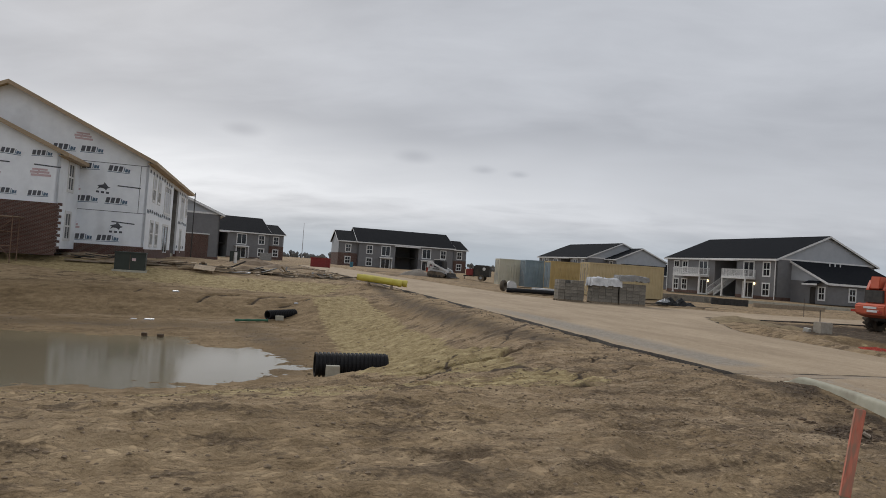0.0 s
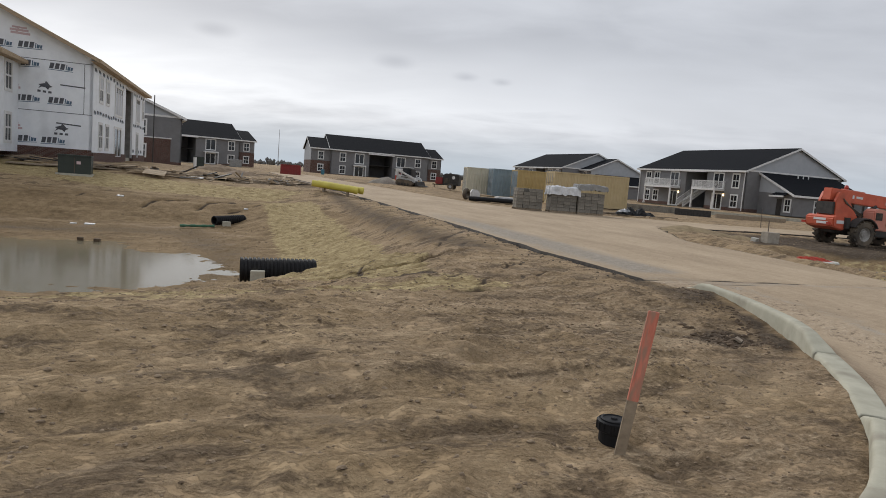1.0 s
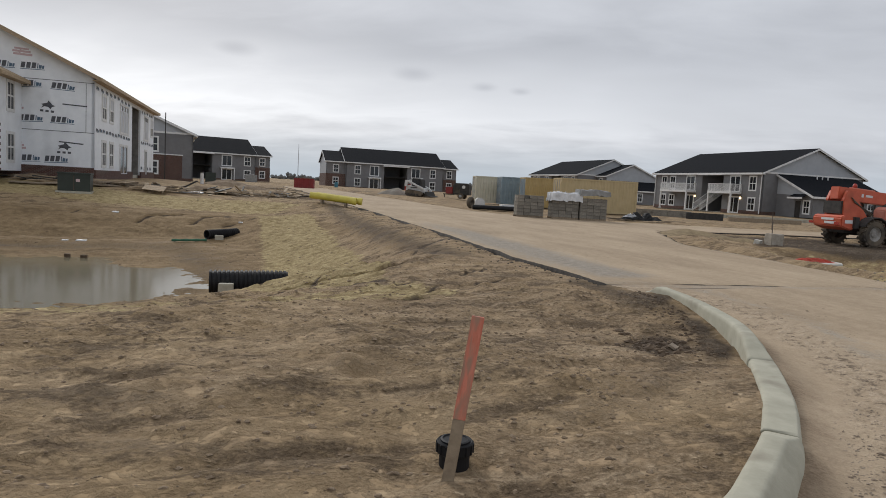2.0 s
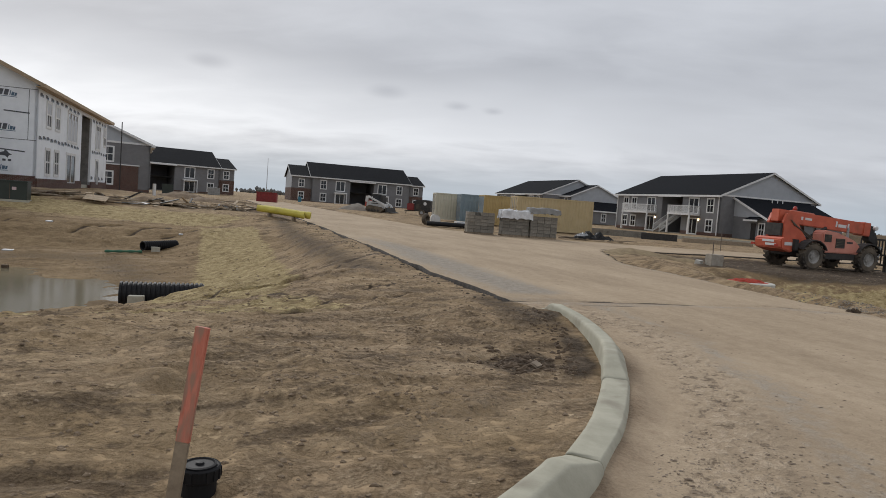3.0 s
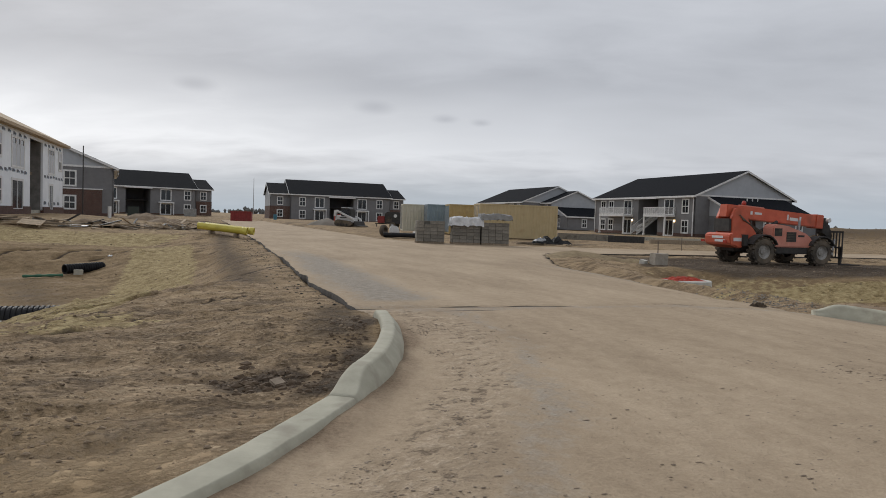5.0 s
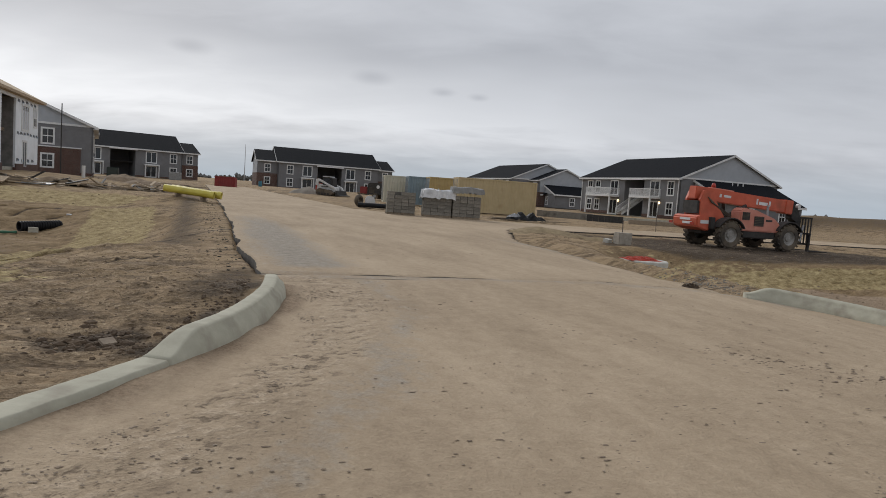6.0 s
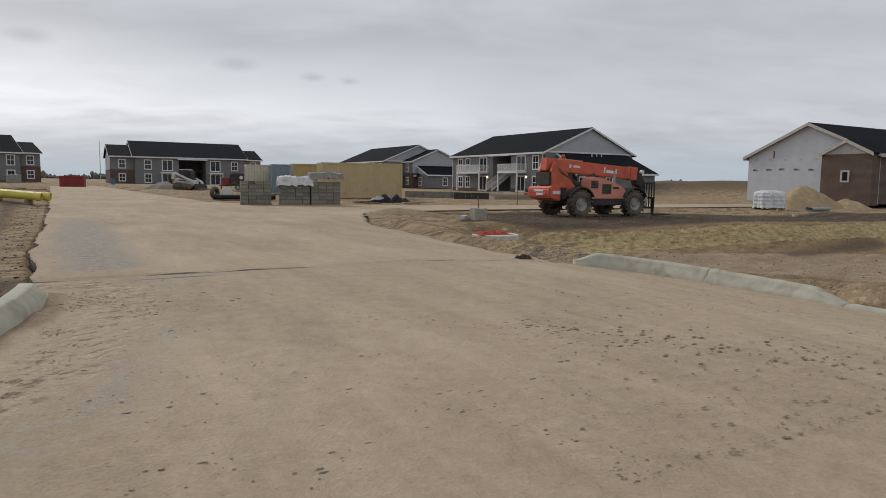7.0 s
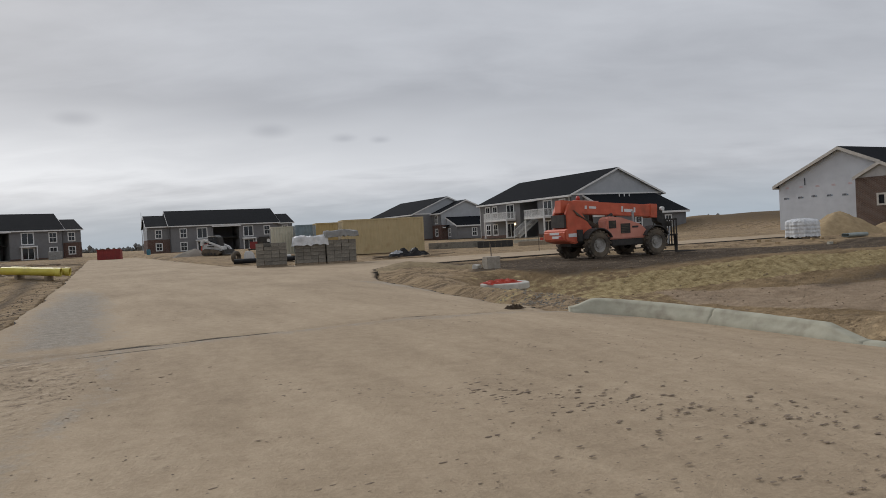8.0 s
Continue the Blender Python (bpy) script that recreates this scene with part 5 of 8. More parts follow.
two_storey("grey-sided apartment house with brick wing, no glazing in breezeway", rot_z(-64.2 - 0.80 * 22.0, 138.2 - 0.6 * 22.0, 0.75, 37), 22.5, 16.6, eave=5.6, ridge=9.0,
           sash=[(2.0, 3.2), (20.2, 21.4)], doors=[(5.4, 7.3), (15.6, 17.5)], recess=(9.0, 13.6), porches=True,
           wings=[(1, 3.4, 0.8, 13.8, 7.7, 5.6, SIDING)], brick_foot=0.25)
two_storey("grey-sided apartment house with white-trimmed gable beyond the containers", rot_z(4.6 - 0.3907 * 24.0, 143.0 + 0.9205 * 24.0, 0.45, GRID - 90), 24.0, 16.6, ridge=9.0,
           wings=[(1, 4.0, 4.6, 16.6, 8.0, 5.5, SIDING)], brick_foot=0.3, lean=(1, 6.0, 17.5, 8.4, 6.0, 2.75), **FRONT_D)
two_storey("grey-sided house with brick lower storey beyond the wrapped building", rot_z(-46.0, 75.8, 0.75, GRID + 97), 24.0, 16.6, ridge=9.0, brick_foot=0.3,
           end_brick=(-1, 10.4, 15.4, 2.95), end_windows=[(-1, 11.6, 12.7, 3.35, 4.95), (-1, 11.6, 12.7, 0.75, 2.15)], sash=[(2.0, 3.2), (20.4, 21.6)], doors=[(5.4, 7.3), (15.6, 17.5)], recess=(9.0, 13.6))


# ---------------------------------------------------------------- building under construction, in white wrap
def printed(house, place, x0, x1, rows, seed, size=1.0):
    """Rows of printing on the wrap, as plain bars and marks: (height, kind, spacing)."""
    rnd = random.Random(seed)
    shapes = {}
    for kind in ("word", "thin", "mark", "red", "line"):
        bm = bmnew()
        if kind == "word":
            for k in range(3):
                x = 0.24 * k
                slab(bm, [(q, 0, z) for q, z in ((x + 0.03, 0.02), (x + 0.21, 0.02), (x + 0.26, 0.30), (x + 0.08, 0.30))], (0, -0.006, 0))
        elif kind == "thin":
            for k, hh in enumerate((0.27, 0.21, 0.19, 0.18)):
                x = 0.76 + (0.07 if k < 2 else 0.05) * k + (0.06 if k == 3 else 0.0)
                slab(bm, [(q, 0, z) for q, z in ((x, 0.02), (x + (0.04 if k < 2 else 0.09), 0.02), (x + (0.07 if k < 2 else 0.12), hh), (x + 0.03, hh))], (0, -0.006, 0))
            box(bm, 0.0, 1.1, -0.006, 0, -0.045, -0.015)
        elif kind == "mark":
            slab(bm, [(a, 0, z) for a, z in ((0.12, 0.22), (0.30, 0.34), (0.52, 0.32), (0.66, 0.20), (0.72, 0.34), (0.90, 0.42), (0.74, 0.48), (0.62, 0.62), (0.50, 0.72), (0.46, 0.58), (0.28, 0.52), (0.10, 0.46), (0.22, 0.40))], (0, -0.006, 0))
            for x in (0.08, 0.38, 0.68):
                box(bm, x, x + 0.18, -0.006, 0, 0.0, 0.13)
        elif kind == "red":
            slab(bm, [(a, 0, z) for a, z in ((0.05, 0.0), (1.1, 0.0), (1.1, 0.13), (0.45, 0.13), (0.45, 0.17), (1.0, 0.17), (1.0, 0.30), (0.5, 0.30), (0.5, 0.34), (0.9, 0.34), (0.9, 0.45), (0.1, 0.45), (0.1, 0.34), (0.4, 0.34), (0.4, 0.30), (0.0, 0.30), (0.0, 0.17), (0.35, 0.17), (0.35, 0.13), (0.05, 0.13))], (0, -0.006, 0))
        else:
            box(bm, 0, 1.4, -0.006, 0, 0, 0.075)
        bmesh.ops.transform(bm, matrix=Matrix.Diagonal((size, 1, size, 1)), verts=bm.verts)
        me = bpy.data.meshes.new("printed_bar")
        bmesh.ops.recalc_face_normals(bm, faces=bm.faces)
        bm.to_mesh(me)
        bm.free()
        shapes[kind] = me
    tint = {"word": INK_DARK, "thin": INK_BLUE, "mark": INK_DARK, "red": INK_RED, "line": INK_DARK}
    for k, me in shapes.items():
        me.materials.append(tint[k])
    for z, kind, gap in rows:
        x = x0 + rnd.uniform(0.1, 0.4)
        while x < x1 - 1.12 * size:
            at = place @ Matrix.Translation((x, -0.004, z + rnd.uniform(-0.03, 0.03) + 0.02 * math.sin(x))) @ Matrix.Rotation(radians(rnd.uniform(-4, 4)), 4, "Y")
            for key in (("word", "thin") if kind == "word" else (kind,)):
                ob = new("printed_bar", shapes[key])
                ob.parent = house
                ob.matrix_basis = at
            x += gap * rnd.uniform(0.9, 1.1)


def wrapped_building():
    L, W, eave, ridge = 23.7, 16.8, 6.17, 10.15
    m = rot_z(-34.09, 39.34, 1.28, GRID + 88.45)
    h = thing("unfinished_apartment_house", "two-storey apartment house under construction, clad in printed white wrap", "house", m)
    I = Matrix.Identity(4)
    ups = [(2.1, 3.2, 3.7, 5.25), (4.4, 5.5, 3.7, 5.25), (22.0, 23.0, 3.7, 5.25)]
    tall = [(7.9, 10.9, 3.2, 5.25), (18.3, 20.3, 3.2, 5.25)]
    lows = [(2.1, 3.2, 0.6, 2.2), (4.4, 5.5, 0.6, 2.2)]
    lowd = [(7.9, 10.6, 0.1, 2.2), (18.6, 19.8, 0.1, 2.2)]
    rec = (12.6, 16.45, 0.0, 5.6)
    bm = bmnew()
    pierced(bm, 0, L, 0.0, eave, ups + tall + lows + lowd + [rec], 0.16, I)
    part("front_wall", bm, WRAP, h)
    for q in ups + lows:
        window(h, q, I, "sash", TRIM)
    for q in tall:
        window(h, q, I, "triple", TRIM)
    # pale panels over part of each upper window
    for q in ups + tall:
        n = 1 if q[1] - q[0] < 1.5 else 3
        w = (q[1] - q[0]) / n
        for i in range(n):
            bm = bmnew()
            box(bm, q[0] + w * i + 0.07, q[0] + w * (i + 1) - 0.07, -0.028, -0.012, q[2] + (0.75 if n == 1 else 0.06), q[3] - (0.05 if n == 1 else 0.42))
            part("window_film", bm, WRAP_GREY, h, "pale panel over part of a window")
    for q in lowd:
        window(h, q, I, "double", TRIM)
    bm = bmnew()
    box(bm, 0, L, W - 0.16, W, 0, eave)
    part("back_wall", bm, WRAP, h)
    for side, x in ((-1, 0.0), (1, L)):
        pl = end_place(x, side, W if side < 0 else 0.0)
        bm = bmnew()
        pierced(bm, 0, W, 0, eave, [], 0.16, pl)
        part("end_wall", bm, WRAP, h)
        gable_wall(h, x, 0, W, eave, ridge, WRAP, -side)
        bm = bmnew()
        pierced(bm, 0, W, -0.3, 0.42, [], 0.26, pl @ Matrix.Translation((0, -0.10, 0)))
        part("brick_base", bm, BRICK, h)
    bm = bmnew()
    pierced(bm, 0, L, -0.3, 0.3, [(12.6, 16.45, -0.3, 0.4), (7.9, 10.6, 0.1, 0.4), (18.6, 19.8, 0.1, 0.4)], 0.26, Matrix.Translation((0, -0.10, 0)))
    part("brick_base", bm, BRICK, h)
    ply = material("raw_roof_sheathing", (0.30, 0.22, 0.13), (0.42, 0.32, 0.20), 2, 0.85, vary=0.1)
    gable_roof(h, 0, L, 0, W, eave, ridge, end_over=0.6, mt=ply, trim=TIMBER, thick=0.14)
    # breezeway
    bm = bmnew()
    box(bm, 12.46, 12.6, 0.16, 7, 0, 5.7)
    box(bm, 16.45, 16.59, 0.16, 7, 0, 5.7)
    box(bm, 12.6, 16.45, 6.9, 7.0, 0, 5.7)
    part("breezeway_wall", bm, material("grey_weathered_sheathing", (0.16, 0.155, 0.145), (0.26, 0.25, 0.235), 2, 0.9), h)
    bm = bmnew()
    box(bm, 12.6, 16.45, 0.8, 6.9, 2.9, 3.15)
    part("breezeway_landing", bm, TIMBER_OLD, h)
    # wing towards the pond
    y0, y1, wl, weave, wridge = 4.1, 16.0, 4.4, 5.65, 8.35
    pl = Matrix.Translation((0, y0, 0))
    side_win = [(-2.5, -1.4, 3.6, 5.2), (-2.5, -1.4, 0.6, 2.2)]
    bm = bmnew()
    pierced(bm, -wl, 0, 0, weave, side_win, 0.16, pl)
    part("wing_wall", bm, WRAP, h)
    for q in side_win:
        window(h, q, pl, "sash", TRIM)
    pe = end_place(-wl, -1, y1)
    ew = [(7.2, 8.3, 3.6, 5.2), (2.5, 3.6, 3.6, 5.2)]
    bm = bmnew()
    pierced(bm, 0, y1 - y0, 0, weave, ew, 0.16, pe)
    part("wing_wall", bm, WRAP, h)
    for q in ew:
        window(h, q, pe, "sash", TRIM)
    bm = bmnew()
    pierced(bm, 0.0, y1 - y0 + 0.1, -0.4, 2.62, [], 0.12, pe @ Matrix.Translation((0, -0.14, 0)))
    part("brick_veneer", bm, BRICK, h, "half-laid red-brown brick veneer")
    # toothed end of the unfinished brickwork
    bm = bmnew()
    for i in range(16):
        z = -0.2 + i * 0.18
        box(bm, y1 - y0 + 0.1, y1 - y0 + 0.1 + (0.22 if i % 2 else 0.08), -0.13, -0.03, z, z + 0.16, pe)
    part("brick_toothing", bm, BRICK, h)
    gable_wall(h, -wl, y0, y1, weave, wridge, WRAP, 1)
    gable_roof(h, -wl, -0.36, y0, y1, weave, wridge, mt=ply, trim=TIMBER, name="wing_roof", thick=0.14)
    bm = bmnew()
    box(bm, 0.2, L - 0.2, 0.2, W - 0.2, -1.5, 0.02)
    part("foundation", bm, CONCRETE, h)
    # tape seams and printing
    near = end_place(0, -1, W)
    for z in (2.6, 5.72):
        bm = bmnew()
        box(bm, W - 6.5, W - 0.02, -0.008, 0, z, z + 0.035, near)
        part("wrap_seam", bm, INK_DARK, h)
    bm = bmnew()
    box(bm, W - 0.5, W - 0.47, -0.008, 0, 2.6, 5.7, near)
    part("wrap_seam", bm, INK_DARK, h)
    printed(h, near, W - 6.4, W + 0.1, [(0.62, "word", 1.75), (3.1, "word", 1.72), (5.22, "word", 1.72)], 3, 1.25)
    printed(h, near, W - 6.0, W - 1.9, [(6.35, "word", 1.75)], 4, 1.25)
    printed(h, near, W - 4.9, W - 3.4, [(7.1, "red", 3.0)], 5)
    printed(h, near, W - 5.2, W - 2.0, [(1.35, "red", 4.0), (3.9, "red", 5.0)], 9)
    printed(h, near, W - 3.4, W - 0.9, [(3.75, "mark", 3.2)], 11)
    printed(h, near, W - 2.5, W, [(1.2, "mark", 3.0)], 19)
    printed(h, near, W - 2.2, W, [(4.25, "line", 2.9), (1.9, "line", 3.2)], 20)
    printed(h, pe, 2.0, y1 - y0, [(3.0, "word", 1.6), (5.3, "word", 1.6)], 5)
    printed(h, pe, 5.0, y1 - y0, [(4.1, "red", 2.6), (4.75, "line", 2.8)], 6)
    printed(h, I, 0.2, 12.4, [(2.78, "word", 1.0), (5.45, "word", 1.3)], 7, 0.7)
    printed(h, I, 16.6, L, [(2.78, "word", 1.0), (5.45, "word", 1.3)], 17, 0.7)
    printed(h, I, 16.6, L, [(0.5, "word", 1.5)], 8, 0.8)
    return h


wrapped_building()


def scaffold(m):
    h = thing("scaffold", "rusty tube scaffold standing before half-laid brickwork", "scaffold", m)
    mt = material("rusty_scaffold_tube", (0.13, 0.07, 0.045), (0.24, 0.16, 0.11), 6, 0.7, metal=0.3)
    for i in range(3):
        for y in (0.0, 1.1):
            bm = bmnew()
            tube(bm, (i * 2.1, y, -0.2), (i * 2.1, y, 2.6), 0.028, 8)
            part("standard", bm, mt, h)
    for z in (0.9, 1.7, 2.5):
        bm = bmnew()
        for y in (0.0, 1.1):
            tube(bm, (0, y, z), (4.2, y, z), 0.024, 8)
        part("ledger", bm, mt, h)
    for i in range(2):
        bm = bmnew()
        tube(bm, (i * 2.1, 0, 0.3), (i * 2.1 + 2.1, 0, 2.4), 0.02, 8)
        tube(bm, (i * 2.1, 0.03, 2.4), (i * 2.1 + 2.1, 0.03, 0.3), 0.02, 8)
        part("brace", bm, mt, h)
    for k in range(3):
        bm = bmnew()
        box(bm, -0.2, 4.4, 0.1 + k * 0.33, 0.38 + k * 0.33, 2.53, 2.57)
        part("plank", bm, TIMBER_OLD, h)
    bm = bmnew()
    for i in range(14):
        x = 0.3 + (i % 7) * 0.5
        box(bm, x, x + 0.4, 0.3, 0.6, 2.57 + (i // 7) * 0.1, 2.66 + (i // 7) * 0.1)
    part("brick_stack", bm, BRICK, h)
    return h


# scaffold along the wing's end wall
wx, wy = -34.09, 39.34
A_U, A_V = Vector((math.cos(radians(GRID - 1)), math.sin(radians(GRID - 1)))), Vector((-math.sin(radians(GRID - 1)), math.cos(radians(GRID - 1))))


def a_xy(along, back):
    p = Vector((wx, wy)) + A_V * along - A_U * back
    return p.x, p.y


px_, py_ = a_xy(-6.0, 10.0)
scaffold(rot_z(px_, py_, h_at(px_, py_), GRID - 1))


# ---------------------------------------------------------------- single-storey building with wrapped gable
def clubhouse():
    """Gable to the street corner, long side along the street; brick bay on the gable's right half."""
    m = rot_z(30.65, 52.93, 0.95, GRID - 90)
    h = thing("unfinished_clubhouse", "single-storey building with a wrapped gable and brown brick bay, black roof", "house", m)
    eave, ridge, W, D = 2.95, 5.25, 10.0, 24.0
    board = material("pale_primed_board", (0.42, 0.39, 0.35), (0.55, 0.52, 0.47), 4, 0.8)
    bm = bmnew()
    pierced(bm, 0, W, -0.5, eave, [], 0.16, Matrix.Identity(4))
    part("gable_front_wall", bm, WRAP_GREY, h)
    bm = bmnew()
    slab(bm, [(0, 0, eave), (W, 0, eave), (W / 2, 0, ridge)], (0, 0.14, 0))
    part("gable", bm, WRAP_GREY, h)
    bm = bmnew()
    box(bm, 0, 0.16, 0.16, D, -0.5, eave)
    part("side_wall", bm, WRAP_GREY, h)
    pl = end_place(W, 1, 0.0)
    hs = [(4.0, 5.2, 0.9, 2.2), (9.0, 10.2, 0.9, 2.2), (15.0, 16.2, 0.9, 2.2)]
    bm = bmnew()
    pierced(bm, 0.16, D, -0.5, eave, hs, 0.2, pl)
    part("brick_wall", bm, BRICK_TAN, h)
    for q in hs:
        window(h, q, pl, "sash", TRIM)
    bm = bmnew()
    box(bm, 0.16, W - 0.2, D - 0.16, D, -0.5, eave)
    part("back_wall", bm, WRAP_GREY, h)
    sl = (ridge - eave) / (W / 2)
    ov = 0.26
    za = eave - ov * sl
    bm = bmnew()
    for a in (-ov, W + ov):
        slab(bm, [(a, -0.35, za), (W / 2, -0.35, ridge), (W / 2, D, ridge), (a, D, za)], (0, 0, 0.16))
    roof = part("roof", bm, SHINGLE, h)
    for a in (-ov, W + ov):
        bm = bmnew()
        slab(bm, [(a, -0.35, za - 0.09), (W / 2, -0.35, ridge - 0.09), (W / 2, -0.35, ridge + 0.14), (a, -0.35, za + 0.14)], (0, -0.05, 0))
        part("rake_board", bm, board, roof)
        bm = bmnew()
        box(bm, min(a, a + (0.06 if a > 0 else -0.06)), max(a, a + (0.06 if a > 0 else -0.06)), -0.35, D, za - 0.12, za + 0.12)
        part("fascia", bm, board, roof)
    # brick bay with its own little gable
    bx0, bx1, by = 6.58, 10.06, -1.0
    be, br = 2.95, 3.85
    bm = bmnew()
    pierced(bm, bx0, bx1, -0.6, be, [(8.06, 8.54, 1.05, 1.75)], 0.2, Matrix.Translation((0, by, 0)))
    part("brick_wall", bm, BRICK_TAN, h)
    window(h, (8.06, 8.54, 1.05, 1.75), Matrix.Translation((0, by, 0)), "single", board)
    for x in (bx0, bx1 - 0.2):
        bm = bmnew()
        box(bm, x, x + 0.2, by + 0.2, -0.002, -0.6, be)
        part("brick_wall", bm, BRICK_TAN, h)
    bm = bmnew()
    xm = (bx0 + bx1) / 2
    slab(bm, [(bx0, by + 0.02, be), (bx1, by + 0.02, be), (xm, by + 0.02, br)], (0, 0.14, 0))
    part("gable", bm, material("grey_bare_gable_board", (0.36, 0.35, 0.34), (0.46, 0.45, 0.44), 2, 0.8), h)
    bm = bmnew()
    drop = 0.12 * (br - be) / (xm - bx0)
    for a in (bx0 - 0.12, bx1 + 0.12):
        slab(bm, [(a, by - 0.14, be - drop), (xm, by - 0.14, br), (xm, 2.5, br), (a, 2.5, be - drop)], (0, 0, 0.14))
    r2 = part("bay_roof", bm, SHINGLE, h)
    for a in (bx0 - 0.12, bx1 + 0.12):
        bm = bmnew()
        slab(bm, [(a, by - 0.14, be - drop - 0.1), (xm, by - 0.14, br - 0.1), (xm, by - 0.14, br + 0.13), (a, by - 0.14, be - drop + 0.13)], (0, -0.05, 0))
        part("rake_board", bm, board, r2)
    printed(h, Matrix.Identity(4), 0.3, 6.2, [(1.88, "word", 1.14)], 31, 0.42)
    printed(h, Matrix.Identity(4), 0.3, 6.2, [(2.65, "red", 1.2)], 33, 0.3)
    bm = bmnew()
    tube(bm, (2.2, -0.03, 2.85), (2.2, -0.03, 3.4), 0.04, 8)
    part("conduit", bm, INK_DARK, h)
    return h


clubhouse()


# ---------------------------------------------------------------- site machines
def tyre_wheel(parent, x, y, z, r, w, side, name="wheel"):
    """Lugged tyre with a dished rim; side -1 shows its rim towards -y."""
    place = pose(x, y, z, 90 * 1, 0, 0)
    bm = bmnew()
    lathe(bm, [(r * 0.52, -w / 2 + 0.02), (r * 0.60, -w / 2), (r * 0.86, -w / 2 + 0.01), (r * 0.97, -w / 2 + 0.07), (r, -w / 4), (r, w / 4), (r * 0.97, w / 2 - 0.07), (r * 0.86, w / 2 - 0.01), (r * 0.60, w / 2), (r * 0.52, w / 2 - 0.02)], 32)
    for k in range(18):
        for s in (-1, 1):
            a = 2 * math.pi * (k + (0.5 if s > 0 else 0)) / 18
            q = Matrix.Rotation(a, 4, "Z") @ Matrix.Translation((r * 0.97, 0, s * w * 0.26)) @ Matrix.Rotation(s * 0.5, 4, "X")
            box(bm, -0.02, 0.055, -0.045, 0.045, -w * 0.26, w * 0.26, q)
    wh = part(name, bm, RUBBER, parent, m=place, smooth=False)
    bm = bmnew()
    f = 1 if side < 0 else -1
    lathe(bm, [(r * 0.55, f * w * 0.46), (r * 0.52, f * w * 0.40), (r * 0.42, f * w * 0.22), (r * 0.25, f * w * 0.20), (r * 0.22, f * w * 0.30), (0.001, f * w * 0.32)], 24)
    for k in range(8):
        a = 2 * math.pi * k / 8
        tube(bm, (r * 0.33 * math.cos(a), r * 0.33 * math.sin(a), f * w * 0.20), (r * 0.33 * math.cos(a), r * 0.33 * math.sin(a), f * w * 0.26), 0.018, 6)
    part("rim", bm, material("dirty_pale_rim", (0.22, 0.205, 0.18), (0.40, 0.385, 0.36), 5, 0.6, metal=0.3), wh, "dusty pale wheel rim")
    return wh


def profile_y(bm, pts, y0, y1):
    """Extrude a side view of (x, z) points between y0 and y1."""
    slab(bm, [(x, y0, z) for x, z in pts], (0, y1 - y0, 0))


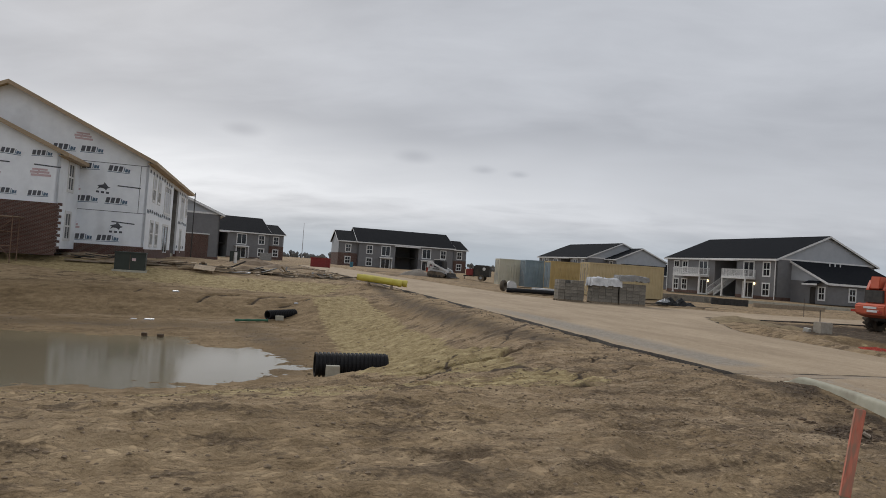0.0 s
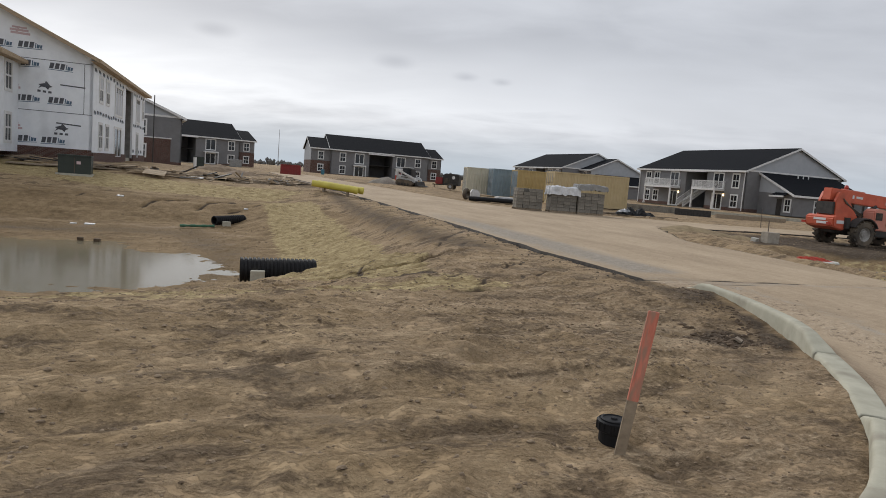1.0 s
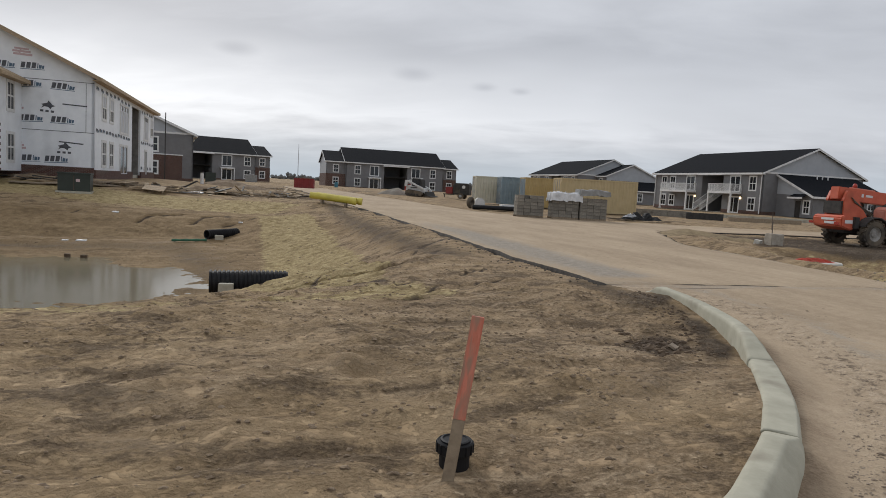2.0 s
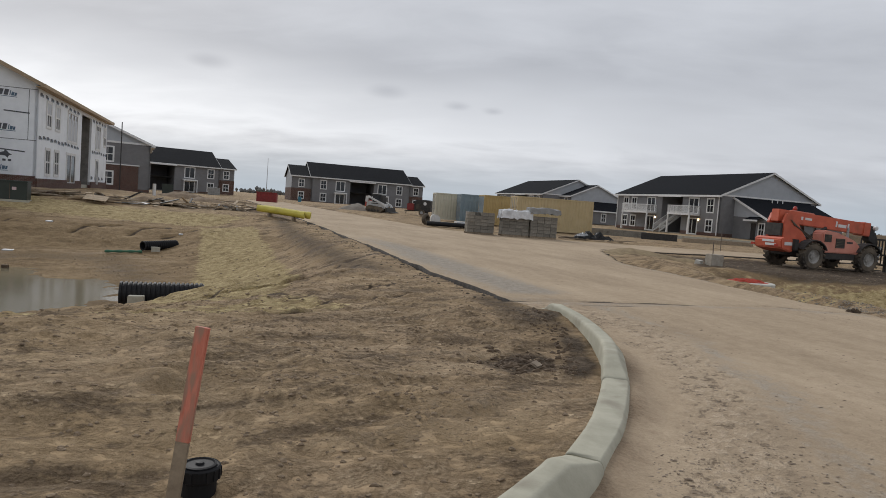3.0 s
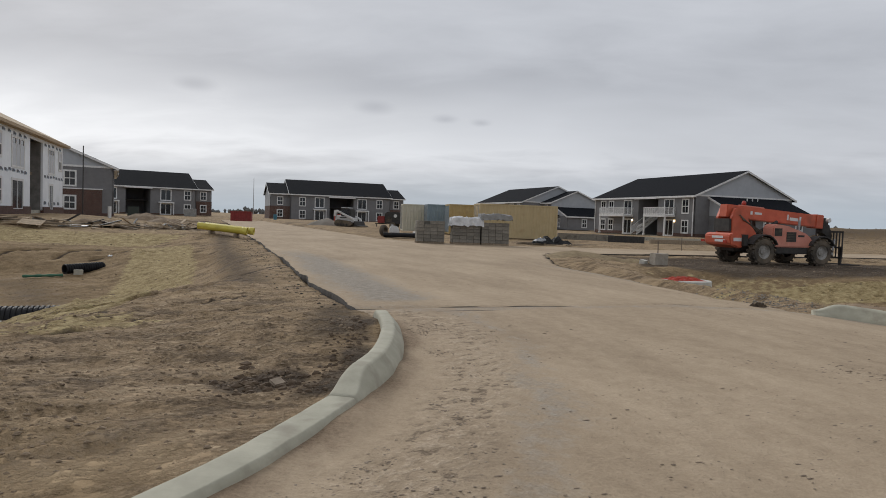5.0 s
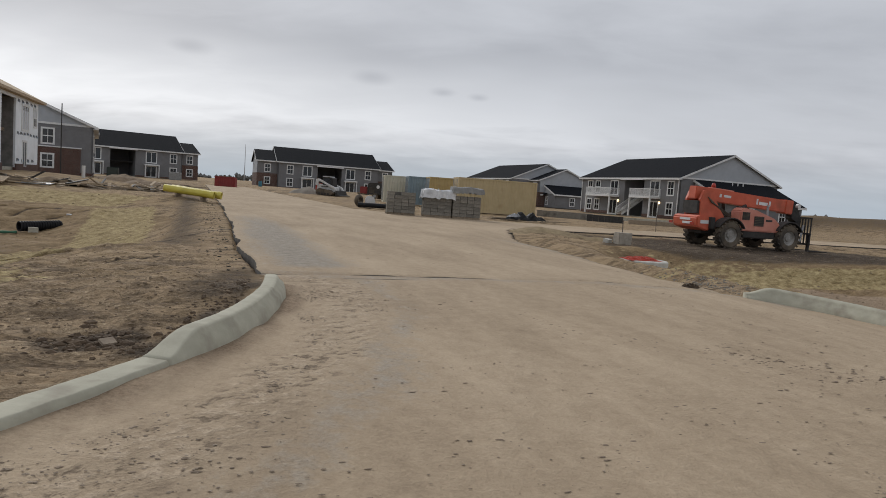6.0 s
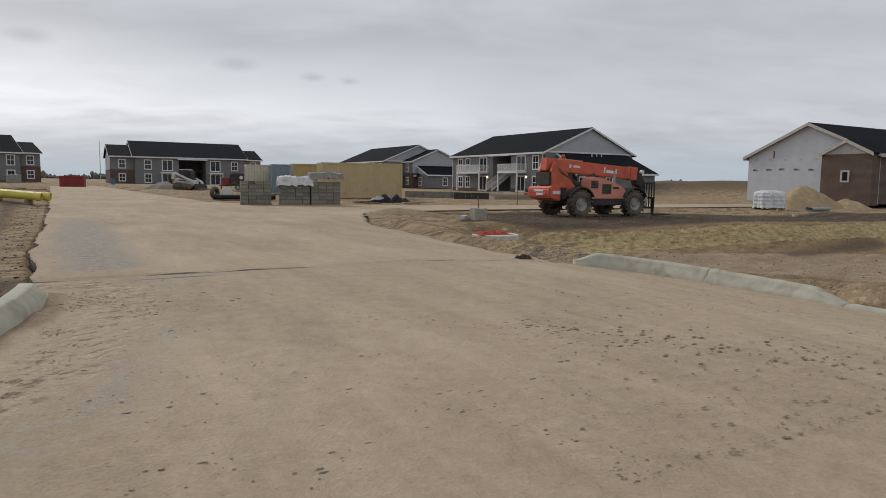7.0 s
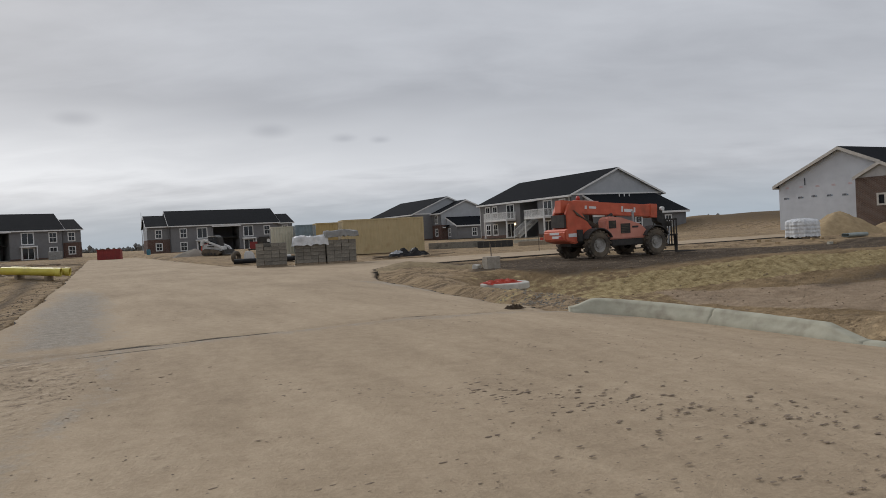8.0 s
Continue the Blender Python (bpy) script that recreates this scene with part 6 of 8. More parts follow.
def telehandler(m):
    h = thing("telehandler", "faded orange telescopic handler parked on the dirt, forks lowered", "telehandler", m)
    r, tr = 0.64, 1.05
    for x in (0.0, 3.43):
        for y, s in ((-tr, -1), (tr, 1)):
            tyre_wheel(h, x, y, r, r, 0.42, s)
    dark = material("grimy_black_steel", (0.018, 0.017, 0.016), (0.05, 0.045, 0.04), 5, 0.7)
    bm = bmnew()
    profile_y(bm, [(-1.0, 0.62), (4.3, 0.62), (4.4, 1.0), (3.4, 1.12), (-1.0, 1.12)], -0.42, 0.42)
    part("chassis", bm, dark, h, bevel=0.02)
    for x in (0.0, 3.43):
        bm = bmnew()
        tube(bm, (x, -0.85, r), (x, 0.85, r), 0.13, 10)
        part("axle", bm, dark, h)
    # rear: counterweight and boom tower
    bm = bmnew()
    profile_y(bm, [(-1.62, 0.92), (-1.0, 0.74), (-0.86, 0.86), (-0.84, 1.3), (-0.92, 1.42), (-1.5, 1.46), (-1.66, 1.34)], -0.86, 0.86)
    part("counterweight", bm, ORANGE, h, bevel=0.05)
    for z, a, b in ((1.20, -0.42, 0.30), (1.03, -0.55, 0.10)):
        bm = bmnew()
        box(bm, -1.68, -1.655, a, b, z, z + 0.11)
        part("pale_mark", bm, TRIM, h, "pale painted mark on the counterweight")
    bm = bmnew()
    box(bm, -1.45, -1.0, -0.875, -0.862, 1.08, 1.24)
    part("pale_mark", bm, TRIM, h, "pale painted mark on the counterweight")
    for y0, y1 in ((-0.55, -0.38), (0.38, 0.55)):
        bm = bmnew()
        profile_y(bm, [(-1.28, 1.46), (-0.2, 1.12), (0.42, 1.12), (-0.1, 1.72), (-0.55, 2.3), (-0.62, 2.62), (-1.12, 2.62), (-1.3, 2.2)], y0, y1)
        part("boom_tower", bm, ORANGE, h, bevel=0.015)
    bm = bmnew()
    box(bm, -1.42, -1.29, -0.5, 0.5, 1.52, 2.12)
    part("radiator_grille", bm, dark, h)
    bm = bmnew()
    box(bm, -0.98, -0.72, -1.0, -0.60, 0.86, 1.40)
    part("battery_box", bm, dark, h, bevel=0.02)
    for k in range(3):
        bm = bmnew()
        tube(bm, (-0.9 + k * 0.08, -0.58, 2.3 - k * 0.1), (0.5 + k * 0.1, -0.50, 1.35 + k * 0.06), 0.028, 8)
        part("hydraulic_hose", bm, RUBBER, h)
    # boom, sloping down to the front
    a, b = Vector((-1.36, 0, 2.50)), Vector((4.55, 0, 2.12))
    q = Matrix.Translation(a) @ (b - a).to_track_quat("X", "Z").to_matrix().to_4x4()
    ln = (b - a).length
    bm = bmnew()
    box(bm, 0, ln - 0.55, -0.26, 0.26, -0.30, 0.30, q)
    part("boom", bm, ORANGE, h, bevel=0.03)
    bm = bmnew()
    box(bm, ln - 0.58, ln - 0.1, -0.30, 0.30, -0.34, 0.34, q)
    part("boom_collar", bm, ORANGE, h, bevel=0.03)
    bm = bmnew()
    box(bm, ln - 0.2, ln + 0.35, -0.18, 0.18, -0.24, 0.22, q)
    part("inner_boom", bm, dark, h, bevel=0.02)
    bm = bmnew()
    box(bm, 0.9, 2.3, -0.12, 0.12, 0.28, 0.36, q)
    part("hose_cover", bm, PINK_ORANGE, h, bevel=0.02)
    bm = bmnew()
    lathe(bm, [(0.001, 0.0), (0.10, 0.0), (0.10, 0.12), (0.06, 0.20), (0.001, 0.21)], 14, q @ Matrix.Translation((1.15, 0.0, 0.36)))
    part("beacon", bm, material("red_beacon", (0.35, 0.03, 0.02), (0.45, 0.05, 0.03), 4, 0.3), h, smooth=True)
    for x, w, zz, hh in ((1.35, 0.12, -0.06, 0.16), (1.6, 0.42, -0.03, 0.11), (3.55, 0.10, -0.12, 0.27), (3.72, 0.52, -0.12, 0.15), (4.32, 0.1, -0.12, 0.24)):
        bm = bmnew()
        box(bm, x, x + w, -0.272, -0.262, zz, zz + hh, q)
        part("pale_mark", bm, TRIM, h, "pale painted mark on the boom")
    bm = bmnew()
    box(bm, 0.45, 0.72, -0.272, -0.262, 0.02, 0.16, q)
    part("dark_mark", bm, dark, h)
    # lift cylinder
    bm = bmnew()
    tube(bm, (-0.2, -0.3, 1.2), (1.55, -0.3, 2.05), 0.075, 12)
    part("lift_cylinder", bm, dark, h)
    bm = bmnew()
    tube(bm, (-0.55, -0.31, 1.05), (0.5, -0.31, 1.55), 0.045, 10)
    part("cylinder_rod", bm, STEEL, h)
    # engine hood on the near side
    bm = bmnew()
    profile_y(bm, [(0.55, 0.86), (2.85, 0.86), (2.95, 1.25), (2.6, 1.52), (1.45, 1.86), (0.75, 1.94), (0.55, 1.78)], -1.12, -0.46)
    part("engine_hood", bm, PINK_ORANGE, h, "sun-bleached salmon engine hood", bevel=0.05)
    for x0, x1, z0, z1 in ((0.66, 1.08, 1.38, 1.74), (1.36, 1.92, 1.12, 1.58)):
        bm = bmnew()
        box(bm, x0, x1, -1.14, -1.115, z0, z1)
        g = part("hood_grille", bm, dark, h)
        for k in range(6):
            bm = bmnew()
            zz = z0 + (z1 - z0) * (k + 0.5) / 6
            box(bm, x0 + 0.02, x1 - 0.02, -1.150, -1.14, zz - 0.012, zz + 0.012)
            part("louvre", bm, RUBBER, g)
    bm = bmnew()
    box(bm, 2.05, 2.42, -1.132, -1.12, 1.36, 1.45)
    part("dark_mark", bm, dark, h)
    bm = bmnew()
    box(bm, 0.85, 2.75, -1.05, -0.5, 0.55, 0.97)
    part("fuel_tank", bm, dark, h, bevel=0.03)
    bm = bmnew()
    tube(bm, (2.35, -0.85, 1.5), (2.35, -0.85, 2.15), 0.06, 10)
    part("exhaust_pipe", bm, STEEL, h)
    # mudguards
    for x in (0.0, 3.43):
        for y0, y1 in ((-1.30, -0.82), (0.82, 1.30)):
            bm = bmnew()
            n = 9
            outer = [(x + 0.82 * math.cos(radians(25 + 130 * i / (n - 1))), r + 0.80 * math.sin(radians(25 + 130 * i / (n - 1)))) for i in range(n)]
            inner = [(x + 0.77 * math.cos(radians(25 + 130 * i / (n - 1))), r + 0.75 * math.sin(radians(25 + 130 * i / (n - 1)))) for i in range(n)]
            for i in range(n - 1):
                slab(bm, [(p[0], y0, p[1]) for p in (outer[i], outer[i + 1], inner[i + 1], inner[i])], (0, y1 - y0, 0))
            part("mudguard", bm, dark, h)
    # cab on the far side
    bm = bmnew()
    for x in (0.75, 2.35):
        for y in (0.42, 1.12):
            box(bm, x, x + 0.08, y, y + 0.08, 0.95, 2.5)
    box(bm, 0.70, 2.48, 0.38, 1.24, 2.48, 2.56)
    box(bm, 0.75, 2.43, 0.42, 1.2, 0.85, 1.0)
    cab = part("cab_frame", bm, dark, h)
    bm = bmnew()
    profile_y(bm, [(0.95, 1.0), (1.5, 1.0), (1.5, 1.5), (1.12, 1.55), (1.05, 2.1), (0.92, 2.1)], 0.55, 1.05)
    part("seat", bm, RUBBER, cab)
    # boom head, carriage and forks
    bm = bmnew()
    profile_y(bm, [(4.45, 1.9), (4.95, 2.0), (5.15, 1.5), (5.1, 0.7), (4.9, 0.65), (4.85, 1.45), (4.5, 1.6)], -0.2, 0.2)
    part("boom_head", bm, dark, h, bevel=0.02)
    bm = bmnew()
    tube(bm, (4.65, -0.32, 2.22), (4.65, -0.46, 2.22), 0.11, 12)
    part("work_light", bm, TRIM, h, "white round work light")
    bm = bmnew()
    for z in (0.35, 0.85, 1.62):
        box(bm, 5.14, 5.22, -0.8, 0.8, z, z + 0.09)
    for i in range(10):
        y = -0.78 + 1.56 * i / 9
        box(bm, 5.15, 5.20, y - 0.025, y + 0.025, 0.35, 1.66)
    part("load_backrest", bm, dark, h)
    for y in (-0.62, 0.62):
        bm = bmnew()
        profile_y(bm, [(5.22, 0.95), (5.30, 0.95), (5.30, 0.10), (6.5, 0.05), (6.5, 0.02), (5.22, 0.03)], y - 0.07, y + 0.07)
        part("fork", bm, dark, h)
    bm = bmnew()
    tube(bm, (4.9, -0.45, 0.45), (5.05, -0.45, 1.3), 0.05, 8)
    part("tilt_cylinder", bm, STEEL, h)
    for y in (-0.75, 0.75):
        bm = bmnew()
        box(bm, -1.84, -1.80, y - 0.12, y + 0.12, 1.0, 1.12)
        part("tail_lamp", bm, material("red_beacon", (0.35, 0.03, 0.02), (0.45, 0.05, 0.03), 4, 0.3), h)
    return h


ax_ = 21.5
fx, fy = math.cos(radians(ax_)), math.sin(radians(ax_))
cx, cy = 9.62 - fy * 1.05, 32.58 + fx * 1.05
telehandler(rot_z(cx, cy, h_at(cx, cy) + 0.0, ax_))


def track_loader(m):
    h = thing("track_loader", "white compact track loader with red tail and lowered bucket", "loader", m)
    white = material("dusty_white_paint", (0.50, 0.50, 0.49), (0.66, 0.66, 0.65), 3, 0.5, second=(0.34, 0.31, 0.27), second_at=(0.55, 0.8))
    dark = MATS["grimy_black_steel"]
    red = material("red_paint", (0.42, 0.05, 0.035), (0.52, 0.08, 0.05), 3, 0.45)
    for y0, y1 in ((-0.95, -0.55), (0.55, 0.95)):
        bm = bmnew()
        profile_y(bm, [(-1.2, 0.25), (-0.95, 0.03), (0.85, 0.03), (1.15, 0.3), (0.75, 0.62), (-0.75, 0.78), (-1.15, 0.6)], y0, y1)
        tk = part("track", bm, RUBBER, h, bevel=0.03)
        for x in (-0.7, -0.3, 0.1, 0.5):
            bm = bmnew()
            yy = y0 - 0.01 if y0 < 0 else y1 + 0.01
            tube(bm, (x, yy - 0.02, 0.2), (x, yy + 0.02, 0.2), 0.13, 12)
            part("roller", bm, dark, tk)
    bm = bmnew()
    profile_y(bm, [(-1.35, 0.55), (1.0, 0.45), (1.0, 0.95), (0.4, 1.1), (-1.3, 1.25)], -0.55, 0.55)
    part("body", bm, white, h, bevel=0.04)
    bm = bmnew()
    profile_y(bm, [(-1.52, 0.6), (-1.36, 0.6), (-1.31, 1.35), (-1.46, 1.35)], -0.56, 0.56)
    part("tail_door", bm, red, h, bevel=0.02)
    bm = bmnew()
    profile_y(bm, [(-0.65, 1.1), (0.75, 1.0), (0.62, 1.95), (0.3, 2.06), (-0.6, 2.06)], -0.46, 0.46)
    part("cab", bm, dark, h, bevel=0.04)
    for y0, y1 in ((-0.78, -0.58), (0.58, 0.78)):
        bm = bmnew()
        slab(bm, [(-1.4, y0, 1.15), (-1.32, y0, 1.78), (-1.0, y0, 1.84), (1.25, y0, 0.95), (1.6, y0, 0.35), (1.4, y0, 0.3), (1.1, y0, 0.82), (-0.95, y0, 1.62), (-1.1, y0, 1.1)], (0, y1 - y0, 0))
        part("lift_arm", bm, white, h)
    bm = bmnew()
    profile_y(bm, [(1.45, 0.08), (2.15, 0.05), (2.2, 0.10), (1.75, 0.2), (1.6, 0.62), (1.45, 0.62)], -0.95, 0.95)
    part("bucket", bm, dark, h, bevel=0.01)
    bm = bmnew()
    profile_y(bm, [(-0.68, 2.06), (0.36, 2.06), (0.30, 2.14), (-0.62, 2.14)], -0.48, 0.48)
    part("cab_roof", bm, white, h, bevel=0.02)
    for y in (-0.475, 0.465):
        bm = bmnew()
        profile_y(bm, [(-0.5, 1.25), (0.55, 1.2), (0.5, 1.9), (-0.48, 1.95)], y, y + 0.01)
        part("side_glass", bm, GLASS, h)
    for y in (-0.80, 0.78):
        bm = bmnew()
        box(bm, -0.55, 0.35, y, y + 0.02, 0.95, 1.05)
        part("dark_mark", bm, dark, h)
    return h


track_loader(rot_z(-18.7, 76.0, h_at(-18.7, 76.0), -22))


# ---------------------------------------------------------------- containers, stacks, pipes
def container(label, m, col, door_col, length=6.1):
    h = thing("shipping_container", label, "container", m, group="storage containers")
    w, hh = 2.44, 2.75
    bm = bmnew()
    n = int(length / 0.28)
    for y, s in ((0.0, 1), (w, -1)):
        prof = []
        for i in range(n):
            a = 0.12 + (length - 0.24) * i / n
            d = (length - 0.24) / n
            prof += [(a, 0), (a + d * 0.35, 0), (a + d * 0.5, 0.028), (a + d * 0.85, 0.028)]
        prof.append((length - 0.12, 0))
        vs = [(bm.verts.new((x, y + s * (0.02 + o), 0.16)), bm.verts.new((x, y + s * (0.02 + o), hh - 0.1))) for x, o in prof]
        for (a, b), (c, d) in zip(vs, vs[1:]):
            bm.faces.new((a, c, d, b))
    part("side_panel", bm, col, h)
    bm = bmnew()
    box(bm, length - 0.06, length - 0.02, 0.1, w - 0.1, 0.16, hh - 0.1)
    part("end_panel", bm, col, h)
    bm = bmnew()
    box(bm, 0.05, length - 0.05, 0.05, w - 0.05, hh - 0.06, hh - 0.02)
    part("container_roof", bm, col, h)
    bm = bmnew()
    for x in (0, length - 0.14):
        for y in (0, w - 0.14):
            box(bm, x, x + 0.14, y, y + 0.14, 0, hh)
    for y in (0, w - 0.1):
        box(bm, 0.14, length - 0.14, y, y + 0.1, hh - 0.12, hh)
        box(bm, 0.14, length - 0.14, y, y + 0.1, 0, 0.16)
    for x in (0, length - 0.1):
        box(bm, x, x + 0.1, 0.14, w - 0.14, hh - 0.14, hh)
        box(bm, x, x + 0.1, 0.14, w - 0.14, 0, 0.16)
    part("corner_frame", bm, col, h)
    for y0, y1 in ((0.15, 1.21), (1.23, 2.29)):
        bm = bmnew()
        box(bm, 0.02, 0.07, y0, y1, 0.17, hh - 0.15)
        for k in range(3):
            z = 0.4 + k * 0.7
            box(bm, -0.01, 0.02, y0 + 0.05, y1 - 0.05, z, z + 0.45)
        d = part("door", bm, door_col, h)
        for y in (y0 + 0.25, y1 - 0.25):
            bm = bmnew()
            tube(bm, (-0.05, y, 0.18), (-0.05, y, hh - 0.16), 0.02, 8)
            box(bm, -0.07, -0.03, y - 0.02, y + 0.26, 1.05, 1.1)
            part("locking_bar", bm, STEEL, d)
    return h


TAN = material("tan_container_paint", (0.44, 0.345, 0.185), (0.51, 0.405, 0.23), 1.2, 0.55, second=(0.34, 0.23, 0.11), second_at=(0.6, 0.85), second_scale=0.9)
CREAM = material("cream_container_paint", (0.50, 0.47, 0.36), (0.58, 0.55, 0.44), 1.2, 0.55, second=(0.38, 0.33, 0.24), second_at=(0.6, 0.85))
BLUEGREY = material("blue_grey_container_paint", (0.16, 0.22, 0.26), (0.22, 0.29, 0.33), 1.2, 0.5, second=(0.13, 0.16, 0.17), second_at=(0.6, 0.85))
OCHRE = material("ochre_container_paint", (0.36, 0.26, 0.10), (0.44, 0.33, 0.15), 1.2, 0.55, second=(0.28, 0.19, 0.09), second_at=(0.6, 0.85))
CA = 13.0
container("tan steel shipping container on the site yard", rot_z(-3.62, 55.45, 0.30, CA), TAN, TAN, 6.6)
container("ochre steel shipping container with blue-grey doors", rot_z(-6.5, 62.6, 0.34, CA), OCHRE, BLUEGREY)
container("blue-grey steel shipping container among others", rot_z(-8.85, 66.7, 0.36, CA), BLUEGREY, BLUEGREY)
container("cream-white steel shipping container beside the road", rot_z(-11.6, 69.3, 0.36, CA), CREAM, CREAM)
for k, (sx, sy) in enumerate(((-3.4, 55.7), (2.4, 57.0))):
    bm = bmnew()
    box(bm, 0, 0.4, 0, 2.2, 0, 0.16)
    tagged(part("timber_bearer", bm, TIMBER_OLD, m=rot_z(sx, sy, 0.16, CA)), "weathered timber bearer under the tan container", "timber", "container bearers")

BLOCK = bmnew()
box(BLOCK, 0, 0.39, 0, 0.19, 0, 0.19)
bmesh.ops.bevel(BLOCK, geom=list(BLOCK.edges), offset=0.008, segments=1, affect="EDGES")
block_mesh = bpy.data.meshes.new("block")
BLOCK.to_mesh(block_mesh)
BLOCK.free()
block_mesh.materials.append(BLOCKM)


def block_stack(label, m, nx, ny, nz, missing=(), seed=1):
    """Concrete blocks on a timber pallet, each block a part."""
    rnd = random.Random(seed)
    h = thing("block_stack", label, "blocks", m, group="stacks of concrete blocks")
    bm = bmnew()
    for y in (0.0, 0.5, 1.0):
        box(bm, 0, nx * 0.4, y, y + 0.1, 0, 0.09)
    for i in range(nx * 3):
        x = i * 0.4 / 3
        box(bm, x, x + 0.1, 0, 1.1, 0.09, 0.115)
    part("pallet", bm, TIMBER_OLD, h)
    for k in range(nz):
        for i in range(nx):
            for j in range(ny):
                if 0 < i < nx - 1 and 0 < j < ny - 1 and k < nz - 1:
                    continue
                if (i, k) in missing and j < 2:
                    continue
                ob = new("block", block_mesh)
                ob.parent = h
                ob.matrix_basis = pose(i * 0.4 + rnd.uniform(-0.012, 0.012), j * 0.2 + rnd.uniform(-0.012, 0.012), 0.118 + k * 0.197, 0, 0, rnd.uniform(-1.2, 1.2))
    return h


def drape(name, label, m, w, d, hgt, mt, seed, sag=0.06, cat="plastic wrap", dome=0.0):
    """Crumpled sheet over a stack: top and sides, with folds."""
    rnd = random.Random(seed)
    bm = bmnew()
    rows = []
    prof = [(0.0, 0.0), (0.25, 0.0), (0.6, 0.0), (0.85, 0.0), (1.0, 0.06), (1.02, 0.3), (1.03, 0.6), (1.05, 1.0)]
    if dome:
        # pulled tight round the courses below it
        prof = prof[:5] + [(1.035 if k % 2 else 1.01, 0.12 + 0.11 * k) for k in range(8)] + [(1.05, 1.0)]
    seg = 56
    for ri, (rad, down) in enumerate(prof):
        ring = []
        for i in range(seg):
            a = 2 * math.pi * i / seg
            c, s = math.cos(a), math.sin(a)
            k = (1 - dome) / max(abs(c), abs(s)) + dome * 1.12
            fold = 0.025 * math.sin(a * 9 + seed) + 0.02 * math.sin(a * 17 + seed * 2) + rnd.uniform(-0.012, 0.012)
            edge = (0.2 if down > 0.1 else 0.6)
            x, y = w / 2 * rad * k * c * (1 + fold * (0.5 + down)), d / 2 * rad * k * s * (1 + fold * (0.5 + down))
            z = hgt * (1 - down) + (0.05 * math.sin(x * 5 + seed) + 0.04 * math.sin(y * 7 + x * 3)) * edge + rnd.uniform(-sag, sag) * edge
            z -= dome * 0.35 * rad * rad * (1 - down)
            if ri == len(prof) - 1:
                z += rnd.uniform(0, 0.10)
            ring.append(bm.verts.new((x, y, z)))
        rows.append(ring)
    for a, b in zip(rows, rows[1:]):
        for i in range(seg):
            bm.faces.new((a[i], b[i], b[(i + 1) % seg], a[(i + 1) % seg]))
    bmesh.ops.remove_doubles(bm, verts=bm.verts, dist=0.001)
    bmesh.ops.solidify(bm, geom=list(bm.faces), thickness=0.006)
    return tagged(part(name, bm, mt, m=m), label, cat)


PLASTIC = material("white_plastic_sheet", (0.55, 0.56, 0.57), (0.72, 0.73, 0.74), 3, 0.3, bump=0.02, bump_scale=6, second=(0.42, 0.43, 0.44), second_at=(0.5, 0.75), second_scale=2.4)
pz = 0.24
block_stack("grey concrete blocks stacked on a timber pallet, top course broken", rot_z(-7.05, 38.7, pz, 12), 4, 5, 6, {(1, 5)}, 1)
block_stack("grey concrete blocks under a white plastic cover", rot_z(-5.0, 38.95, pz, 12), 4, 5, 5, set(), 2)
block_stack("tall stack of grey concrete blocks on a pallet", rot_z(-3.35, 39.15, pz, 12), 4, 5, 6, set(), 3)
drape("plastic_cover", "crumpled white plastic cover thrown over blocks", rot_z(-5.0 + 0.7, 38.95 + 0.68, pz + 1.02, 12), 1.78, 1.3, 0.52, PLASTIC, 4, 0.08)
GREYSHEET = material("grey_slab_pack", (0.20, 0.20, 0.195), (0.29, 0.29, 0.28), 4, 0.7, bump=0.01, bump_scale=12)
drape("paver_pack", "grey shrink-wrapped pack of slabs lying on blocks", rot_z(-3.35 + 0.7, 39.15 + 0.68, pz + 1.42, 12), 1.75, 1.25, 0.38, GREYSHEET, 7, 0.03, "slab pack")


def corrugated(bm, a, b, r, pitch=0.11, wall=0.035, seg=28):
    """Ribbed pipe from a to b, open at both ends."""
    a, b = Vector(a), Vector(b)
    q = (b - a).to_track_quat("Z", "Y").to_matrix().to_4x4()
    m = Matrix.Translation(a) @ q
    ln = (b - a).length
    prof = [(r - wall, 0.0)]
    z = 0.0
    while z < ln:
        prof += [(r, z), (r, z + pitch * 0.5), (r - wall * 0.9, z + pitch * 0.62), (r - wall * 0.9, z + pitch * 0.95)]
        z += pitch
    prof += [(r - wall, ln), (r - wall - 0.01, ln), (r - wall - 0.01, 0.0), (r - wall, 0.0)]
    lathe(bm, prof, seg, m)


def culvert(label, a, b, r, name="culvert_pipe"):
    h = thing(name, label, "pipe", Matrix.Translation(a), group="black drain pipes")
    bm = bmnew()
    corrugated(bm, (0, 0, 0), Vector(b) - Vector(a), r)
    part("ribbed_barrel", bm, BLACK_PLASTIC, h)
    # added black disc inside the mouth, standing in for the shade of the bore
    bm = bmnew()
    d = (Vector(b) - Vector(a)).normalized()
    c = d * 0.6
    q = Matrix.Translation(c) @ d.to_track_quat("Z", "Y").to_matrix().to_4x4()
    rings = lathe(bm, [(0.001, 0.0), (r * 0.92, 0.0)], 24, q)
    part("dark_inside", bm, RUBBER, h)
    return h


culvert("large black corrugated drain pipe emerging from the pond bank", (-14.75, 15.38, -1.06), (-12.95, 16.14, -1.05), 0.33)
culvert("small black corrugated drain pipe in the far pond bank", (-21.0, 28.1, -1.02), (-20.25, 29.6, -0.98), 0.215)


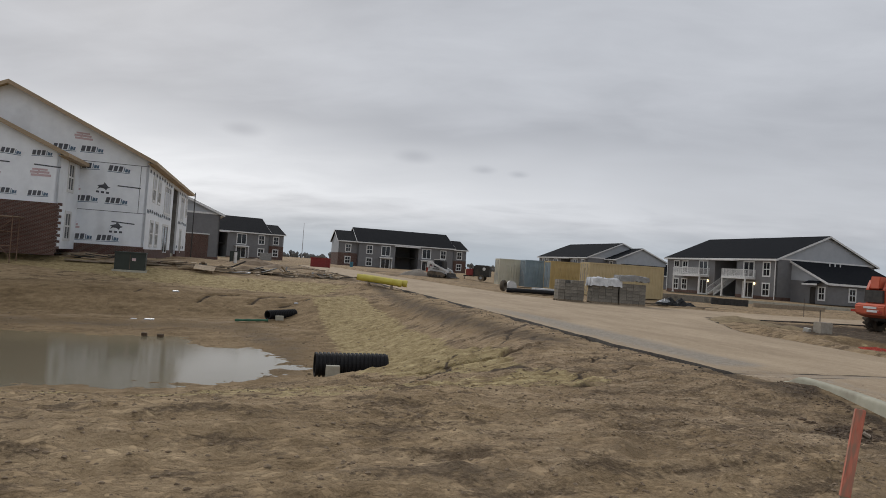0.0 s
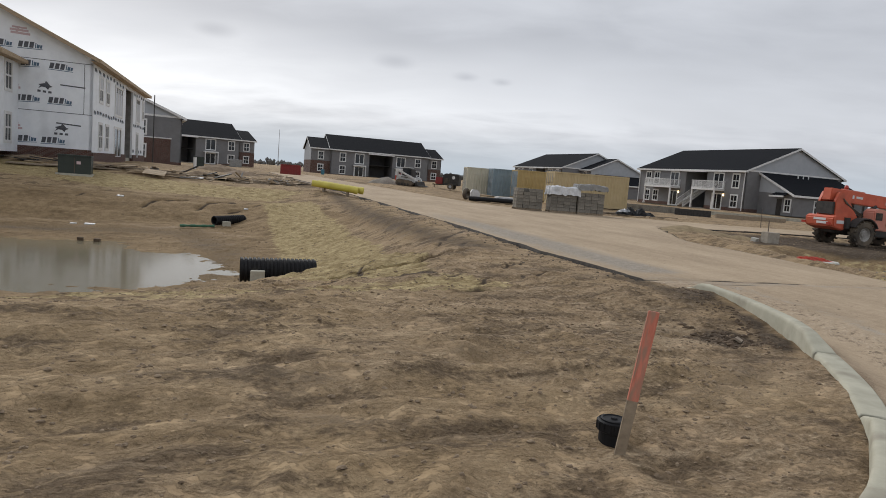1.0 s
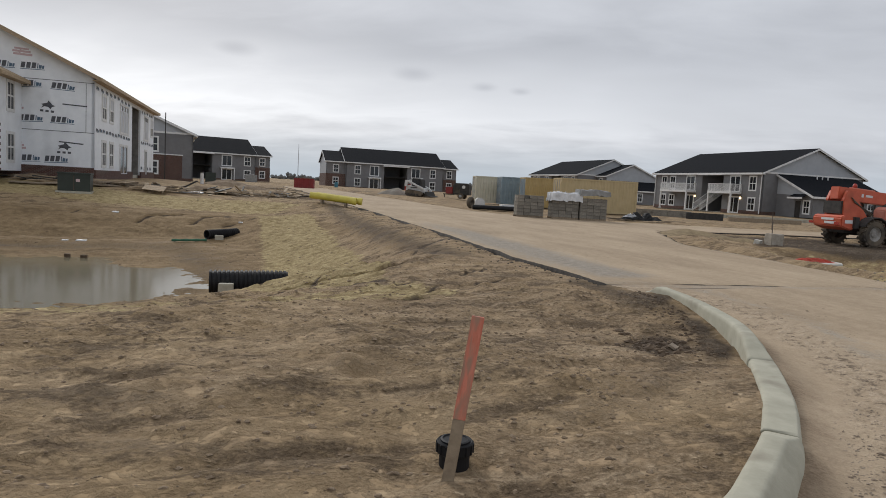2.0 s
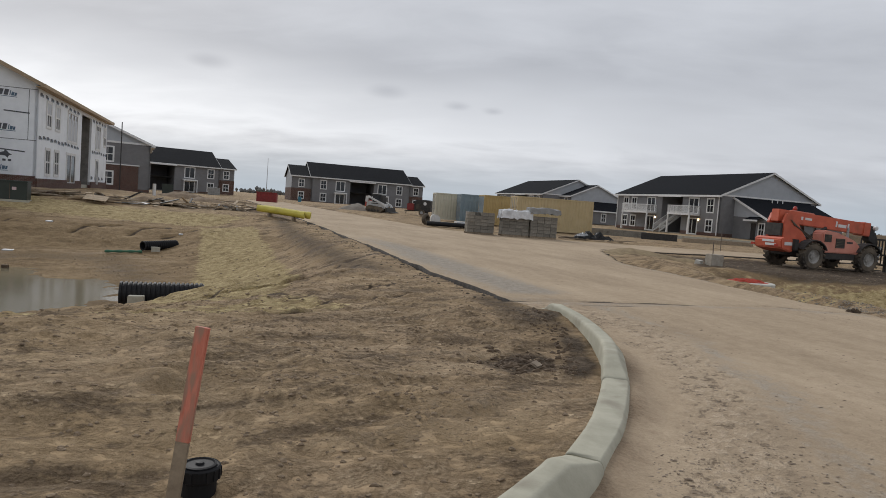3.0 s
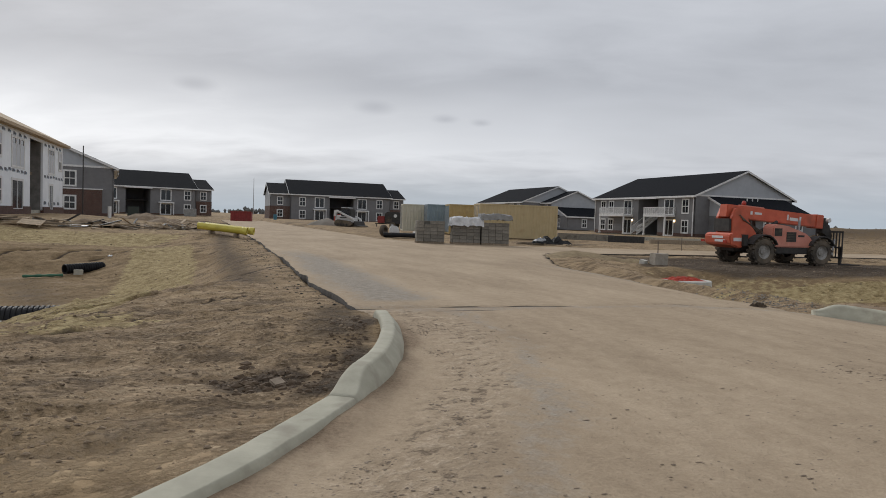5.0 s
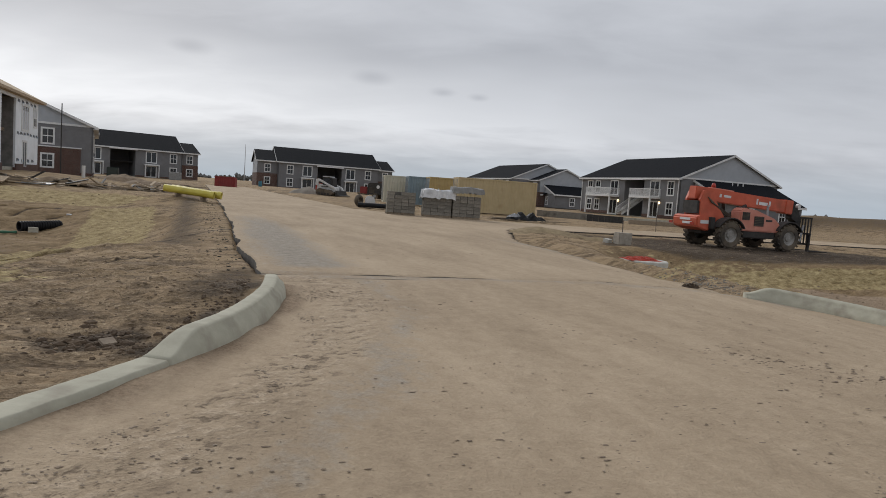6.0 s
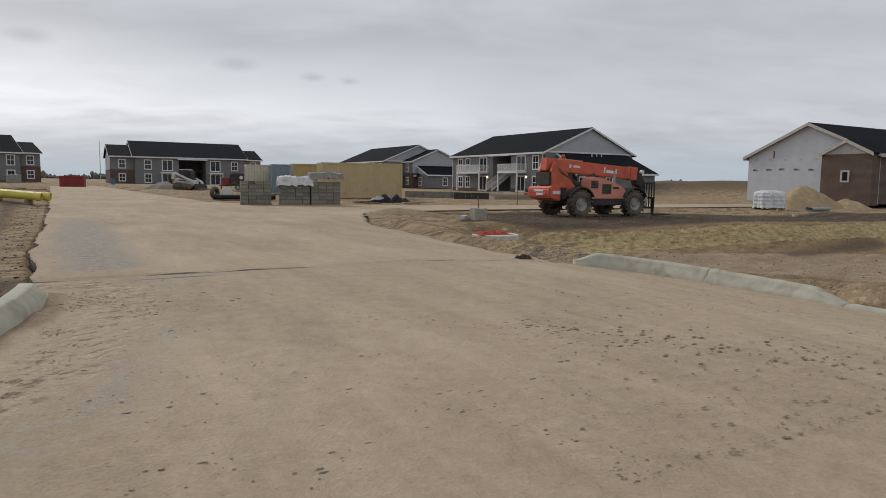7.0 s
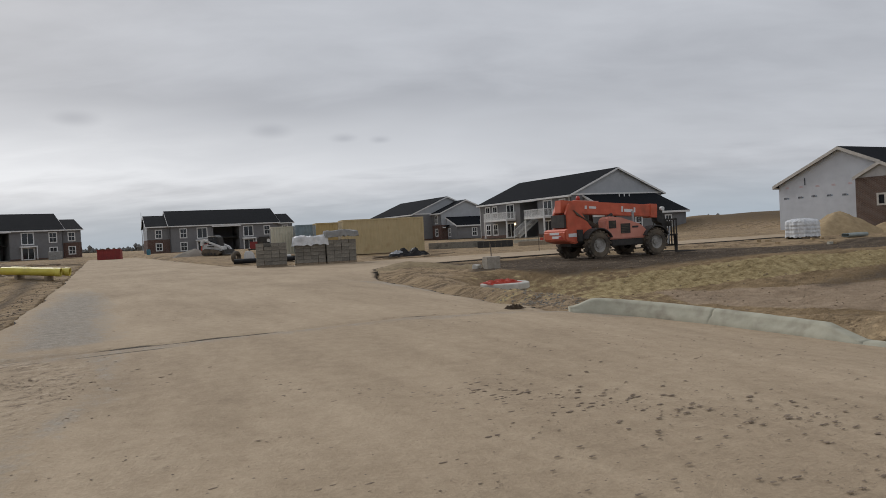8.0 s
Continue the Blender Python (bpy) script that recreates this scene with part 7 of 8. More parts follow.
def loose_block(label, x, y, z, sx, sy, sz, rz, mt=CONCRETE, name="concrete_block", tilt=0.0, cat="block"):
    bm = bmnew()
    box(bm, -sx / 2, sx / 2, -sy / 2, sy / 2, 0, sz)
    bmesh.ops.subdivide_edges(bm, edges=bm.edges, cuts=2, use_grid_fill=True)
    rnd = random.Random(int(x * 100))
    for v in bm.verts:
        v.co += Vector((rnd.uniform(-1, 1), rnd.uniform(-1, 1), rnd.uniform(-1, 1))) * min(sx, sy, sz) * 0.035
    return tagged(part(name, bm, mt, m=pose(x, y, z, tilt, 0, rz), bevel=min(sx, sy, sz) * 0.05), label, cat)


loose_block("pale concrete block leaning at the pipe mouth", -14.15, 15.05, -1.36, 0.36, 0.2, 0.36, 20)
loose_block("small pale concrete block under the far drain pipe", -20.45, 28.2, -1.33, 0.36, 0.2, 0.3, 30)
bm = bmnew()
lathe(bm, [(0.02, 0.0)] + [(0.055 + 0.012 * math.sin(i * 1.7), 0.02 + i * 0.12) for i in range(13)] + [(0.02, 1.48)], 12, Matrix.Translation((-22.1, 27.0, -1.27)) @ Vector((0.89, 0.45, 0.03)).to_track_quat("Z", "Y").to_matrix().to_4x4())
tagged(part("silt_sock", bm, material("green_net_sock", (0.03, 0.10, 0.06), (0.06, 0.17, 0.10), 8, 0.8), smooth=True), "green net silt sock lying on the pond floor", "silt sock")


def yellow_pipe(label, a, b, r):
    h = thing("yellow_pipe", label, "pipe", Matrix.Translation(a), group="yellow pipes")
    d = Vector(b) - Vector(a)
    q = d.to_track_quat("Z", "Y").to_matrix().to_4x4()
    ln = d.length
    bm = bmnew()
    lathe(bm, [(r - 0.02, 0), (r, 0), (r, ln * 0.5), (r, ln - 0.25), (r * 1.1, ln - 0.22), (r * 1.1, ln), (r * 1.0, ln), (r - 0.02, ln - 0.05), (r - 0.02, 0)], 24, q)
    part("pipe_barrel", bm, material("yellow_pvc", (0.52, 0.43, 0.05), (0.62, 0.53, 0.10), 2, 0.4, second=(0.42, 0.34, 0.08), second_at=(0.55, 0.8)), h, smooth=False)
    # added dark disc closing the bore, in place of its shade
    bm = bmnew()
    lathe(bm, [(0.001, ln - 0.3), (r - 0.02, ln - 0.3)], 20, q)
    part("dark_inside", bm, RUBBER, h)
    return h


for o, cut in ((0.0, 0.0), (0.40, 0.25)):
    yellow_pipe("yellow plastic sewer pipe lying beside another on bearers", (-18.95 + cut, 36.68 + o, 0.86), (-16.3 + cut, 37.0 + o, 0.62), 0.19)
for x in (-18.3, -16.9):
    bm = bmnew()
    zb = 0.86 - (x + 18.95) * 0.0906 - 0.188
    box(bm, -0.05, 0.05, -0.35, 0.65, h_at(x, 36.9) - zb - 0.05, 0.0)
    tagged(part("timber_bearer", bm, TIMBER_OLD, m=rot_z(x, 36.9, zb, 8)), "short timber bearer under yellow pipes", "timber", "pipe bearers")


def stake():
    h = thing("survey_stake", "wooden survey stake with faded fluorescent orange top", "stake", pose(-7.195, 2.60, 0.07, 0, 7.0, 4))
    bm = bmnew()
    box(bm, -0.035, 0.035, -0.012, 0.012, -0.2, 0.36)
    part("bare_wood", bm, TIMBER_OLD, h, "grey bare wood", bevel=0.003)
    bm = bmnew()
    box(bm, -0.0355, 0.0355, -0.0125, 0.0125, 0.36, 0.96)
    part("orange_paint", bm, material("fluorescent_orange_paint", (0.50, 0.15, 0.095), (0.64, 0.23, 0.16), 9, 0.75, stretch=(6, 6, 1), second=(0.36, 0.21, 0.15), second_at=(0.46, 0.62), second_scale=5), h, "worn orange paint", bevel=0.003)


stake()


def drain_cap():
    x, y = -7.19, 2.92
    h = thing("drain_cap", "black plastic drain riser with ridged cap set in the dirt", "drain", Matrix.Translation((x, y, -0.03)))
    bm = bmnew()
    lathe(bm, [(0.095, -0.15), (0.095, 0.13), (0.112, 0.14), (0.115, 0.205), (0.106, 0.215), (0.10, 0.21), (0.001, 0.208)], 32)
    part("riser", bm, BLACK_PLASTIC, h)
    bm = bmnew()
    lathe(bm, [(0.092, 0.209), (0.092, 0.220), (0.080, 0.224), (0.074, 0.216), (0.025, 0.216), (0.021, 0.228), (0.001, 0.230)], 32)
    part("lid", bm, BLACK_PLASTIC, h, "ridged black plastic lid", smooth=False)
    for i in range(16):
        bm = bmnew()
        a = 2 * math.pi * i / 16
        box(bm, 0.112, 0.119, -0.007, 0.007, 0.145, 0.202, Matrix.Rotation(a, 4, "Z"))
        part("grip_rib", bm, BLACK_PLASTIC, h)


drain_cap()


def manhole():
    x, y = 3.9, 24.5
    g = h_at(x, y)
    h = thing("manhole_ring", "concrete manhole ring with crumpled orange safety mesh on it", "manhole", Matrix.Translation((x, y, 0)))
    bm = bmnew()
    lathe(bm, [(0.72, g - 0.3), (0.70, -0.42), (0.60, -0.40)], 32)
    part("manhole_chimney", bm, CONCRETE, h)
    bm = bmnew()
    lathe(bm, [(0.42, -0.40), (0.80, -0.40), (0.82, -0.37), (0.82, -0.22), (0.79, -0.19), (0.45, -0.19), (0.42, -0.22), (0.42, -0.40)], 40)
    part("adjusting_ring", bm, material("white_concrete", (0.48, 0.46, 0.41), (0.60, 0.58, 0.52), 5, 0.8), h, "off-white concrete ring")


manhole()


def crumple(name, label, m, w, d, hgt, mt, seed, cat, n=18):
    """A heap of creased sheet lying on something."""
    rnd = random.Random(seed)
    bm = bmnew()
    grid = []
    for i in range(n + 1):
        row = []
        for j in range(n + 1):
            u, v = i / n - 0.5, j / n - 0.5
            e = max(0.0, 1 - (abs(u) * 2) ** 3) * max(0.0, 1 - (abs(v) * 2) ** 3)
            z = hgt * e * (0.35 + 0.65 * abs(math.sin(u * 11 + seed) * math.cos(v * 9 + seed * 0.7 + u * 6))) + rnd.uniform(0, hgt * 0.12)
            row.append(bm.verts.new((u * w + rnd.uniform(-1, 1) * w * 0.02, v * d + rnd.uniform(-1, 1) * d * 0.02, z)))
        grid.append(row)
    for i in range(n):
        for j in range(n):
            bm.faces.new((grid[i][j], grid[i + 1][j], grid[i + 1][j + 1], grid[i][j + 1]))
    bmesh.ops.solidify(bm, geom=list(bm.faces), thickness=0.008)
    return tagged(part(name, bm, mt, m=m), label, cat)


crumple("safety_mesh", "crumpled orange plastic safety mesh on the ring", rot_z(3.78, 24.45, -0.195, 15), 1.25, 0.95, 0.13, material("orange_red_mesh", (0.55, 0.045, 0.02), (0.66, 0.08, 0.035), 9, 0.5), 5, "safety mesh")
DUSTY_BLOCK = material("dusty_concrete", (0.27, 0.235, 0.19), (0.40, 0.36, 0.30), 6, 0.9, bump=0.006, bump_scale=30)
loose_block("grey square concrete block standing on the dirt", 4.25, 29.75, h_at(4.25, 29.75) - 0.05, 0.60, 0.5, 0.54, 18, DUSTY_BLOCK)
loose_block("white lump of broken concrete", 3.65, 29.95, h_at(3.65, 29.95) - 0.02, 0.34, 0.26, 0.2, 50, MATS["white_concrete"], "concrete_lump", 8)


def steel_post(label, x, y, hh, plate=False):
    z = h_at(x, y)
    bm = bmnew()
    box(bm, -0.02, 0.02, -0.006, 0.006, -0.2, hh)
    box(bm, -0.006, 0.006, -0.006, 0.03, -0.2, hh)
    tagged(part("steel_post", bm, material("rusty_post", (0.10, 0.075, 0.06), (0.2, 0.16, 0.13), 6, 0.8), m=pose(x, y, z, 2, -3, 20)), label, "post", "thin posts")


steel_post("thin rusty steel post in the dirt", 4.35, 30.3, 1.0)
steel_post("thin rusty steel post beside the street", 9.76, 45.6, 1.25)


def red_dumpster(m):
    h = thing("dumpster", "open red steel dumpster heaped with scrap", "dumpster", m)
    red = material("dull_red_paint", (0.19, 0.020, 0.020), (0.27, 0.032, 0.030), 2, 0.6, second=(0.20, 0.05, 0.035), second_at=(0.55, 0.8))
    L, W, H = 3.2, 2.0, 1.7
    bm = bmnew()
    profile_y(bm, [(0, 0.15), (L, 0.15), (L, H), (0, H)], 0, 0.08)
    profile_y(bm, [(0, 0.15), (L, 0.15), (L, H), (0, H)], W - 0.08, W)
    box(bm, 0, 0.08, 0.08, W - 0.08, 0.15, H)
    box(bm, L - 0.08, L, 0.08, W - 0.08, 0.15, H)
    box(bm, 0, L, 0, W, 0.1, 0.18)
    part("hopper", bm, red, h)
    for i in range(6):
        bm = bmnew()
        x = 0.1 + i * 0.58
        box(bm, x, x + 0.1, -0.07, 0.0, 0.15, H)
        part("rib", bm, red, h)
    bm = bmnew()
    box(bm, -0.08, L + 0.08, -0.09, 0.06, H, H + 0.12)
    part("top_rail", bm, red, h)
    for x in (0.4, L - 0.6):
        bm = bmnew()
        tube(bm, (x, 0.1, 0.1), (x, W - 0.1, 0.1), 0.1, 10)
        part("roller", bm, RUBBER, h)
    return h


red_dumpster(rot_z(-44.3, 107.2, h_at(-43, 107) - 0.02, 12))
crumple("scrap_heap", "brown heap of scrap timber in the dumpster", rot_z(-43.1, 108.5, h_at(-43, 107) + 1.25, 12), 2.9, 1.7, 0.85, TIMBER_OLD, 8, "scrap", 14)


def trailer(m):
    h = thing("engine_trailer", "black single-axle engine trailer with a red tank", "trailer", m)
    dark = MATS["grimy_black_steel"]
    bm = bmnew()
    profile_y(bm, [(0, 0.5), (1.95, 0.5), (1.95, 1.75), (1.7, 1.9), (0.25, 1.9), (0, 1.7)], 0, 1.5)
    part("housing", bm, dark, h, bevel=0.04)
    for k in range(5):
        bm = bmnew()
        box(bm, 0.2, 0.85, -0.02, 0.0, 0.75 + k * 0.13, 0.81 + k * 0.13)
        part("louvre", bm, RUBBER, h)
    for y, s in ((-0.16, -1), (1.66, 1)):
        bm = bmnew()
        tube(bm, (1.0, y - 0.1, 0.36), (1.0, y + 0.1, 0.36), 0.36, 20)
        w = part("wheel", bm, RUBBER, h)
        bm = bmnew()
        tube(bm, (1.0, y + s * 0.1, 0.36), (1.0, y + s * 0.115, 0.36), 0.17, 14)
        part("rim", bm, STEEL, w)
    bm = bmnew()
    box(bm, -1.4, 0.0, 0.68, 0.82, 0.45, 0.57)
    tube(bm, (-1.2, 0.75, 0.0), (-1.2, 0.75, 0.5), 0.05, 8)
    part("drawbar", bm, dark, h)
    bm = bmnew()
    box(bm, -1.0, -0.1, 0.3, 1.2, 0.58, 1.4)
    part("tank", bm, MATS["dull_red_paint"], h, "red steel tank", bevel=0.06)
    bm = bmnew()
    tube(bm, (1.3, -0.005, 1.45), (1.3, -0.02, 1.45), 0.2, 16)
    part("pale_mark", bm, TRIM, h, "pale oval mark on the side")
    return h


trailer(rot_z(-15.0, 79.5, h_at(-15.0, 79.5), -8))


def lying_pipe(label, a, b, r, mt, name="pipe", group="", cat="pipe"):
    bm = bmnew()
    d = Vector(b) - Vector(a)
    q = d.to_track_quat("Z", "Y").to_matrix().to_4x4()
    ln = d.length
    lathe(bm, [(r * 0.85, 0), (r, 0), (r, ln), (r * 0.85, ln), (r * 0.85, 0)], 18, q)
    return tagged(part(name, bm, mt, m=Matrix.Translation(a)), label, cat, group)


zz = 0.27
for i, (dx_, dy_, l) in enumerate(((0, 0, 3.8), (0.1, 0.36, 3.4), (0.3, 0.72, 3.6))):
    lying_pipe("black plastic pipe lying in the yard", (-10.3 + dx_, 47.6 + dy_, zz + 0.16), (-10.3 + dx_ + l, 48.0 + dy_, zz + 0.16), 0.16, BLACK_PLASTIC, "black_pipe", "black pipes in the yard")
bm = bmnew()
lathe(bm, [(0.24, -0.14), (0.36, -0.16), (0.43, -0.08), (0.43, 0.08), (0.36, 0.16), (0.24, 0.14), (0.24, -0.14)], 28)
tagged(part("tyre", bm, RUBBER, m=pose(-10.6, 49.6, zz + 0.42, 90, 0, 68)), "old black tyre standing in the yard", "tyre")
bm = bmnew()
profile_y(bm, [(0, 0.25), (0.75, 0.25), (0.75, 0.7), (0.6, 1.0), (0.15, 1.05), (0, 0.8)], 0, 0.6)
tagged(part("pump_housing", bm, MATS["dusty_white_paint"], m=rot_z(-10.3, 50.6, zz - 0.25, 12), bevel=0.05), "small dusty white pump housing beside the tyre", "pump")
bm = bmnew()
box(bm, 0, 1.5, 0, 0.9, 0, 0.12)
tagged(part("white_board", bm, TRIM, m=rot_z(-8.2, 48.6, zz + 0.3, 15)), "white board lying on black pipes", "board")

TARP = material("black_tarpaulin", (0.012, 0.012, 0.013), (0.035, 0.034, 0.033), 5, 0.45, bump=0.02, bump_scale=9)
crumple("tarpaulin", "black tarpaulin crumpled over scrap", rot_z(1.2, 45.2, 0.24, 5), 2.6, 1.3, 0.55, TARP, 3, "tarpaulin")
crumple("plastic_scrap", "pale plastic scrap on the tarpaulin heap", rot_z(0.55, 45.0, 0.42, 25), 1.0, 0.7, 0.28, PLASTIC, 6, "plastic scrap", 10)
rs = random.Random(77)


def plank(label, x, y, z, ln, w, t, rz, ry=0.0, mt=TIMBER_OLD, group="", name="plank"):
    bm = bmnew()
    box(bm, -ln / 2, ln / 2, -w / 2, w / 2, 0, t)
    return tagged(part(name, bm, mt, m=pose(x, y, z, 0, ry, rz)), label, "timber", group)


for i in range(9):
    x, y = -0.7 + rs.random() * 4.2, 44.6 + rs.random() * 0.9
    plank("weathered plank lying by the tarpaulin heap", x, y, h_at(x, y) + 0.03 + 0.05 * (i % 3), 0.9 + rs.random() * 1.2, 0.15, 0.045, rs.uniform(-25, 40), 0, TIMBER_OLD, "planks in the yard")


# ---------------------------------------------------------------- rubble and low walls in front of the balconied house
def low_wall(label, a, b, hgt, t, mt, name="low_wall"):
    a, b = Vector(a), Vector(b)
    ln = (b - a).length
    ang = math.degrees(math.atan2(b.y - a.y, b.x - a.x))
    bm = bmnew()
    n = max(3, int(ln / 0.5))
    for i in range(n):
        box(bm, i * ln / n, (i + 1) * ln / n - 0.015, 0, t, -0.3, hgt)
    return tagged(part(name, bm, mt, m=rot_z(a.x, a.y, h_at(a.x, a.y), ang)), label, "wall")


low_wall("low grey block wall beyond the containers", (3.4, 62.0), (8.2, 60.6), 0.55, 0.3, BLOCKM)
low_wall("low dark form wall beside a trench", (7.4, 59.0), (10.4, 58.6), 0.55, 0.25, MATS["grimy_black_steel"])
low_wall("low weathered timber form by the footpath", (11.0, 59.0), (17.5, 60.5), 0.35, 0.25, TIMBER_OLD)
low_wall("pale concrete step along the house yard", (12.5, 70.0), (27.0, 66.0), 0.35, 0.4, CONCRETE)


def heap(name, label, x, y, rx, ry, hgt, mt, seed, cat, rz=0.0, power=1.4):
    """A sloping pile with a lumpy skin, sunk a little in the ground."""
    n, rings = 40, 12
    bm = bmnew()
    g = h_at(x, y)
    rows = []
    for k in range(rings + 1):
        f = k / rings
        row = []
        for i in range(n):
            a = 2 * math.pi * i / n
            wob = 1 + 0.10 * math.sin(3 * a + seed) + 0.06 * math.sin(7 * a + 2 * seed)
            px, py = rx * f * wob * math.cos(a), ry * f * wob * math.sin(a)
            nz = noise.noise(Vector((px * 1.6 + seed, py * 1.6, seed))) * 0.16 + noise.noise(Vector((px * 5 + seed, py * 5, seed))) * 0.05
            z = hgt * (1 - f ** power) + nz * hgt * (1 - f * 0.6) - 0.12 * f
            row.append(bm.verts.new((px, py, z)))
        rows.append(row)
    for a, b in zip(rows, rows[1:]):
        for i in range(n):
            bm.faces.new((a[i], b[i], b[(i + 1) % n], a[(i + 1) % n]))
    bmesh.ops.remove_doubles(bm, verts=bm.verts, dist=0.002)
    return tagged(part(name, bm, mt, m=rot_z(x, y, g, rz), smooth=True), label, cat)


SAND = material("yellow_sand", (0.30, 0.215, 0.115), (0.42, 0.315, 0.185), 3, 0.95, bump=0.02, bump_scale=20)
SOIL = material("brown_soil_heap", (0.16, 0.11, 0.068), (0.27, 0.20, 0.13), 3, 0.95, bump=0.03, bump_scale=14)
CLAY = material("yellow_brown_clay", (0.19, 0.135, 0.070), (0.31, 0.235, 0.130), 4, 0.95, bump=0.04, bump_scale=16)
GRAVEL = material("grey_gravel", (0.15, 0.132, 0.108), (0.33, 0.295, 0.245), 14, 0.9, bump=0.03, bump_scale=26)
heap("sand_mound", "pile of yellow sand before the brick wall", 29.75, 44.8, 2.7, 2.2, 1.5, SAND, 3, "sand pile")
heap("sand_mound", "low spread of sand beside the larger pile", 32.6, 44.0, 1.8, 1.5, 0.65, SAND, 5, "sand pile")
heap("earth_mound", "low heap of yellow-brown soil at the road edge", 0.9, 31.0, 2.3, 1.2, 0.26, CLAY, 2, "earth mound", 20)
heap("earth_mound", "low heap of yellow-brown soil near the road fork", 3.4, 31.4, 1.6, 1.0, 0.2, CLAY, 9, "earth mound", 10)
heap("gravel_pile", "small pile of grey gravel beside the loader", -21.6, 78.0, 2.2, 1.4, 0.8, GRAVEL, 4, "gravel pile")

# wrapped pallet and pipes near the sand
g0 = h_at(24.6, 40.9)
h = thing("wrapped_pallet", "bricks on a pallet wrapped in torn white plastic", "pallet", rot_z(24.75, 40.8, g0, 25))
bm = bmnew()
for y in (-0.55, -0.05, 0.45):
    box(bm, -0.8, 0.8, y, y + 0.1, 0, 0.1)
box(bm, -0.8, 0.8, -0.55, 0.55, 0.1, 0.13)
part("pallet_deck", bm, TIMBER_OLD, h)
bm = bmnew()
for k in range(7):
    box(bm, -0.5, 0.5, -0.4, 0.4, 0.14 + k * 0.12, 0.245 + k * 0.12)
part("brick_courses", bm, BRICK_TAN, h)
drape("plastic_cover", "torn white plastic cover round a pallet of bricks", rot_z(24.75, 40.8, g0 + 0.05, 25), 1.66, 1.3, 1.15, PLASTIC, 11, 0.05, dome=0.4)
for i in range(3):
    lying_pipe("grey-green plastic pipe lying by the sand", (26.0 + i * 0.05, 38.6 + 0.25 * i, h_at(27, 38) + 0.13), (27.6, 39.2 + 0.25 * i, h_at(27, 38) + 0.13), 0.11, material("grey_green_pvc", (0.20, 0.24, 0.23), (0.30, 0.34, 0.33), 3, 0.4), "grey_pipe", "grey pipes by the sand")
for i in range(7):
    x, y = 20.8 + rs.random() * 5, 36.6 + rs.random() * 2.2
    loose_block("pale rubble lump on the bare ground", x, y, h_at(x, y) - 0.02, 0.12 + rs.random() * 0.2, 0.12 + rs.random() * 0.15, 0.08 + rs.random() * 0.1, rs.random() * 90, rs.choice([CONCRETE, SAND, SAND]), "rubble_lump", 0, "rubble")

# ---------------------------------------------------------------- yard of the wrapped building
gx_, gy_ = -31.6, 34.0
h = thing("transformer_box", "dark green steel transformer cabinet on bare earth", "cabinet", rot_z(gx_, gy_, h_at(gx_, gy_) - 0.05, GRID + 4))
GREEN = material("dark_green_enamel", (0.018, 0.026, 0.020), (0.030, 0.040, 0.031), 2, 0.5)
bm = bmnew()
box(bm, -0.8, 0.8, -0.55, 0.7, 0.1, 1.02)
part("cabinet_body", bm, GREEN, h, bevel=0.02)
bm = bmnew()
profile_y(bm, [(-0.84, 1.02), (0.84, 1.02), (0.84, 1.12), (-0.84, 1.12)], -0.6, 0.74)
part("hood", bm, GREEN, h, bevel=0.03)
bm = bmnew()
box(bm, -0.9, 0.9, -0.65, 0.8, -0.2, 0.1)
part("concrete_pad", bm, CONCRETE, h)
bm = bmnew()
box(bm, 0.1, 0.3, -0.57, -0.552, 0.62, 0.78)
part("warning_label", bm, INK_RED, h, "faded warning label as a plain bar")
bm = bmnew()
box(bm, -0.02, 0.02, -0.575, -0.552, 0.15, 0.98)
part("door_seam", bm, RUBBER, h)

for i in range(16):
    x, y = -29.6 + rs.random() * 2.6, 36.4 + rs.random() * 1.3
    plank("raw timber plank in a loose pile on the ground", x, y, h_at(x, y) + 0.03 + 0.05 * (i // 4), 1.6 + rs.random() * 1.4, 0.14, 0.05, rs.uniform(-15, 30), rs.uniform(-3, 3), TIMBER if i % 3 else TIMBER_OLD, "loose timber pile")
h = thing("pallet", "broken timber pallet leaning on loose timber", "pallet", pose(-28.3, 36.4, h_at(-28.3, 36.4) + 0.18, 14, 4, 20))
for i in range(8):
    bm = bmnew()
    box(bm, -0.6, 0.6, -0.5 + i * 0.13, -0.41 + i * 0.13, 0.10, 0.12)
    part("slat", bm, TIMBER, h)
for x in (-0.55, 0.0, 0.5):
    bm = bmnew()
    box(bm, x, x + 0.05, -0.5, 0.55, 0.0, 0.10)
    part("stringer", bm, TIMBER_OLD, h)
bm = bmnew()
box(bm, -0.9, 0.9, -0.35, 0.35, 0, 0.05)
tagged(part("white_sheet", bm, PLASTIC, m=pose(-27.0, 37.9, h_at(-27.0, 37.9) + 0.03, 4, 0, 15)), "white foam sheet lying on the ground", "sheet")
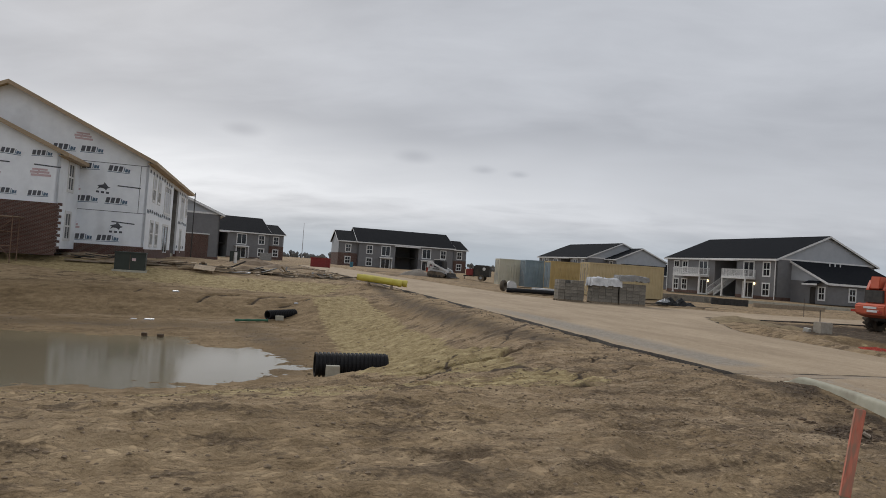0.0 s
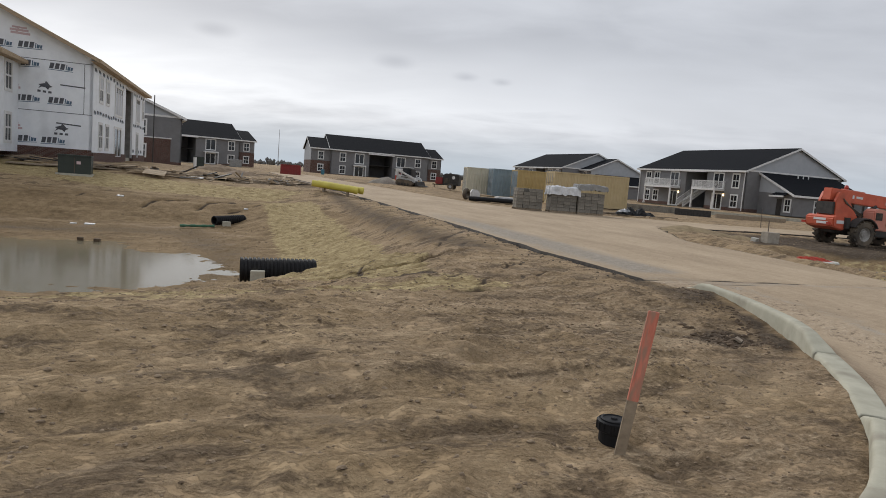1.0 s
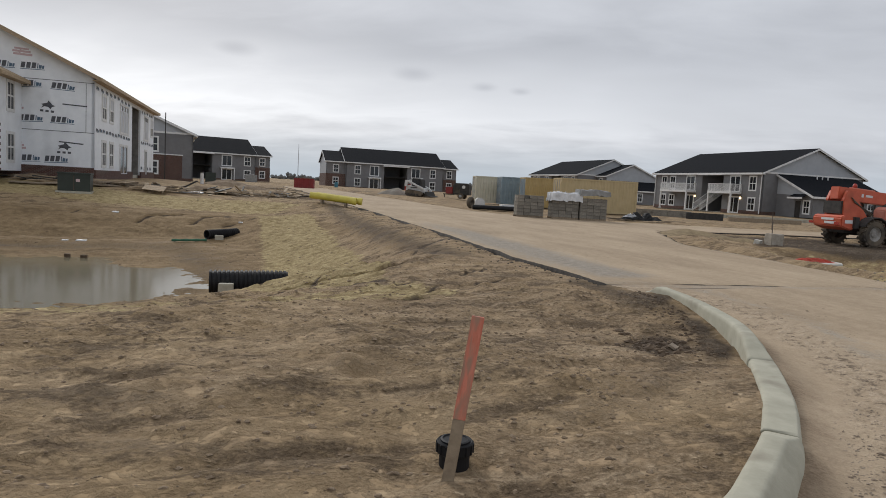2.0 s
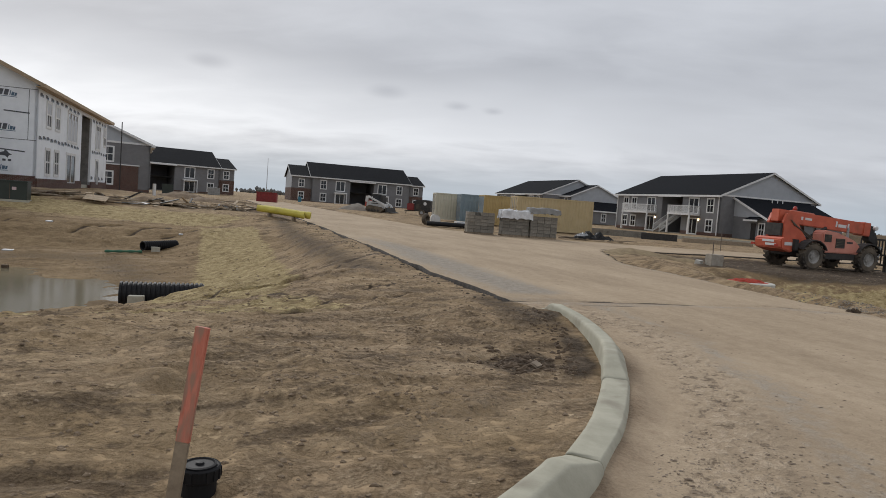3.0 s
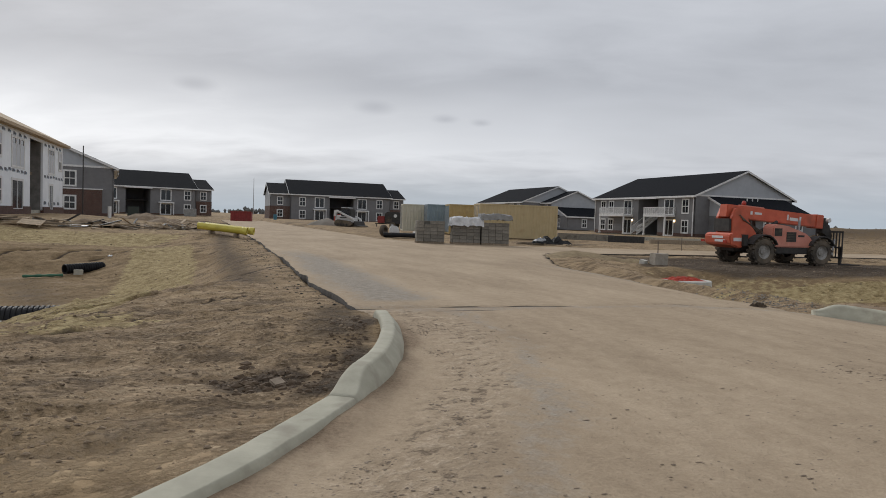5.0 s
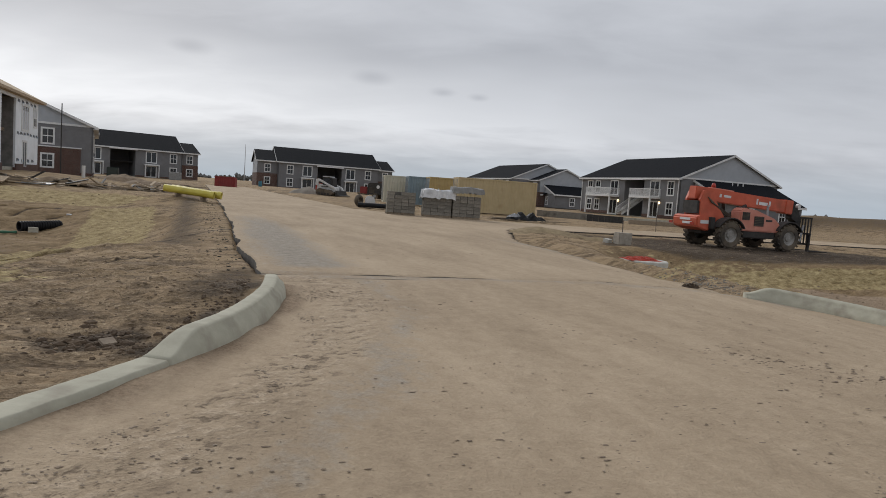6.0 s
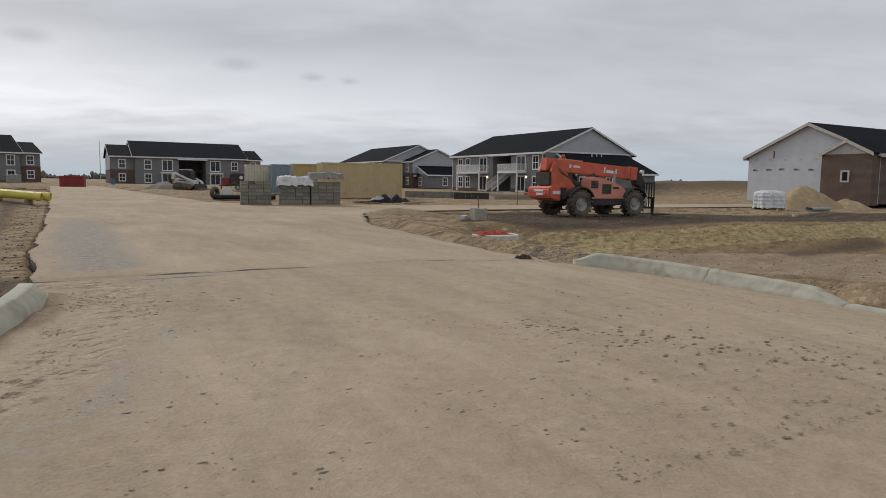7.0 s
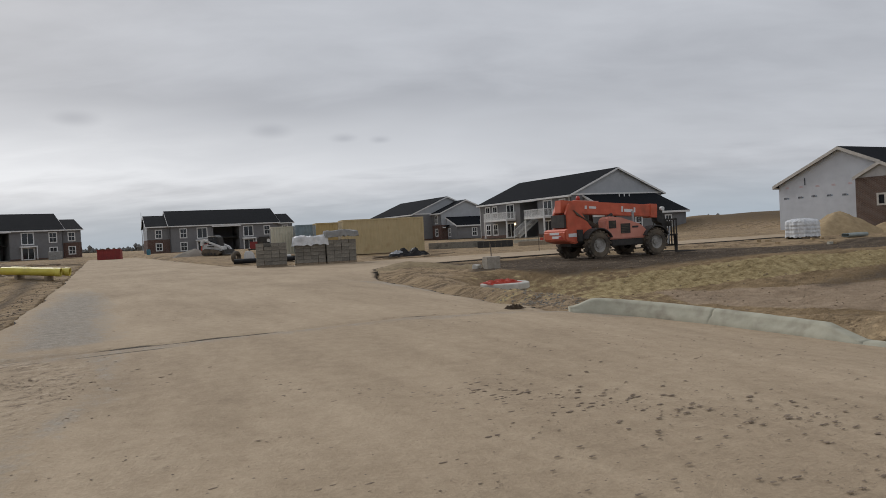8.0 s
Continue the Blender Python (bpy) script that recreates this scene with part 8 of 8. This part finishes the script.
for i in range(26):
    t = rs.random()
    x, y = -37.5 + 15 * t, 36.0 + 3.5 * t + rs.uniform(-0.8, 1.2)
    if i % 3 == 0:
        loose_block("small lump of site rubble on bare earth", x, y, h_at(x, y) - 0.02, 0.2 + rs.random() * 0.3, 0.15 + rs.random() * 0.2, 0.12 + rs.random() * 0.12, rs.random() * 180, rs.choice([CONCRETE, BLOCKM, BRICK, TIMBER]), "rubble_lump", rs.uniform(-10, 10), "rubble")
    else:
        plank("scrap timber offcut on bare earth", x, y, h_at(x, y) + 0.02, 0.6 + rs.random() * 1.8, 0.1 + rs.random() * 0.15, 0.05, rs.random() * 180, rs.uniform(-4, 4), rs.choice([TIMBER, TIMBER_OLD, TIMBER_OLD]), "scrap timber")
for i in range(44):
    t = rs.random()
    x, y = -38.5 + 17 * t, 36.2 + 4.6 * t + rs.uniform(-0.7, 1.0)
    plank("long timber board in the scrap along the yard", x, y, h_at(x, y) + 0.03 + 0.1 * rs.random(), 1.2 + rs.random() * 2.6, 0.14 + rs.random() * 0.2, 0.06, rs.gauss(30, 35), rs.uniform(-7, 7), rs.choice([TIMBER, TIMBER_OLD, TIMBER_OLD, MATS["grimy_black_steel"]]), "scrap timber")
for x, y, w, d_, hh, k in ((-33.6, 37.4, 1.6, 0.8, 0.35, 3), (-26.2, 39.6, 1.8, 0.9, 0.42, 5), (-24.4, 41.2, 1.3, 0.7, 0.3, 8), (-36.6, 37.0, 1.5, 0.8, 0.3, 9)):
    heap("debris_mound", "dark mound of mixed site debris and soil", x, y, w, d_, hh, SOIL, k, "debris", 25)
for i in range(34):
    t = rs.random()
    x, y = -27.5 + 6.5 * t + rs.gauss(0, 0.5), 38.6 + 3.6 * t + rs.gauss(0, 0.7)
    plank("jumbled timber offcut on the yard heap", x, y, h_at(x, y) + 0.04 + 0.25 * rs.random(), 0.9 + rs.random() * 1.8, 0.10 + rs.random() * 0.14, 0.05, rs.random() * 180, rs.uniform(-22, 22), rs.choice([TIMBER, TIMBER, TIMBER_OLD, MATS["grimy_black_steel"]]), "scrap timber")
for x, y, w, d_, hh, k in ((-27.0, 39.2, 1.5, 0.8, 0.4, 21), (-22.8, 42.0, 1.6, 0.9, 0.45, 22), (-21.4, 43.4, 1.2, 0.7, 0.3, 23)):
    heap("debris_mound", "dark mound of mixed site debris and soil", x, y, w, d_, hh, SOIL, k, "debris", 30)
for x, y, sx, col in ((-23.6, 22.2, 0.2, MUD), (-23.0, 22.3, 0.22, MUD), (-25.4, 25.6, 0.4, PLASTIC), (-26.0, 25.4, 0.25, PLASTIC), (-26.4, 29.6, 0.3, PLASTIC), (-20.6, 30.9, 0.2, PLASTIC)):
    loose_block("small scrap lump lying on the pond bank", x, y, h_at(x, y) - 0.02, sx, sx * 0.5, 0.06 if col is PLASTIC else 0.16, 40 * sx, col, "scrap_lump", 6, "rubble")
for x, y, a in ((-25.6, 38.9, 20), (-30.9, 37.6, -12)):
    h = thing("pallet", "timber pallet lying among scrap in the yard", "pallet", pose(x, y, h_at(x, y) + 0.05, 5, -4, a))
    for i in range(8):
        bm = bmnew()
        box(bm, -0.6, 0.6, -0.5 + i * 0.13, -0.41 + i * 0.13, 0.10, 0.12)
        part("slat", bm, TIMBER, h)
    for px3 in (-0.55, 0.0, 0.5):
        bm = bmnew()
        box(bm, px3, px3 + 0.05, -0.5, 0.55, 0.0, 0.10)
        part("stringer", bm, TIMBER_OLD, h)
for i in range(3):
    px2, py2 = -35.2 + i * 1.7, 35.2 + 0.7 * i
    bm = bmnew()
    box(bm, -1.1, 1.1, -0.4, 0.4, 0, 0.06)
    tagged(part("plywood_sheet", bm, TIMBER_OLD, m=pose(px2, py2, h_at(px2, py2) + 0.02, 2, 1, 25 + 9 * i)), "weathered plywood sheet lying in the yard", "plywood", "plywood sheets")
for i in range(22):
    x, y = -40.5 + rs.random() * 9, 66 + rs.random() * 9
    plank("scrap timber offcut before the grey house", x, y, h_at(x, y) + 0.02, 0.8 + rs.random() * 1.6, 0.16, 0.08, rs.random() * 180, rs.uniform(-5, 5), rs.choice([TIMBER, TIMBER_OLD]), "scrap timber")
heap("earth_mound", "heap of brown spoil before the grey house", -37.5, 66.5, 3.2, 1.6, 0.75, SOIL, 6, "earth mound", 20)
heap("earth_mound", "low heap of spoil beside the house corner", -33.5, 62.5, 2.4, 1.3, 0.45, SOIL, 8, "earth mound", 40)
bm = bmnew()
tube(bm, (0, 0, -0.3), (0, 0, 7.9), 0.055, 10)
tagged(part("mast", bm, MATS["grimy_black_steel"], m=Matrix.Translation((-48.2, 73.4, h_at(-48.2, 73.4)))), "tall thin dark pole beside the grey house", "pole")
bm = bmnew()
tube(bm, (0, 0, -0.2), (0, 0, 1.0), 0.14, 12)
tagged(part("white_pipe_stub", bm, TRIM, m=Matrix.Translation((-34.8, 55.5, h_at(-34.8, 55.5)))), "white upright pipe stub near the wrapped building", "pipe")
bm = bmnew()
box(bm, -0.6, 0.6, -0.3, 0.3, 0, 1.35)
tagged(part("green_utility_box", bm, GREEN, m=rot_z(-44.4, 77.2, h_at(-44.4, 77.2), GRID), bevel=0.03), "green utility cabinet by the grey house corner", "cabinet")
bm = bmnew()
lathe(bm, [(0.001, 0), (0.28, 0), (0.30, 0.3), (0.30, 0.6), (0.28, 0.9), (0.001, 0.9)], 20)
tagged(part("blue_barrel", bm, material("blue_plastic", (0.03, 0.14, 0.20), (0.05, 0.20, 0.27), 3, 0.4), m=Matrix.Translation((-38.6, 112.5, h_at(-38.6, 112.5)))), "blue plastic barrel standing on bare ground", "barrel")
loose_block("grey metal site cart by the far house", -60.3, 128.0, h_at(-60.3, 128) , 2.2, 1.2, 1.5, 30, GREYSHEET, "site_cart", 0, "cart")

# ---------------------------------------------------------------- clods, stones and straw on the ground
def scatter(name, label, count, area, size, mt, seed, flat=0.6, on_road=False, cat="stones", long=1.0):
    rnd = random.Random(seed)
    verts, faces = [], []
    pts = []
    tries = 0
    while len(pts) < count and tries < count * 6:
        tries += 1
        pts.append(area(rnd))
    P = np.array(pts)
    if on_road:
        s, r = P[:, 0] * U.x + P[:, 1] * U.y, P[:, 0] * V.x + P[:, 1] * V.y
        Z = road_height(s, r)
        keep = poly_dist(s, r, ROAD_POLY) < -0.05
    else:
        Z = ground_height(P[:, 0], P[:, 1])
        s, r = P[:, 0] * U.x + P[:, 1] * U.y, P[:, 0] * V.x + P[:, 1] * V.y
        keep = poly_dist(s, r, ROAD_POLY) > (0.4 if name != "asphalt_crumbs" else 0.02)
    for (x, y), z, k in zip(pts, Z, keep):
        if not k:
            continue
        q = size(rnd)
        base = len(verts)
        rot = rnd.random() * 6.28
        n = 6
        for ring, (rr, zz_) in enumerate(((1.0, -0.25), (0.9, 0.35), (0.45, 0.8))):
            for i in range(n):
                a = rot + 2 * math.pi * i / n
                w = rr * rnd.uniform(0.5, 1.4)
                ca, sa = q * w * math.cos(a) * long, q * w * math.sin(a) * 0.8
                verts.append((x + ca * U.x - sa * U.y, y + ca * U.y + sa * U.x, z + q * flat * zz_ * rnd.uniform(0.75, 1.2)))
        for ring in range(2):
            for i in range(n):
                a, b = base + ring * n + i, base + ring * n + (i + 1) % n
                faces.append((a, b, b + n, a + n))
        faces.append(tuple(base + 2 * n + i for i in range(n)))
    me = bpy.data.meshes.new(name)
    me.from_pydata(verts, [], faces)
    me.materials.append(mt)
    return tagged(new(name, me), label, cat, kind="stuff")


def skew(rnd, lo, hi, p=2.5):
    return lo + (hi - lo) * rnd.random() ** p


CLOD = material("dry_dirt_clods", (0.150, 0.105, 0.066), (0.32, 0.240, 0.158), 11, 0.95, bump=0.01, bump_scale=50)
ROADCLOD = material("dark_dropped_dirt", (0.165, 0.124, 0.087), (0.28, 0.214, 0.153), 9, 0.95, bump=0.008, bump_scale=60)
STONE = material("small_dusty_stones", (0.22, 0.172, 0.125), (0.40, 0.325, 0.245), 7, 0.9)


def seam_clods(rnd):
    return -0.3 + rnd.gauss(0, 1.3), 9.7 + rnd.gauss(0, 0.9)


def verge_area(rnd):
    s, r = rnd.uniform(-14, 0.2), rnd.uniform(3.0, 16)
    return xy(s, r)


def road_area(rnd):
    return xy(rnd.uniform(-3, 11), 4.2 + 30 * rnd.random() ** 2.0)


def gutter_area(rnd):
    p = rnd.choice(KERB_L_LINE[:34])
    q = p + Vector((1, -0.55)).normalized() * abs(rnd.gauss(0.55, 0.45)) + Vector((rnd.uniform(-0.25, 0.25), rnd.uniform(-0.25, 0.25)))
    return xy(q.x, q.y)


def edge_area(rnd):
    r = rnd.uniform(12.5, 42)
    return xy(-0.62 - abs(rnd.gauss(0, 0.35)), r)


def clod_patch(rnd):
    return -5.24 + rnd.gauss(0, 0.20), 6.66 + rnd.gauss(0, 0.24)


def clod_patch_far(rnd):
    r = rnd.uniform(7.5, 10.9)
    return xy(-0.72 - 0.95 * smooth01((10.4 - r) / 3.0) - abs(rnd.gauss(0.1, 0.2)), r)


def track_marks(rnd):
    k = rnd.random()
    x, y = xy(3.2 + 3.2 * k + rnd.gauss(0, 0.28), 4.4 + 3.8 * (1 - k) ** 1.0 + rnd.gauss(0, 0.3))
    return x, y


scatter("dirt_clods", "loose dirt clods over the verge", 14000, verge_area, lambda q: skew(q, 0.005, 0.030, 3.6), CLOD, 1, cat="dirt clods")
scatter("dirt_clods", "dark dug-up clods behind the kerb", 170, clod_patch, lambda q: skew(q, 0.012, 0.06, 2.0), MUD, 2, 0.7, cat="dirt clods")
scatter("dirt_clods", "dark clods along the kerb back", 260, clod_patch_far, lambda q: skew(q, 0.008, 0.04, 2.2), MUD, 3, 0.7, cat="dirt clods")
scatter("road_stones", "small stones and crumbs strewn on the dusty road", 3200, road_area, lambda q: skew(q, 0.003, 0.011, 3.0), STONE, 4, 0.5, True)
scatter("road_stones", "gravel crumbs gathered along the kerb", 7000, gutter_area, lambda q: skew(q, 0.003, 0.013, 3.2), STONE, 5, 0.5, True, "stones", 1.2)
scatter("road_clods", "dark dirt crumbs dropped on the road", 5200, road_area, lambda q: skew(q, 0.003, 0.016, 3.2), ROADCLOD, 6, 0.25, True, "dirt clods", 1.9)
scatter("road_clods", "dirt crumbs left by tyres on the road", 420, track_marks, lambda q: skew(q, 0.004, 0.022, 2.4), ROADCLOD, 7, 0.25, True, "dirt clods", 1.9)
scatter("road_clods", "dirt clods dropped before the road seam", 260, seam_clods, lambda q: skew(q, 0.004, 0.020, 2.2), ROADCLOD, 21, 0.35, True, "dirt clods", 1.6)
scatter("road_clods", "dark clods lying along the kerb gutter", 420, gutter_area, lambda q: skew(q, 0.005, 0.022, 2.6), ROADCLOD, 22, 0.45, True, "dirt clods", 1.3)
scatter("asphalt_crumbs", "black crumbs broken from the road edge", 500, edge_area, lambda q: skew(q, 0.008, 0.04, 3.2), MATS["broken_asphalt_edge"], 8, 0.6, False, "asphalt crumbs")
heap("dirt_clod", "flattened dark dirt clod on the road", 3.28, 7.12, 0.22, 0.13, 0.05, MUD, 12, "dirt clod", 10)
crumple("dirt_lump", "dark lump of dirt at the road crack", rot_z(2.45, 14.75, road_at(2.45, 14.75) - 0.005, 30), 0.42, 0.22, 0.10, MUD, 8, "dirt clod", 8)
loose_block("flat brown stone lying among dark clods", -5.08, 6.58, h_at(-5.08, 6.58) + 0.03, 0.13, 0.085, 0.025, 62, STONE, "flat_stone", 26, "stone")


def kerb_side(rnd):
    k = rnd.choice(((-6.4, 4.9), (-5.6, 6.0), (-6.9, 6.4), (-5.9, 7.7), (-7.6, 5.3), (-5.3, 9.0), (-8.4, 7.2)))
    return k[0] + rnd.gauss(0, 0.55), k[1] + rnd.gauss(0, 0.45)


scatter("dirt_clods", "dark moist clods turned up on the verge", 1500, kerb_side, lambda q: skew(q, 0.006, 0.03, 3.2), CLOD, 14, 0.6, False, "dirt clods")


def gravel_strip(rnd):
    return 2.9 + rnd.gauss(0, 0.5), 15.6 + rnd.gauss(0, 1.3)


def swale_bits(rnd):
    return rnd.uniform(0, 24), rnd.uniform(16, 36)


def bank_bits(rnd):
    return rnd.uniform(-34, -10), rnd.uniform(10, 38)


scatter("gravel_strip", "grey gravel between road and swale", 1300, gravel_strip, lambda q: skew(q, 0.012, 0.04, 1.8), GRAVEL, 9, 0.7, False, "gravel")
scatter("dirt_clods", "scattered clods over the swale banks", 2600, swale_bits, lambda q: skew(q, 0.01, 0.06, 3.0), CLOD, 10, 0.6, False, "dirt clods")
scatter("dirt_clods", "scattered clods over the pond banks", 2600, bank_bits, lambda q: skew(q, 0.01, 0.06, 3.4), CLOD, 11, 0.6, False, "dirt clods")


# ---------------------------------------------------------------- far trees and masts
def far_trees():
    rnd = random.Random(12)
    verts, faces = [], []
    for k in range(420):
        a = radians(-62 + 115 * k / 419 + rnd.uniform(-0.3, 0.3))
        d = rnd.uniform(620, 900)
        if rnd.random() < 0.45:
            continue
        x, y = d * math.sin(a), d * math.cos(a)
        hh = rnd.uniform(3, 8)
        for j in range(7):
            cx_, cy_, cz = x + rnd.gauss(0, 4), y + rnd.gauss(0, 4), hh * rnd.uniform(0.25, 0.9)
            q = rnd.uniform(1.2, 2.8)
            b = len(verts)
            verts += [(cx_ + q, cy_, cz), (cx_ - q, cy_, cz + 0.3), (cx_, cy_ + q, cz), (cx_, cy_ - q, cz - 0.2), (cx_, cy_, cz + q), (cx_, cy_, max(-0.5, cz - 2.2 * q))]
            faces += [(b, b + 2, b + 4), (b + 2, b + 1, b + 4), (b + 1, b + 3, b + 4), (b + 3, b, b + 4), (b + 2, b, b + 5), (b + 1, b + 2, b + 5), (b + 3, b + 1, b + 5), (b, b + 3, b + 5)]
    me = bpy.data.meshes.new("far_trees")
    me.from_pydata(verts, [], faces)
    me.materials.append(material("bare_winter_trees", (0.10, 0.10, 0.095), (0.17, 0.165, 0.155), 0.2, 1.0))
    tagged(new("far_trees", me), "far line of bare grey trees on the skyline", "trees", kind="stuff")


far_trees()
for x, y, hh in ((-150, 420, 24), (-96, 430, 18), (190, 300, 16)):
    bm = bmnew()
    tube(bm, (0, 0, -1), (0, 0, hh), 0.28, 6, 0.12)
    tagged(part("radio_mast", bm, STEEL, m=Matrix.Translation((x, y, 0))), "thin grey mast far off on the plain", "mast", "far masts")

bm = bmnew()
tube(bm, (0, 0, -0.3), (0, 0, 3.2), 0.07, 8)
tagged(part("timber_pole", bm, TIMBER_OLD, m=Matrix.Translation((50.5, 80.4, h_at(50.5, 80.4)))), "thin grey timber pole on the earth bank", "pole")
